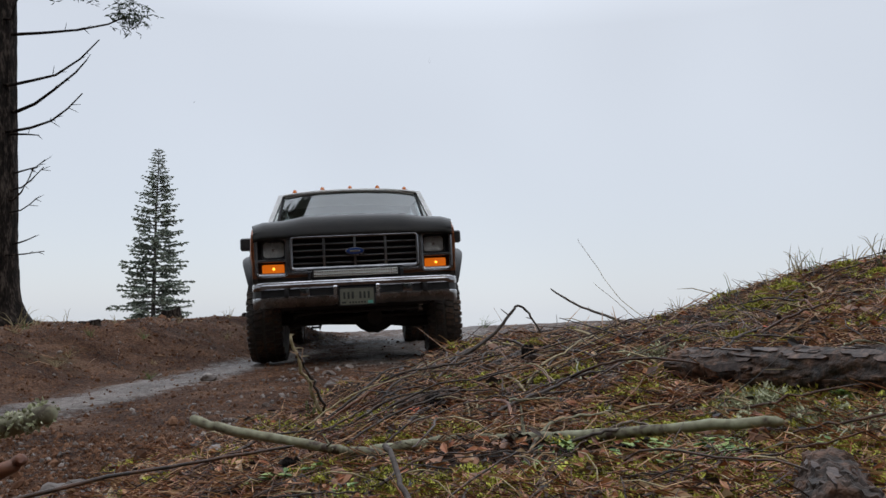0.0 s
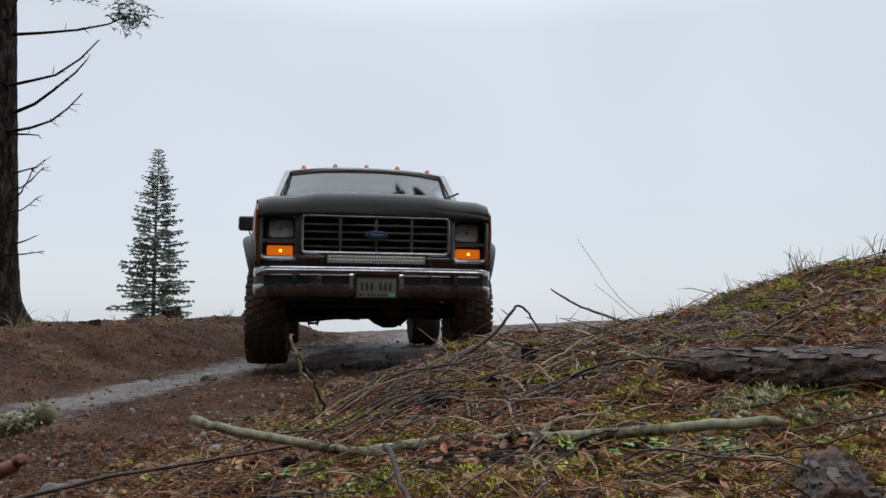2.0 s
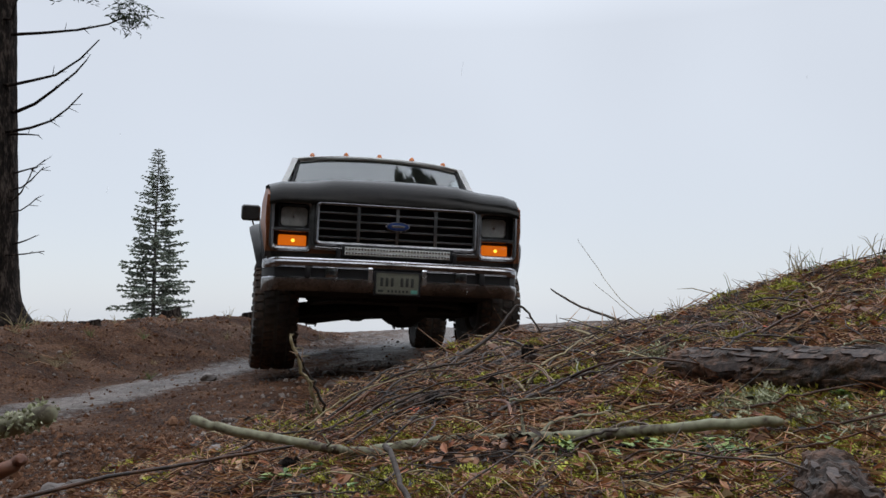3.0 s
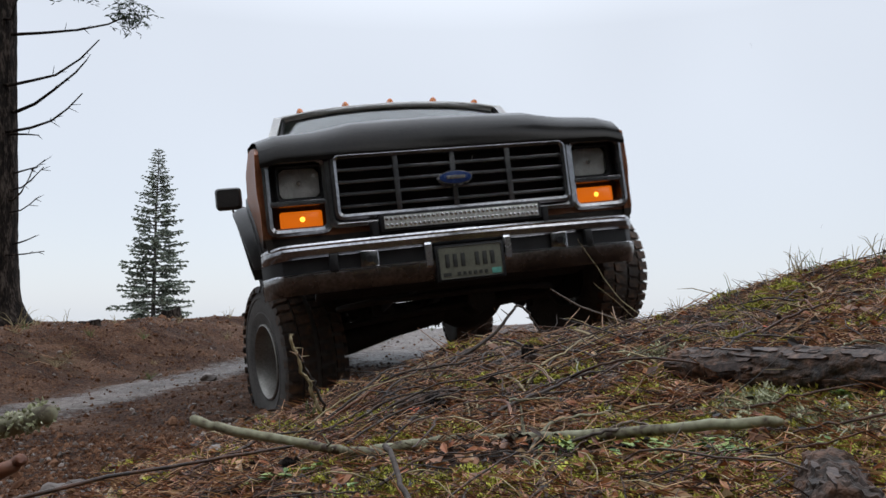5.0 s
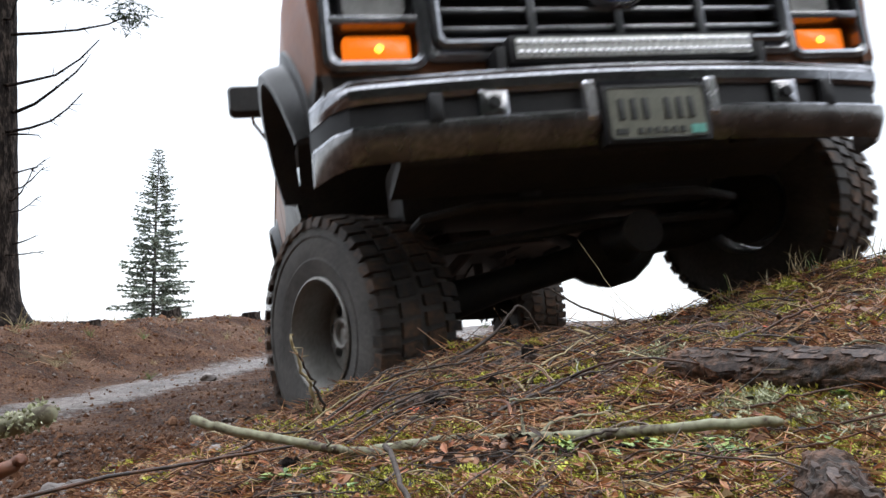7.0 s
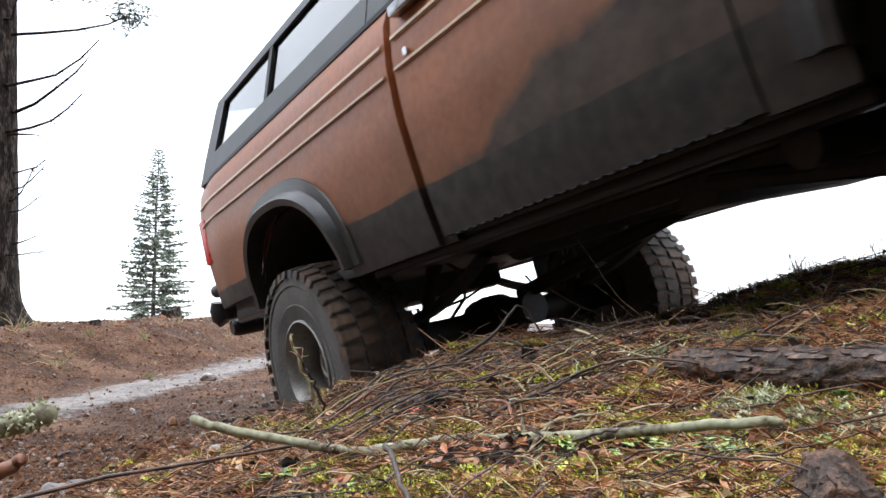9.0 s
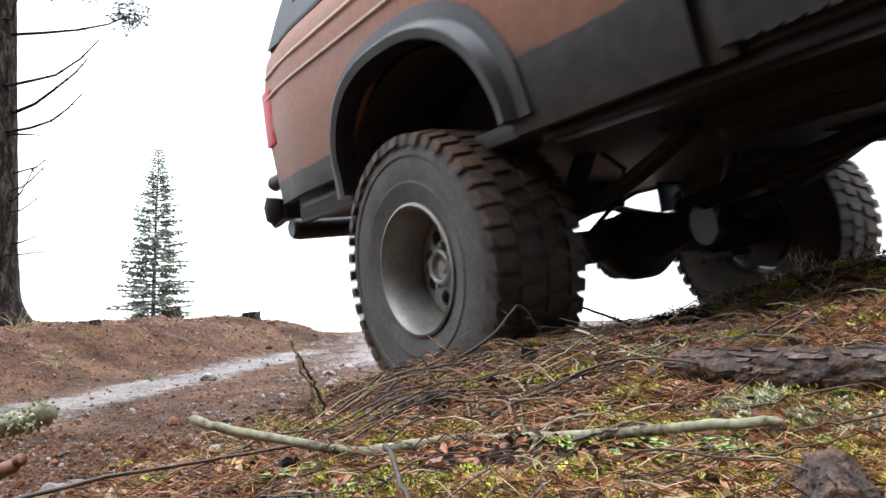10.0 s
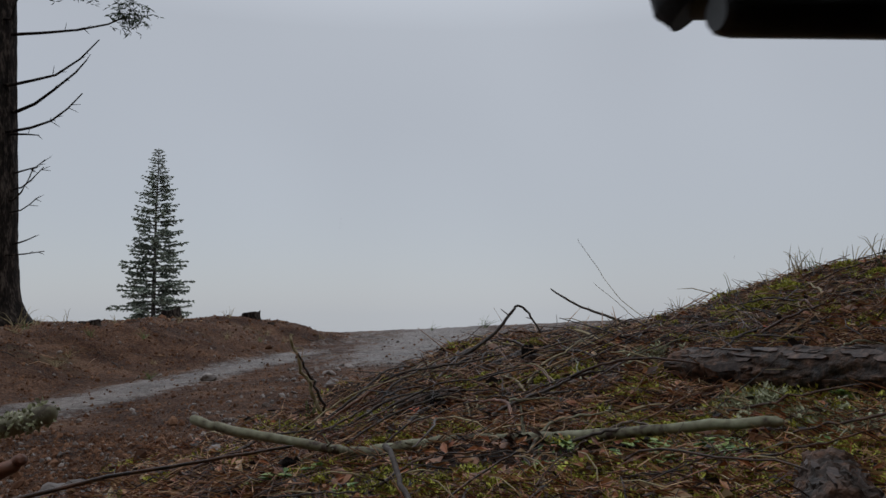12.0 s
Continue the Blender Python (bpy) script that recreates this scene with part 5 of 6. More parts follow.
def stick_thing(name, pts, r0, r1, material, label, category, seed, sides=8, amp=0.0012, knots=0, group="sticks on the mound", grounded=True, lift=0.8):
    rnd = random.Random(seed)
    if grounded:
        pts = [rest(p, r0) for p in pts]
    line = wiggly(pts, 6, amp, rnd)
    n = len(line)
    if grounded:
        zs = [max(q.z, ground_z(q.x, q.y) + r0 * lift) for q in line]
        for _ in range(5):
            zs = [zs[0]] + [(zs[i - 1] + 2 * zs[i] + zs[i + 1]) / 4 for i in range(1, n - 1)] + [zs[-1]]
        line = [Vector((q.x, q.y, z)) for q, z in zip(line, zs)]
    bm = bmesh.new()
    radii = [(r0 + (r1 - r0) * i / (n - 1)) * rnd.uniform(0.93, 1.07) for i in range(n)]
    radii[0], radii[-1] = radii[0] * 0.55, radii[-1] * 0.45
    tube(bm, line, radii, sides)
    for _ in range(knots):
        i = rnd.randrange(1, n - 1)
        d = rand_dir(rnd, 0.0, 0.9) * rnd.uniform(2.0, 7.0) * r0
        tube(bm, [line[i], line[i] + d * 0.5, line[i] + d], [r0 * 0.34, r0 * 0.26, r0 * 0.14], 5)
    return tagged(finish(name, bm, material, smooth_angle=70), label, category, group)


def on_ground(pts, lift):
    """Raise a line as a whole until it clears the ground beneath its middle."""
    need = [min(0.02, max(0.0, ground_z(x, y) + lift - z)) for x, y, z in pts]
    for _ in range(3):
        need = [max(need[i], (need[max(i - 1, 0)] + need[min(i + 1, len(need) - 1)]) / 2) for i in range(len(need))]
    return [(x, y, z + up) for (x, y, z), up in zip(pts, need)]


stick_thing("fallen_branch", on_ground([(-0.290, 0.880, 0.352), (-0.245, 0.864, 0.341), (-0.166, 0.856, 0.329), (-0.115, 0.846, 0.322), (-0.064, 0.836, 0.320)], 0.006), 0.0054, 0.0050, M["lichen_wood"],
            "pale green lichen-coated fallen branch with a broken end", "branch", 1, 10, 0.0006, 3, grounded=False)
stick_thing("fallen_branch", on_ground([(-0.090, 0.865, 0.312), (-0.067, 0.855, 0.315), (0.010, 0.818, 0.329), (0.094, 0.755, 0.342), (0.166, 0.700, 0.358), (0.235, 0.672, 0.372), (0.285, 0.640, 0.380)], 0.007), 0.0066, 0.0046, M["lichen_wood"],
            "pale green lichen-coated fallen branch lying across the litter", "branch", 2, 10, 0.0005, 2, grounded=False)
stick_thing("curved_stick", [(0.05, 1.19, 0.34), (0.126, 1.164, 0.356), (0.216, 1.092, 0.378), (0.312, 1.011, 0.388), (0.368, 0.962, 0.376)], 0.0042, 0.003, M["dead_wood"], "thin grey curved stick arching over the litter", "stick", 3, 8, 0.0008, 3)
stick_thing("crooked_twig", [(0.31, 0.89, 0.385), (0.297, 0.861, 0.38), (0.257, 0.762, 0.365), (0.201, 0.673, 0.355), (0.137, 0.593, 0.35), (0.085, 0.51, 0.343)], 0.0030, 0.0026, M["dead_wood"], "crooked dark twig crossing a pale branch", "twig", 4, 6, 0.0012, 3)
stick_thing("dry_weed_stem", [(-0.265, 1.727, 0.22), (-0.290, 1.73, 0.28), (-0.315, 1.739, 0.328), (-0.343, 1.743, 0.396), (-0.355, 1.751, 0.425)], 0.005, 0.0035, M["straw"], "torn dry upright weed stem", "weed", 5, 6, 0.003, 6)
stick_thing("dry_weed_stem", [(-0.258, 1.725, 0.22), (-0.285, 1.728, 0.30), (-0.31, 1.72, 0.35), (-0.326, 1.714, 0.384)], 0.0042, 0.0025, M["twig"], "torn dry upright weed stem", "weed", 6, 6, 0.003, 4)
stick_thing("hooked_twig", [(-0.06, 1.70, 0.30), (0.021, 1.766, 0.362), (0.113, 1.812, 0.417), (0.165, 1.826, 0.478), (0.184, 1.835, 0.494), (0.215, 1.847, 0.467), (0.24, 1.86, 0.425)], 0.0055, 0.002, M["dead_wood"], "dark hooked twig sticking up from the litter", "twig", 7, 6, 0.0012, 4)
stick_thing("tall_grass_stalk", [(0.564, 1.911, 0.42), (0.462, 1.954, 0.51), (0.414, 1.997, 0.586), (0.357, 1.99, 0.674)], 0.0010, 0.0005, M["straw"], "thin dry leaning grass stalk", "grass", 8, 4, 0.0006, 0, "grass stalks")
stick_thing("tall_grass_stalk", [(0.53, 2.008, 0.44), (0.49, 2.006, 0.48), (0.452, 2.004, 0.511), (0.399, 2.0, 0.556)], 0.0010, 0.0005, M["straw"], "thin dry leaning grass stalk", "grass", 9, 4, 0.0006, 0, "grass stalks")
stick_thing("forked_twig", [(0.315, 2.202, 0.547), (0.389, 2.206, 0.499), (0.489, 2.209, 0.463), (0.55, 2.21, 0.44)], 0.0025, 0.005, M["dead_wood"], "dark forked twig standing out over the crest", "twig", 10, 5, 0.001, 6)
left_stub = stick_thing("lichen_stick", [(-0.36, 0.50, 0.375), (-0.294, 0.508, 0.396), (-0.27, 0.50, 0.401), (-0.250, 0.486, 0.409)], 0.0082, 0.006, M["lichen_wood"], "stub of a lichen-covered stick on the slope", "stick", 11, 10, 0.001, 0)
stick_thing("brown_stick", [(-0.34, 0.46, 0.35), (-0.275, 0.469, 0.374), (-0.256, 0.469, 0.384)], 0.0065, 0.0035, M["red_wood"], "broken red-brown stick end", "stick", 12, 8, 0.001, 0)
for k, (dy, dz) in enumerate(((0, 0), (0.03, 0.006), (-0.04, 0.004), (0.06, -0.004))):
    stick_thing("red_brown_stick", [(-0.27 + 0.02 * k, 1.60 + dy, 0.235 + dz), (-0.137, 1.772 + dy, 0.297 + dz), (-0.006, 1.868 + dy, 0.345 + dz), (0.10 - 0.03 * k, 1.98 + dy, 0.375 + dz)], 0.0042, 0.003, M["twig"], "long red-brown stick at the mound's edge", "stick", 20 + k, 6, 0.002, 2)
stick_thing("long_twig", [(-0.42, 0.60, 0.30), (-0.323, 0.695, 0.322), (-0.255, 0.765, 0.322), (-0.162, 0.836, 0.328)], 0.0022, 0.0017, M["twig"], "long thin brown twig on the slope", "twig", 30, 6, 0.0012, 3)
stick_thing("dark_twig", [(-0.05, 0.64, 0.362), (-0.042, 0.612, 0.361), (-0.028, 0.564, 0.340), (-0.02, 0.53, 0.330)], 0.0025, 0.0021, M["dead_wood"], "short grey twig leaning over the litter", "twig", 31, 6, 0.0008, 0)
stick_thing("straw_stem", [(0.27, 1.56, 0.44), (0.288, 1.509, 0.434), (0.31, 1.36, 0.412), (0.335, 1.19, 0.380), (0.36, 1.05, 0.375)], 0.0030, 0.0022, M["straw"], "long pale dry straw stem", "straw", 32, 5, 0.0008)
stick_thing("straw_stem", [(0.09, 0.80, 0.34), (0.178, 0.813, 0.362), (0.22, 0.812, 0.374), (0.275, 0.812, 0.364)], 0.0024, 0.0018, M["straw"], "pale bent blade of dry grass", "straw", 33, 5, 0.0005)
stick_thing("straw_stem", [(0.382, 0.765, 0.378), (0.388, 0.76, 0.388), (0.402, 0.759, 0.401), (0.432, 0.769, 0.405)], 0.003, 0.001, M["straw"], "curled yellow blade of grass on the bark", "straw", 34, 5, 0.0002)



def lichen_coat(owner, pts, n, r, seed):
    """Ragged lichen growing on a stick."""
    rl = random.Random(seed)
    soup = Soup()
    pts = [Vector(p) for p in pts]
    for _ in range(n):
        i = rl.randrange(len(pts) - 1)
        p = pts[i].lerp(pts[i + 1], rl.random())
        d = rand_dir(rl)
        soup.blade(p + d * r * 0.8, (d + rand_dir(rl) * 0.8).normalized(), rand_dir(rl), r * rl.uniform(0.2, 0.5), r * rl.uniform(0.12, 0.26), 0.3)
    tagged(soup.make("lichen_coat", M["lichen"], owner), "ragged grey-green lichen", kind="stuff")


lichen_coat(left_stub, [(-0.33, 0.50, 0.385), (-0.294, 0.508, 0.396), (-0.27, 0.50, 0.401), (-0.252, 0.486, 0.409)], 420, 0.0086, 3)
# generated sticks of many sizes, thickest first
rnd = random.Random(77)
for k in range(90):
    y = 0.50 * math.exp(rnd.random() * 1.55)
    x = rnd.uniform(-0.30, 0.62) * y + 0.02
    if float(mound_share(x, y)[0]) < 0.9 or x > 1.4:
        continue
    L, a = rnd.uniform(0.08, 0.30) * (0.45 + 0.40 * y), rnd.gauss(0.4, 1.0)
    tilt = rnd.uniform(-0.02, 0.10)
    d = Vector((math.cos(a), math.sin(a), 0))
    pts = []
    for s in (0, 0.33, 0.66, 1.0):
        q = Vector((x, y, 0)) + d * L * (s - 0.5) + Vector((rnd.gauss(0, 0.008), rnd.gauss(0, 0.008), 0))
        pts.append((q.x, q.y, ground_z(q.x, q.y) + 0.006 + tilt * L * s + 0.012 * math.sin(math.pi * s)))
    r = rnd.choice((0.0009, 0.0012, 0.0016, 0.0022)) * (0.5 + 0.5 * y)
    stick_thing("stick", pts, r, r * 0.5, M[rnd.choice(("twig", "twig", "dead_wood", "dead_wood", "twig", "lichen_wood"))], "short weathered stick lying in the litter", "stick", 300 + k, 6, 0.001, rnd.choice((0, 1, 2)), grounded=False)


def tangle():
    """Long crossing sticks heaped along the mound's edge and round the log."""
    r = random.Random(31)
    count = 0
    while count < 84:
        y = r.uniform(0.95, 2.05)
        x = r.uniform(-0.16, 0.24) * y if r.random() < 0.75 else r.uniform(0.2, 0.5) * y
        if float(mound_share(x, y)[0]) < 0.72:
            continue
        L, a = r.uniform(0.08, 0.32), r.gauss(0.7, 0.6) if x < 0.03 else r.uniform(-0.9, 2.4)
        d, lift, bow = Vector((math.cos(a), math.sin(a), 0)), r.uniform(0.0, 0.16), r.gauss(0, 0.06)
        side = Vector((-d.y, d.x, 0))
        pts = []
        for s in (0, 0.25, 0.5, 0.75, 1.0):
            q = Vector((x, y, 0)) + d * L * (s - 0.5) + side * L * bow * math.sin(math.pi * s)
            pts.append((q.x, q.y, ground_z(q.x, q.y) + 0.004 + lift * L * s + 0.05 * L * math.sin(math.pi * s)))
        rad = r.choice((0.0012, 0.0016, 0.0022, 0.003)) * (0.55 + 0.4 * y)
        kind = r.choice(("twig", "twig", "dead_wood", "red_wood", "dead_wood", "straw"))
        stick_thing("long_stick", pts, rad, rad * 0.45, M[kind], "long thin wet stick crossing others in the heap", "stick", 900 + count, 6, 0.0007, r.choice((0, 1, 2, 3)), grounded=False)
        count += 1


tangle()


def bark_piece(name, a, b, r, label, seed, squash=0.8, rough=0.25, plates=7):
    """A length of log with plates of flaky bark."""
    rnd = random.Random(seed)
    a, b = Vector(a), Vector(b)
    n, sides = 110, 56
    d = (b - a).normalized()
    s1 = d.cross(UP).normalized()
    s2 = s1.cross(d)
    L = (b - a).length
    rows = []
    for i in range(n + 1):
        t = i / n
        row = []
        for k in range(sides):
            q = 2 * math.pi * k / sides
            key = Vector((t * L / r * 1.1, math.cos(q) * 2.2, math.sin(q) * 2.2)) + Vector((seed * 3.1, 0, 0))
            cell = noise.cell(key * 1.3 + noise.noise_vector(key * 1.7) * 0.7)
            rr = r * (1 + rough * 0.32 * (cell - 0.4) + rough * 0.5 * noise.noise(key * 0.7) + rough * 0.35 * noise.noise(key * 3) + rough * 0.2 * noise.noise(key * 8))
            if i in (0, n):
                rr *= 0.86
            row.append(a.lerp(b, t) + s1 * rr * math.cos(q) + s2 * rr * squash * math.sin(q))
        rows.append(row)
    bm = loft(bmesh.new(), rows)
    log = tagged(finish(name, bm, M["wet_bark"], smooth_angle=55), label, "log", "logs on the mound")
    for _ in range(plates):
        t0, q0 = rnd.uniform(0.04, 0.96), rnd.uniform(0, 2 * math.pi)
        long, wide, up = rnd.uniform(0.3, 1.1) * r, rnd.uniform(0.08, 0.24), rnd.uniform(0.99, 1.09)
        bm, top, low = bmesh.new(), [], []
        for k in range(11):
            e = 2 * math.pi * k / 11
            j = rnd.uniform(0.5, 1.25)
            t, q = t0 + long / L * j * math.cos(e), q0 + wide * j * math.sin(e)
            lift = up + 0.05 * math.cos(e + seed) + rnd.uniform(-0.015, 0.015)
            for ring_verts, h in ((top, lift), (low, 0.86)):
                rr = r * h
                ring_verts.append(bm.verts.new(a.lerp(b, min(max(t, 0.0), 1.0)) + s1 * rr * math.cos(q) + s2 * rr * squash * math.sin(q)))
        bm.faces.new(top)
        for k in range(11):
            bm.faces.new((top[k], top[(k + 1) % 11], low[(k + 1) % 11], low[k]))
        part("bark_plate", bm, M["bark_plate"], log)
    return log


bark_piece("bark_log", (0.297, 0.95, ground_z(0.297, 0.95) + 0.008), (0.50, 0.45, ground_z(0.50, 0.45) + 0.008), 0.029, "wet dark log with flaking plates of bark", 3, plates=110)
bark_piece("bark_chunk", (0.232, 0.462, ground_z(0.232, 0.462) + 0.008), (0.198, 0.378, ground_z(0.198, 0.378) + 0.002), 0.0195, "stubby chunk of rough wet bark", 8, 1.0, 0.30, 18)
for k, (x, y, L, r, a) in enumerate(((-0.02, 1.16, 0.10, 0.018, 0.2), (0.13, 1.50, 0.09, 0.020, 0.5), (0.17, 1.42, 0.06, 0.016, 1.3), (0.46, 1.35, 0.10, 0.02, 0.1), (0.30, 1.75, 0.12, 0.022, 0.4), (0.10, 1.75, 0.09, 0.02, -0.3), (0.55, 1.75, 0.16, 0.02, 0.1))):
    dx, dy = L / 2 * math.cos(a), L / 2 * math.sin(a)
    bark_piece("bark_chunk", (x - dx, y - dy, ground_z(x - dx, y - dy) + r * 0.5), (x + dx, y + dy, ground_z(x + dx, y + dy) + r * 0.5), r, "small wet chunk of dark bark", 40 + k, 0.75, 0.3)


def charred_chunk(x, y, r, seed, tall=0.7):
    """An angular lump of black rotten wood."""
    bm = bmesh.new()
    bmesh.ops.create_icosphere(bm, subdivisions=3, radius=1)
    for v in bm.verts:
        v.co *= r * (1 + 0.45 * noise.noise(v.co * 1.6 + Vector((seed, 0, 0))) + 0.25 * noise.noise(v.co * 5 + Vector((0, seed, 0))))
        v.co.z *= tall
    ob = tagged(finish("charred_chunk", bm, M["bark"], smooth_angle=25), "lump of black rotten wood in the litter", "wood", "rotten wood lumps")
    ob.matrix_basis = pose(x, y, ground_z(x, y) + r * tall * 0.5, 0, 0, seed * 37)


for k, (x, y, r, tall) in enumerate(((0.156, 0.66, 0.012, 0.7), (0.16, 1.42, 0.014, 1.8), (-0.01, 1.15, 0.022, 0.5), (-0.02, 0.80, 0.009, 0.8), (0.30, 1.62, 0.02, 0.5), (-0.172, 0.85, 0.011, 1.0), (0.42, 1.5, 0.025, 0.6), (0.63, 1.95, 0.03, 0.5))):
    charred_chunk(x, y, r, k + 2, tall)


# leaves, chips and low plants
def leaf_thing(name, x, y, size, material, label, category, seed, group="fallen leaves"):
    r = random.Random(seed)
    bm = bmesh.new()
    n = 14
    top, low = [], []
    tilt = Vector((r.uniform(-0.4, 0.4), r.uniform(-0.7, -0.1), 1)).normalized()
    ex = tilt.cross(Vector((0, 1, 0))).normalized()
    ey = tilt.cross(ex)
    c = Vector((x, y, ground_z(x, y) + size * 0.35 + 0.006))
    for k in range(n):
        q = 2 * math.pi * k / n
        rad = size * (0.7 + 0.3 * math.sin(3 * q + seed) * 0.5 + 0.15 * r.random())
        p = c + ex * rad * math.cos(q) + ey * rad * 0.75 * math.sin(q) + tilt * size * 0.18 * math.cos(2 * q)
        top.append(bm.verts.new(p))
        low.append(bm.verts.new(p - tilt * 0.0008))
    ct, cl = bm.verts.new(c), bm.verts.new(c - tilt * 0.0008)
    for k in range(n):
        j = (k + 1) % n
        bm.faces.new((top[k], top[j], ct))
        bm.faces.new((low[j], low[k], cl))
        bm.faces.new((top[j], top[k], low[k], low[j]))
    return tagged(finish(name, bm, material), label, category, group)


leaf_thing("yellow_leaf", -0.112, 0.614, 0.010, M["yellow_leaf"], "small bright yellow fallen leaf", "leaf", 1)
leaf_thing("yellow_leaf", -0.100, 0.79, 0.008, M["yellow_leaf"], "small bright yellow fallen leaf", "leaf", 2)
leaf_thing("yellow_leaf", 0.093, 0.60, 0.008, M["yellow_leaf"], "small bright yellow fallen leaf", "leaf", 3)
leaf_thing("yellow_leaf", 0.195, 0.62, 0.009, M["yellow_leaf"], "small bright yellow fallen leaf", "leaf", 9)
leaf_thing("orange_chip", -0.042, 1.115, 0.009, M["orange_chip"], "bright orange chip of wood", "wood chip", 4, "wood chips")
leaf_thing("orange_chip", 0.514, 1.20, 0.009, M["orange_chip"], "bright orange chip of wood", "wood chip", 5, "wood chips")
leaf_thing("curled_leaf", 0.135, 1.86, 0.045, M["brown_leaf"], "curled brown dead leaf standing on edge", "leaf", 6)
for k in range(60):
    y = 0.5 * math.exp(rnd.random() * 1.4)
    x = rnd.uniform(-0.3, 0.6) * y
    if float(mound_share(x, y)[0]) > 0.93:
        leaf_thing("brown_leaf", x, y, rnd.uniform(0.007, 0.018) * (0.6 + 0.4 * y), M["brown_leaf"], "small brown dead leaf in the litter", "leaf", 60 + k)


def low_plant(x, y, n, size, seed, material, label, name="low_plant", category="plant"):
    r = random.Random(seed)
    s = Soup()
    for _ in range(n):
        p = Vector((x + r.gauss(0, size * 0.9), y + r.gauss(0, size * 0.9), 0))
        p.z = ground_z(p.x, p.y)
        h = size * r.uniform(0.2, 0.9)
        s.stick([p, p + Vector((r.gauss(0, 0.003), r.gauss(0, 0.003), h))], [0.0007, 0.0005], 3)
        for j in range(3 if name == "low_plant" else 7):
            if name == "low_plant":
                s.blade(p + UP * h, rand_dir(r, -0.1, 0.35), UP, size * r.uniform(0.45, 0.9), size * r.uniform(0.16, 0.28), 0.12)
            else:
                s.blade(p + UP * h * r.random(), rand_dir(r, -0.1, 0.9), rand_dir(r), size * r.uniform(0.3, 0.75), size * r.uniform(0.05, 0.10), 0.2)
    return tagged(s.make(name, material), label, category, "low plants")


for k, (x, y, n, size) in enumerate(((0.205, 0.60, 22, 0.015), (0.195, 0.565, 20, 0.013), (0.225, 0.62, 18, 0.013), (0.175, 0.63, 14, 0.013), (0.10, 0.68, 10, 0.012), (-0.10, 0.66, 10, 0.012), (0.235, 0.66, 12, 0.014), (0.155, 0.58, 10, 0.014), (-0.20, 0.63, 14, 0.016), (-0.215, 0.70, 8, 0.013), (0.29, 0.58, 12, 0.014), (0.02, 1.45, 8, 0.018), (-0.165, 0.80, 10, 0.016), (0.36, 0.70, 14, 0.015), (0.08, 0.62, 8, 0.012))):
    low_plant(x, y, int(n * 0.9), size * 1.1, 500 + k, M["leaf"], "low clump of small green leaves in moss")
for k, (x, y, n, size) in enumerate(((0.290, 0.76, 60, 0.017), (0.305, 0.73, 70, 0.018), (0.325, 0.68, 60, 0.016), (0.335, 0.64, 50, 0.015), (0.33, 0.60, 50, 0.015), (0.31, 1.12, 40, 0.022), (0.25, 0.64, 30, 0.011), (0.27, 0.66, 16, 0.012), (-0.02, 1.02, 22, 0.016), (0.05, 1.08, 16, 0.015), (-0.155, 0.865, 20, 0.014))):
    low_plant(x, y, n, size, 600 + k, M["lichen"], "tuft of pale grey-green branching lichen", "lichen_tuft", "lichen")


def grass_tuft(x, y, n, h, seed, material, label, lean=0.35):
    r = random.Random(seed)
    s = Soup()
    for _ in range(n):
        p = Vector((x + r.gauss(0, h * 0.12), y + r.gauss(0, h * 0.12), 0))
        p.z = ground_z(p.x, p.y) - 0.004
        d = Vector((r.gauss(0, lean), r.gauss(0, lean), 1)).normalized()
        L = h * r.uniform(0.4, 1.1)
        droop = Vector((d.x, d.y, -0.25)) * L * r.uniform(0.1, 0.6)
        s.stick([p, p + d * L * 0.4, p + d * L * 0.75 + droop * 0.3, p + d * L * 0.95 + droop], [0.0016 * h / 0.12, 0.0014 * h / 0.12, 0.001 * h / 0.12, 0.0003], 3)
    return tagged(s.make("grass_tuft", material), label, "grass", "grass tufts")


for k, (x, y, n, h, m) in enumerate(((1.21, 2.58, 16, 0.13, "straw"), (1.26, 2.56, 14, 0.10, "grass"), (1.35, 2.50, 8, 0.13, "straw"), (0.93, 2.48, 7, 0.11, "grass"), (0.96, 2.48, 4, 0.10, "straw"), (1.07, 2.46, 4, 0.11, "straw"), (0.74, 2.38, 9, 0.08, "straw"),
                                     (0.50, 2.10, 7, 0.09, "straw"), (1.30, 2.2, 14, 0.08, "grass"), (-0.30, 1.72, 8, 0.09, "grass"), (0.62, 2.0, 8, 0.06, "straw"), (0.33, 1.55, 12, 0.07, "straw"), (0.22, 1.35, 12, 0.06, "straw"), (0.86, 2.15, 8, 0.06, "grass"), (1.5, 2.6, 10, 0.14, "straw"))):
    grass_tuft(x, y, n, h, 700 + k, M[m], "thin tuft of dry grass on the crest" if m == "straw" else "small tuft of green grass on the mound")
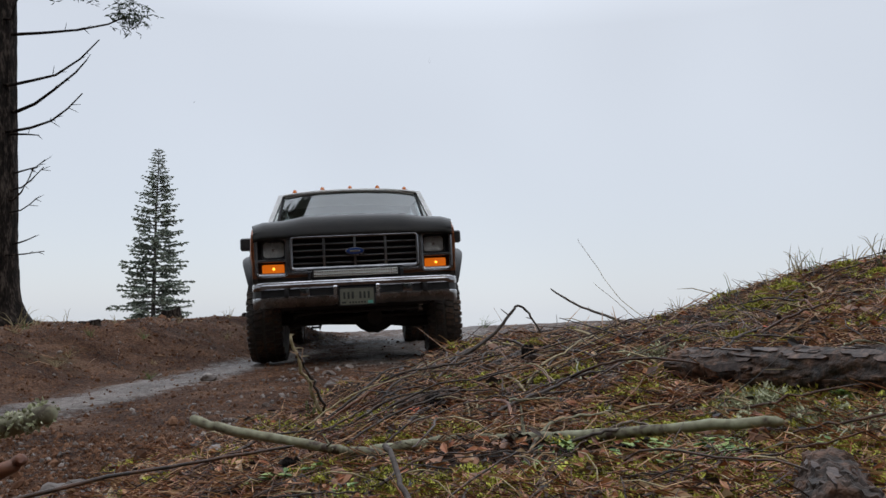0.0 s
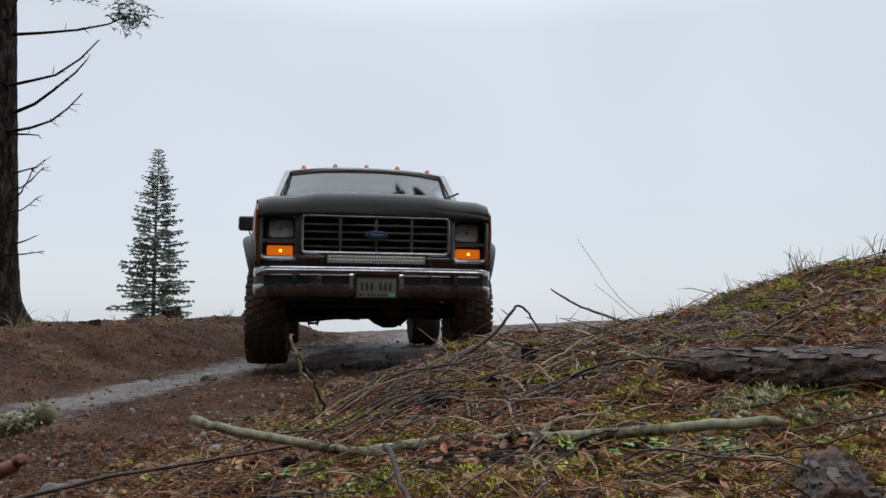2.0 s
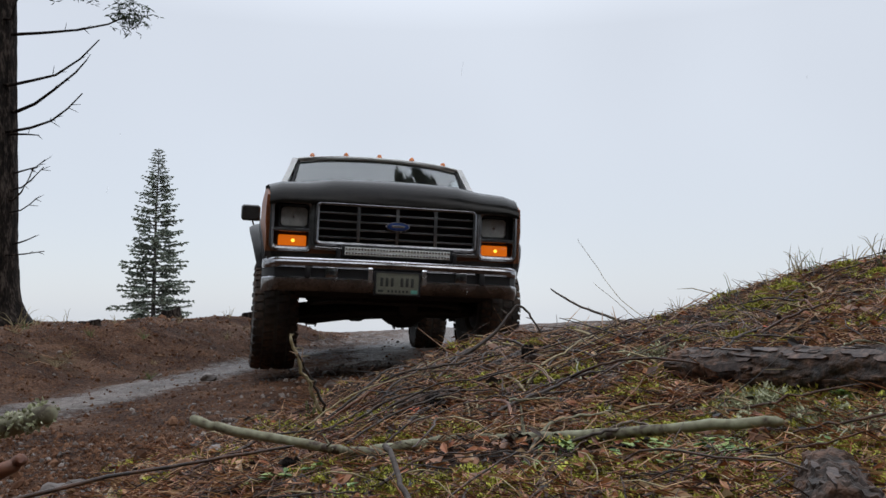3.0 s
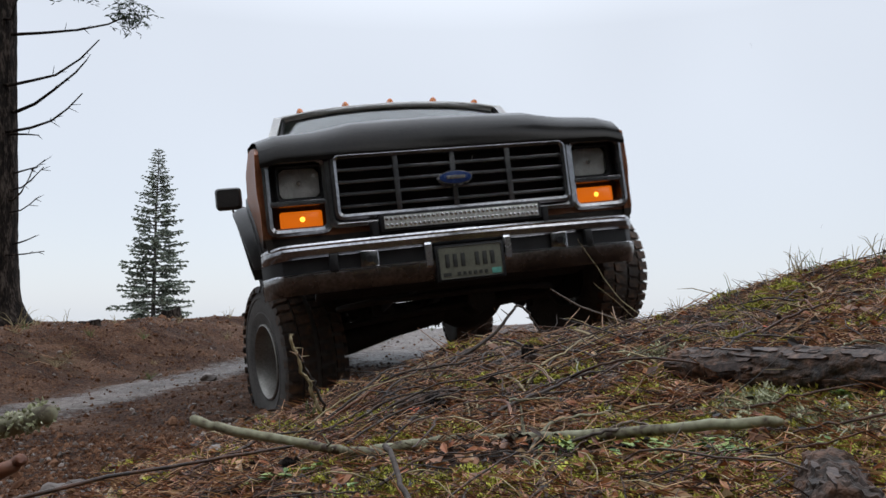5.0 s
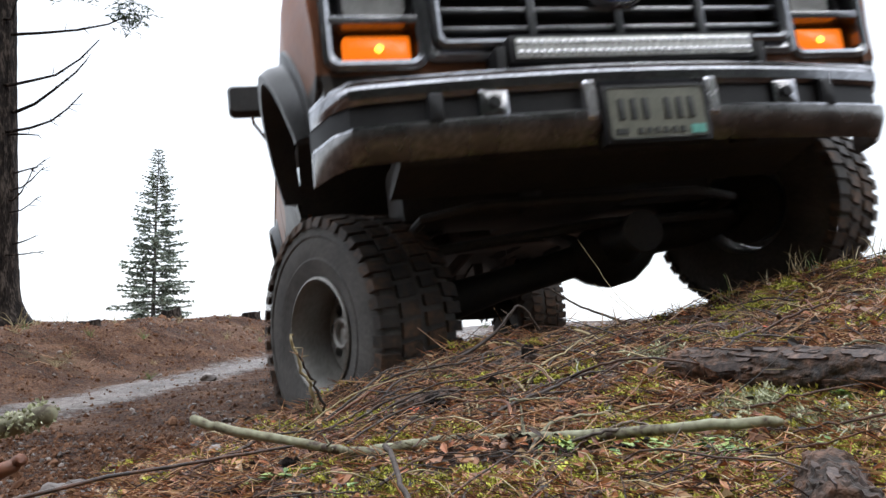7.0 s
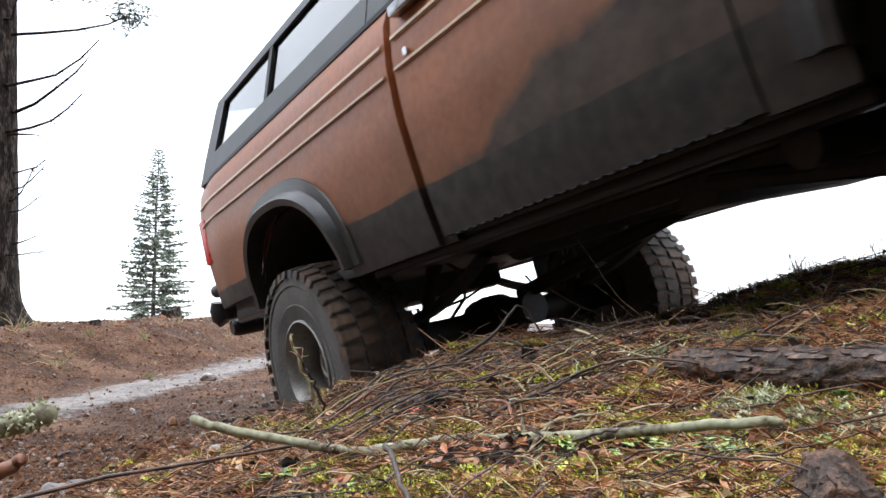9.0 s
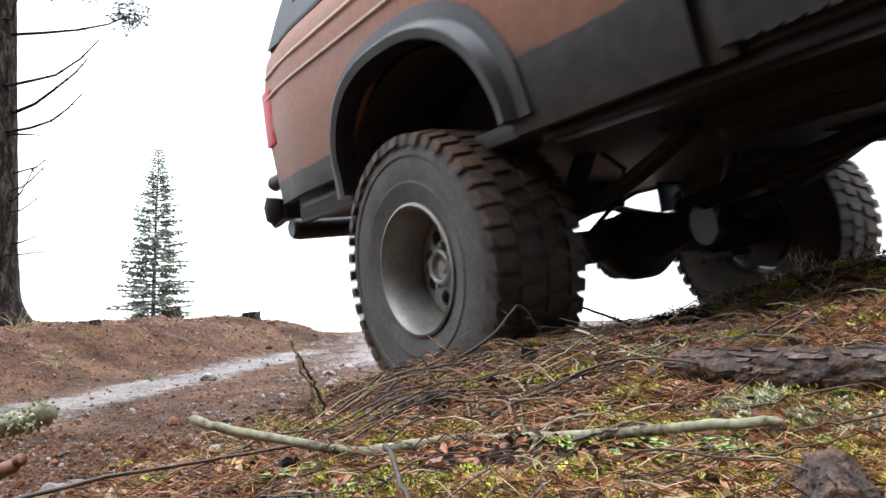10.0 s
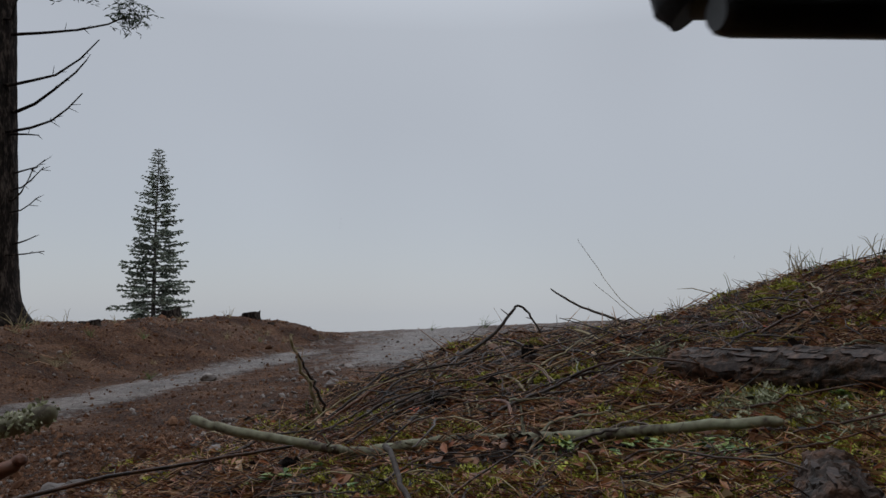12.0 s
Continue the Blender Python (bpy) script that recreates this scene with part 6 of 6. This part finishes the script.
for k, (x, y, n, h, m) in enumerate(((0.749, 13.4, 14, 0.30, "grass"), (-0.192, 13.4, 8, 0.22, "grass"), (-5.1, 9.1, 14, 0.35, "straw"), (-4.5, 9.0, 10, 0.3, "straw"), (-2.45, 6.35, 30, 0.10, "grass"), (-3.2, 6.3, 24, 0.10, "straw"), (-3.9, 6.9, 24, 0.12, "straw"), (-2.75, 7.2, 20, 0.09, "straw"), (-3.4, 7.3, 22, 0.11, "grass"), (-4.4, 8.2, 22, 0.14, "straw"), (-3.1, 8.9, 20, 0.12, "straw"), (-2.2, 9.1, 18, 0.10, "grass"), (-1.95, 9.3, 14, 0.14, "straw"), (-3.3, 6.7, 18, 0.12, "straw"),
                                     (-3.0, 7.6, 16, 0.14, "grass"), (-3.6, 8.3, 16, 0.16, "straw"), (-2.5, 8.8, 16, 0.14, "straw"), (-2.3, 9.9, 12, 0.14, "straw"), (-4.2, 7.6, 16, 0.16, "grass"), (-2.9, 10.2, 10, 0.2, "straw"), (-1.7, 10.6, 8, 0.16, "straw"), (1.8, 8.2, 10, 0.2, "grass"))):
    grass_tuft(x, y, n, h, 740 + k, M[m], "sparse weathered grass on the bank", 0.5)


def stump(x, y, r, h, seed):
    """A weathered stump with a torn top."""
    bm = bmesh.new()
    rows = []
    for z in (-0.1, 0.0, 0.3, 0.7, 1.0):
        row = []
        for k in range(22):
            q = 2 * math.pi * k / 22
            rr = r * (1.25 - 0.35 * min(z, 0.8)) * (1 + 0.12 * noise.noise(Vector((math.cos(q) * 2, math.sin(q) * 2, seed + z))))
            top = h * z * (1 + (0.25 * noise.noise(Vector((math.cos(q) * 1.5, math.sin(q) * 1.5, seed * 2.0))) + 0.15 * math.cos(q) if z == 1.0 else 0))
            row.append((rr * math.cos(q), rr * math.sin(q), top))
        rows.append(row)
    loft(bm, rows)
    ob = tagged(finish("tree_stump", bm, M["bark"]), "dark weathered stump on the dirt bank", "stump", "stumps on the bank")
    ob.location = (x, y, ground_z(x, y) - 0.02)


for k, (x, y, r, h) in enumerate(((-2.72, 10.7, 0.13, 0.13), (-3.75, 10.4, 0.13, 0.15), (-3.86, 8.1, 0.05, 0.06), (-3.5, 7.6, 0.06, 0.09), (-2.42, 10.6, 0.06, 0.05))):
    stump(x, y, r, h, k + 1)


def rock(x, y, r, seed, flat=0.6, sink=0.25):
    bm = bmesh.new()
    bmesh.ops.create_icosphere(bm, subdivisions=3, radius=1)
    for v in bm.verts:
        n1 = noise.noise(v.co * 1.1 + Vector((seed, 0, 0))) * 0.5 + noise.noise(v.co * 3 + Vector((0, seed, 0))) * 0.12
        v.co *= r * (1 + n1)
        v.co.z *= flat
    ob = tagged(finish("rock", bm, M["stone"], smooth_angle=25), "wet brown-grey rock half sunk in gravel", "rock", "rocks on the track")
    ob.matrix_basis = pose(x, y, ground_z(x, y) + r * flat * (0.5 - sink), 0, 0, seed * 40)


for k, (x, y, r) in enumerate(((-0.80, 1.66, 0.045), (-0.74, 1.62, 0.03), (-0.68, 1.36, 0.035), (-0.62, 1.30, 0.022), (-0.44, 4.6, 0.07), (-0.75, 5.2, 0.06), (-1.85, 6.0, 0.065), (-0.55, 1.9, 0.025), (-1.1, 1.9, 0.03), (-0.2, 5.0, 0.05), (-0.62, 4.9, 0.045), (-0.3, 5.6, 0.05), (-0.9, 6.0, 0.05))):
    rock(x, y, r, k + 3)


# ---- fine cover that nobody could count ----
def scatter():
    r = random.Random(9)
    needles, twigs, moss, bits, chips = Soup(), Soup(), Soup(), Soup(), Soup()

    def cushion(soup, x, y, z, size, n):
        """A springy low mound of moss shoots."""
        for _k in range(n):
            d = rand_dir(r, 0.0, 1.0)
            p = Vector((x, y, z)) + Vector((d.x * size * 1.3, d.y * size * 1.3, d.z * size * 0.55)) * r.uniform(0.7, 1.05)
            ln = size * r.uniform(0.16, 0.34)
            soup.blade(p, (d + rand_dir(r) * 0.9).normalized(), rand_dir(r), ln, ln * 0.3, 0.15)

    def spot(far=2.9, lo=0.40):
        while True:
            y = lo * math.exp(r.random() * math.log(far / lo))
            x = r.uniform(-0.48, 0.66) * y + r.uniform(-0.06, 0.06)
            s, d = mound_share(x, y)
            if float(s) > 0.80 and r.random() < float(s) ** 3 + 0.05:
                return x, y, ground_z(x, y)

    for _ in range(44000):
        x, y, z = spot()
        if noise.noise(Vector((x * 5, y * 5, 3.0))) < -0.25:
            continue
        L, a = r.uniform(0.012, 0.036) * (0.7 + 0.35 * y), r.uniform(0, 6.28)
        d = Vector((math.cos(a), math.sin(a), r.gauss(0.05, 0.22)))
        p = Vector((x, y, z + r.uniform(0.0005, 0.010)))
        w = 0.00048 * (0.72 + 0.45 * y)
        needles.stick([p, p + d * L * 0.5 + UP * 0.001, p + d * L], [w, w * 1.1, w * 0.5], 3)
    for _ in range(3800):
        x, y, z = spot()
        L, a = r.uniform(0.02, 0.13) * (0.35 + 0.55 * y), r.gauss(0.4, 1.2)
        if y < 0.75 and r.random() < 0.6:
            continue
        tilt = r.gauss(0.03, 0.16)
        d = Vector((math.cos(a), math.sin(a), 0))
        w = r.uniform(0.0004, 0.0012) * (0.5 + 0.6 * y)
        pts = []
        for s in (0, 0.3, 0.65, 1):
            q = Vector((x, y, 0)) + d * L * (s - 0.4) + Vector((r.gauss(0, L * 0.04), r.gauss(0, L * 0.04), 0))
            pts.append((q.x, q.y, ground_z(q.x, q.y) + 0.001 + max(tilt * L * s, 0) + r.uniform(0, 0.004)))
        twigs.stick(pts, [w, w * 0.9, w * 0.7, w * 0.35], 4)
    for _ in range(520):
        y = r.uniform(1.15, 2.3)
        x = r.uniform(-0.06, 0.5) * y
        if float(mound_share(x, y)[0]) < 0.85:
            continue
        L, a = r.uniform(0.04, 0.17), r.gauss(0.6, 1.3)
        d = Vector((math.cos(a), math.sin(a), max(0.0, r.gauss(0.12, 0.22)))).normalized()
        p = Vector((x, y, ground_z(x, y) + r.uniform(0.0, 0.012)))
        w = r.uniform(0.0008, 0.0022)
        twigs.stick([p, p + d * L * 0.5 + rand_dir(r) * L * 0.06, p + d * L + rand_dir(r) * L * 0.08], [w, w * 0.8, w * 0.4], 4)
    for _ in range(7500):
        x, y, z = spot(2.4)
        L = r.uniform(0.006, 0.015) * (0.6 + 0.5 * y) * r.choice((0.7, 1.0, 1.5))
        p = Vector((x, y, z + r.uniform(0.001, 0.010)))
        chips.blade(p, rand_dir(r, -0.15, 0.5), rand_dir(r, 0.35, 1), L, L * r.uniform(0.10, 0.28), r.uniform(0.1, 0.4))
    for _ in range(46):
        x, y, z = spot(2.3)
        if x < 0.05 and r.random() < 0.5:
            continue
        cushion(moss, x, y, z, r.uniform(0.010, 0.022) * (0.6 + 0.5 * y), int(240 * (0.7 + 0.3 * y)))
    for x, y, n in ((0.86, 2.12, 9), (1.0, 2.2, 9), (0.70, 2.05, 6), (0.23, 0.60, 8), (0.27, 0.63, 6), (-0.10, 0.86, 6), (-0.16, 0.80, 5), (0.12, 1.85, 5), (-0.02, 1.35, 4)):
        for _k in range(n):
            px, py = x + r.gauss(0, 0.05 * y ** 0.5), y + r.gauss(0, 0.05 * y)
            cushion(moss, px, py, ground_z(px, py), r.uniform(0.010, 0.020) * (0.55 + 0.5 * y), 260)
    straws = Soup()
    for _ in range(150):
        x, y, z = spot()
        L, a = r.uniform(0.025, 0.10) * (0.45 + 0.5 * y), r.uniform(0, 6.28)
        d, side = Vector((math.cos(a), math.sin(a), r.uniform(0.0, 0.35))), Vector((-math.sin(a), math.cos(a), 0)) * r.gauss(0, 0.18)
        p = Vector((x, y, z + 0.004))
        w = r.uniform(0.0006, 0.0013) * (0.6 + 0.5 * y)
        straws.stick([p, p + (d + side) * L * 0.35 + UP * L * 0.10, p + d * L * 0.7 + UP * L * 0.10, p + (d - side * 0.4) * L], [w * 0.8, w, w * 0.8, w * 0.3], 4)
    tagged(straws.make("straw_litter", M["straw"], smooth_faces=True), "curled pale dry grass blades in the litter", "litter", kind="stuff")
    for _ in range(14000):
        x, y, z = spot()
        if noise.noise(Vector((x * 7, y * 7, 8.0))) + 0.6 * noise.noise(Vector((x * 21, y * 21, 1.0))) < 0.27 - 0.28 * (x > 0.1 and y < 0.8):
            continue
        for _k in range(22):
            p = Vector((x + r.gauss(0, 0.008), y + r.gauss(0, 0.008), z + r.uniform(0, 0.007)))
            L = r.uniform(0.003, 0.007) * (0.5 + 0.6 * y)
            moss.blade(p, rand_dir(r, 0.15, 0.95), rand_dir(r), L, L * 0.22, 0.15)
    for _ in range(2600):
        x, y, z = spot()
        L = r.uniform(0.004, 0.013) * (0.7 + 0.4 * y)
        bits.blade(Vector((x, y, z + r.uniform(0.001, 0.006))), rand_dir(r, -0.1, 0.45), rand_dir(r, 0.4, 1), L, L * r.uniform(0.2, 0.45), 0.25)
    for _ in range(110):
        y = r.uniform(5, 11.5)
        x = r.uniform(-0.62, -0.15) * y
        if float(berm(x, y)) < 0.04:
            continue
        L, a = r.uniform(0.06, 0.28), r.uniform(0, 6.28)
        q = Vector((x + L * math.cos(a), y + L * math.sin(a), 0))
        w = r.uniform(0.002, 0.005)
        twigs.stick([(x, y, ground_z(x, y) + 0.004), ((x + q.x) / 2, (y + q.y) / 2, ground_z((x + q.x) / 2, (y + q.y) / 2) + 0.015), (q.x, q.y, ground_z(q.x, q.y) + 0.006)], [w, w, w * 0.5], 4)
    tagged(needles.make("needle_litter", M["needle_litter"]), "rust-brown fallen conifer needles over the mound", "litter", kind="stuff")
    tagged(twigs.make("twig_litter", M["twig"], smooth_faces=True), "tangle of thin wet brown twigs", "litter", kind="stuff")
    tagged(chips.make("leaf_chips", M["chips"]), "rust, tan and black scraps of leaf and bark", "litter", kind="stuff")
    tagged(moss.make("moss", M["moss"]), "patches of yellow-green moss among the litter", "moss", kind="stuff")
    tagged(bits.make("bark_flakes", M["brown_leaf"]), "flakes of brown bark and leaf", "litter", kind="stuff")


def pebble_shape():
    bm = bmesh.new()
    bmesh.ops.create_icosphere(bm, subdivisions=1, radius=1)
    vs, fs = [v.co.copy() for v in bm.verts], [tuple(v.index for v in f.verts) for f in bm.faces]
    bm.free()
    return vs, fs


def gravel():
    r = random.Random(12)
    vs, fs = pebble_shape()
    stones, clods = Soup(), Soup()

    def put(soup, x, y, size):
        m = Euler((r.uniform(0, 6), r.uniform(0, 6), r.uniform(0, 6))).to_matrix()
        sc = Vector((size, size * r.uniform(0.6, 1), size * r.uniform(0.4, 0.8)))
        c = Vector((x, y, ground_z(x, y) + size * r.uniform(-0.25, 0.15)))
        soup.add([c + m @ Vector((v.x * sc.x, v.y * sc.y, v.z * sc.z)) * r.uniform(0.8, 1.15) for v in vs], fs)

    for _ in range(21000):
        y = 0.9 * math.exp(r.random() * math.log(11 / 0.9))
        x = r.uniform(-0.66, 0.25) * y
        if float(mound_share(x, y)[0]) > 0.93 and x > -0.35:
            continue
        if float(track_wetness(x, y)) > 0.4 and r.random() < 0.8:
            continue
        size = 0.0040 * (0.75 + 0.22 * y) * math.exp(r.gauss(0, 0.5))
        put(clods if r.random() < 0.88 else stones, x, y, min(size, 0.05))
    for _ in range(15000):
        y = r.uniform(0.8, 3.6)
        x = r.uniform(-0.62, -0.18) * y - 0.05
        if float(mound_share(x, y)[0]) > 0.93 and x > -0.35:
            continue
        put(clods if r.random() < 0.85 else stones, x, y, 0.0042 * math.exp(r.gauss(0, 0.55)))
    for _ in range(1500):
        y = r.uniform(0.95, 3.4)
        x = r.uniform(-0.60, -0.16) * y - 0.05
        if float(mound_share(x, y)[0]) < 0.9 or x < -0.35:
            put(clods if r.random() < 0.7 else stones, x, y, 0.0095 * math.exp(r.gauss(0, 0.42)))
    for _ in range(420):
        put(stones, r.uniform(-1.3, 0.3), r.uniform(3.7, 6.8), 0.014 * math.exp(r.gauss(0, 0.5)))
    for _ in range(5000):
        y = r.uniform(4.5, 12)
        x = r.uniform(-0.66, -0.1) * y
        if float(berm(x, y)) > 0.03:
            put(clods if r.random() < 0.96 else stones, x, y, 0.010 * math.exp(r.gauss(0, 0.55)))
    for _ in range(350):
        y = r.uniform(8, 14.5)
        put(stones, r.uniform(-0.25, 0.5) * y, y, 0.013 * math.exp(r.gauss(0, 0.4)))
    tagged(stones.make("gravel", M["stone"]), "wet grey-brown gravel pressed into the track", "gravel", kind="stuff")
    tagged(clods.make("soil_clods", M["clod"]), "crumbs of brown soil on the track and bank", "soil", kind="stuff")


scatter()
gravel()


def snowflakes():
    """Sparse wet flakes, each dropping once to the ground."""
    r = random.Random(63)
    shapes, out = {}, []
    for k in range(64):
        y = 1.1 * math.exp(r.random() * math.log(7.0 / 1.1))
        x, size = r.uniform(-0.52, 0.6) * y, (0.0016, 0.0026, 0.004)[min(2, int(y / 2.2))]
        if size not in shapes:
            bm = bmesh.new()
            bmesh.ops.create_icosphere(bm, subdivisions=1, radius=size)
            for v in bm.verts:
                v.co = Vector((v.co.x * r.uniform(0.6, 1.2), v.co.y * r.uniform(0.6, 1.2), v.co.z * r.uniform(0.8, 1.6)))
            flake = finish("snowflake", bm, M["snow"])
            shapes[size] = flake.data
        else:
            flake = new("snowflake", shapes[size])
        tagged(flake, "small white flake of wet snow falling through the air", "snowflake", "falling snow")
        # it sinks into the litter as it lands
        land, speed, drift, turn, z = 12.6 * (k + r.random()) / 64, r.uniform(1.1, 1.7), r.uniform(-0.25, 0.1), r.uniform(0, 360), ground_z(x, y)
        at = lambda t: (t, pose(x + drift * (t - land), y, z - speed * (t - land), 20, 35, turn))
        stops = [at(0)] + ([at(land / 2)] if land > 1 else []) + [at(min(land + 0.4, 12.0))]
        if land + 0.4 < 12.0:
            stops.append((12.0, stops[-1][1]))
        out.append((flake, stops))
    return out


snow = snowflakes()


# ---- what moves ----
TRUCK_ROWS = [
    (0, -0.876, 7.583, 0.617, 0.6, -3.05, 7.38), (0.5, -0.88, 7.568, 0.624, 0.748, -3.25, 7.142),
    (1, -0.814, 7.211, 0.62, 0.817, -3.01, 7.733), (1.5, -0.724, 6.854, 0.645, 0.805, -1.49, 8.395),
    (2, -0.643, 6.593, 0.655, 0.603, 0.41, 9.207), (2.5, -0.589, 6.417, 0.667, 0.292, 1.54, 9.858),
    (3, -0.485, 6.113, 0.66, 0.25, 2.05, 11.15), (4.8, -0.084, 4.495, 0.671, -0.966, -4.952, 11.897),
    (5, -0.052, 4.31, 0.678, -0.8, -6.6, 12.5), (5.5, 0.032, 3.856, 0.699, -0.7, -10.75, 10.9),
    (6, 0.131, 3.539, 0.81, 0.2, -9.45, 9.3), (6.5, 0.238, 3.274, 0.866, -1.4, -8.65, 10.3),
    (7, 0.417, 2.903, 0.938, -4.7, -5.95, 13.2), (7.2, 0.537, 2.757, 0.99, -4.13, -4.52, 13.23),
    (9, 1.66, 1.352, 1.008, -7.3, -10.8, 34.3), (9.5, 1.912, 0.955, 1.045, -5.4, -9.7, 35.0),
    (10, 2.195, 0.545, 1.095, -2.7, -7.4, 34.05), (10.5, 2.23, -0.16, 1.255, -2.5, -7.3, 27.15),
    (11, 2.27, -0.832, 1.334, -2.48, -6.26, 20.98), (11.5, 2.29, -1.442, 1.396, -2.97, -5.17, 16.42),
    (12, 2.289, -2.042, 1.415, -4.7, -4.51, 13.83)]
# hub heights under the body as the suspension works: seconds, front right, front left, rear right, rear left
SPRING = [(0, -0.15, -0.24, -0.12, -0.16), (2.5, -0.20, -0.13, -0.15, -0.15), (4.8, -0.33, -0.06, -0.14, -0.14), (5.5, -0.40, -0.05, -0.20, -0.18),
          (6.5, -0.47, -0.12, -0.26, -0.30), (7.0, -0.45, -0.12, -0.28, -0.26), (7.8, -0.34, -0.20, -0.26, -0.24), (9.0, -0.26, -0.26, -0.24, -0.24), (10.5, -0.26, -0.26, -0.24, -0.24), (11.0, -0.26, -0.26, -0.27, -0.24), (11.5, -0.26, -0.26, -0.30, -0.24), (12, -0.26, -0.26, -0.30, -0.24)]
# sideways play of the axles: seconds, front, rear
SWAY = [(0, 0.0, 0.0), (3, 0.0, 0.0), (5, 0.025, 0.0), (6.5, 0.045, -0.03), (7.2, 0.05, -0.06), (9, 0.0, 0.0), (10.5, 0.0, 0.0), (11, 0.0, -0.02), (11.5, 0.0, 0.0), (12, 0.0, 0.0)]
STEER = [(0, -2), (2.5, 0), (3, 4), (5, 17), (5.5, 20), (6.5, 25), (7.2, 25), (8.2, 20), (9.5, 4), (11, -6), (12, -6)]
WIPE = [(0, 4), (1.3, 4), (1.45, 25), (1.6, 65), (1.8, 120), (2.0, 150), (2.2, 100), (2.4, 28), (2.55, 4), (5.1, 4), (5.3, 30), (5.5, 80), (5.75, 150), (6.1, 80), (6.4, 4), (12, 4)]


def motions():
    walk(truck, [(r[0], pose(*r[1:])) for r in TRUCK_ROWS])
    ts = [0.25 * k for k in range(49)]
    tt = [r[0] for r in TRUCK_ROWS]
    path = np.array([[np.interp(t, tt, [r[i] for r in TRUCK_ROWS]) for i in (1, 2, 3)] for t in ts])
    run = np.concatenate([[0], np.cumsum(np.linalg.norm(np.diff(path, axis=0), axis=1))])
    spin = np.degrees(run / TYRE_R)
    hub = {c: [float(np.interp(t, [r[0] for r in SPRING], [r[c] for r in SPRING])) for t in ts] for c in (1, 2, 3, 4)}
    steer = [float(np.interp(t, [r[0] for r in STEER], [r[1] for r in STEER])) for t in ts]
    sway = {c: [float(np.interp(t, [r[0] for r in SWAY], [r[c] for r in SWAY])) for t in ts] for c in (1, 2)}
    for wheel, s, y in wheels:
        move = sway[1 if y == 0 else 2]
        h = hub[(1 if s < 0 else 2) + (0 if y == 0 else 2)]
        walk(wheel, [(t, pose(s * (TRACK + (0.015 if y == 0 else 0)) + move[k], y, h[k], spin[k], 0, steer[k] if y == 0 else 0)) for k, t in enumerate(ts)])
    for axle, y in axles:
        c = 1 if y == 0 else 3
        walk(axle, [(t, pose(sway[1 if y == 0 else 2][k], y, (hub[c][k] + hub[c + 1][k]) / 2, 0, math.degrees(math.atan2(hub[c][k] - hub[c + 1][k], 2 * TRACK)), 0)) for k, t in enumerate(ts)])
    for flake, stops in snow:
        walk(flake, stops)
    lean = Matrix.Rotation(radians(-38), 4, "X")
    for wiper, x in wipers:
        at = Matrix.Translation((x, 0.41, 0.815)) @ lean
        walk(wiper, [(t, at @ pose(0, 0, 0, 0, 0, 0) @ Matrix.Rotation(radians(a), 4, "Y")) for t, a in WIPE])


motions()
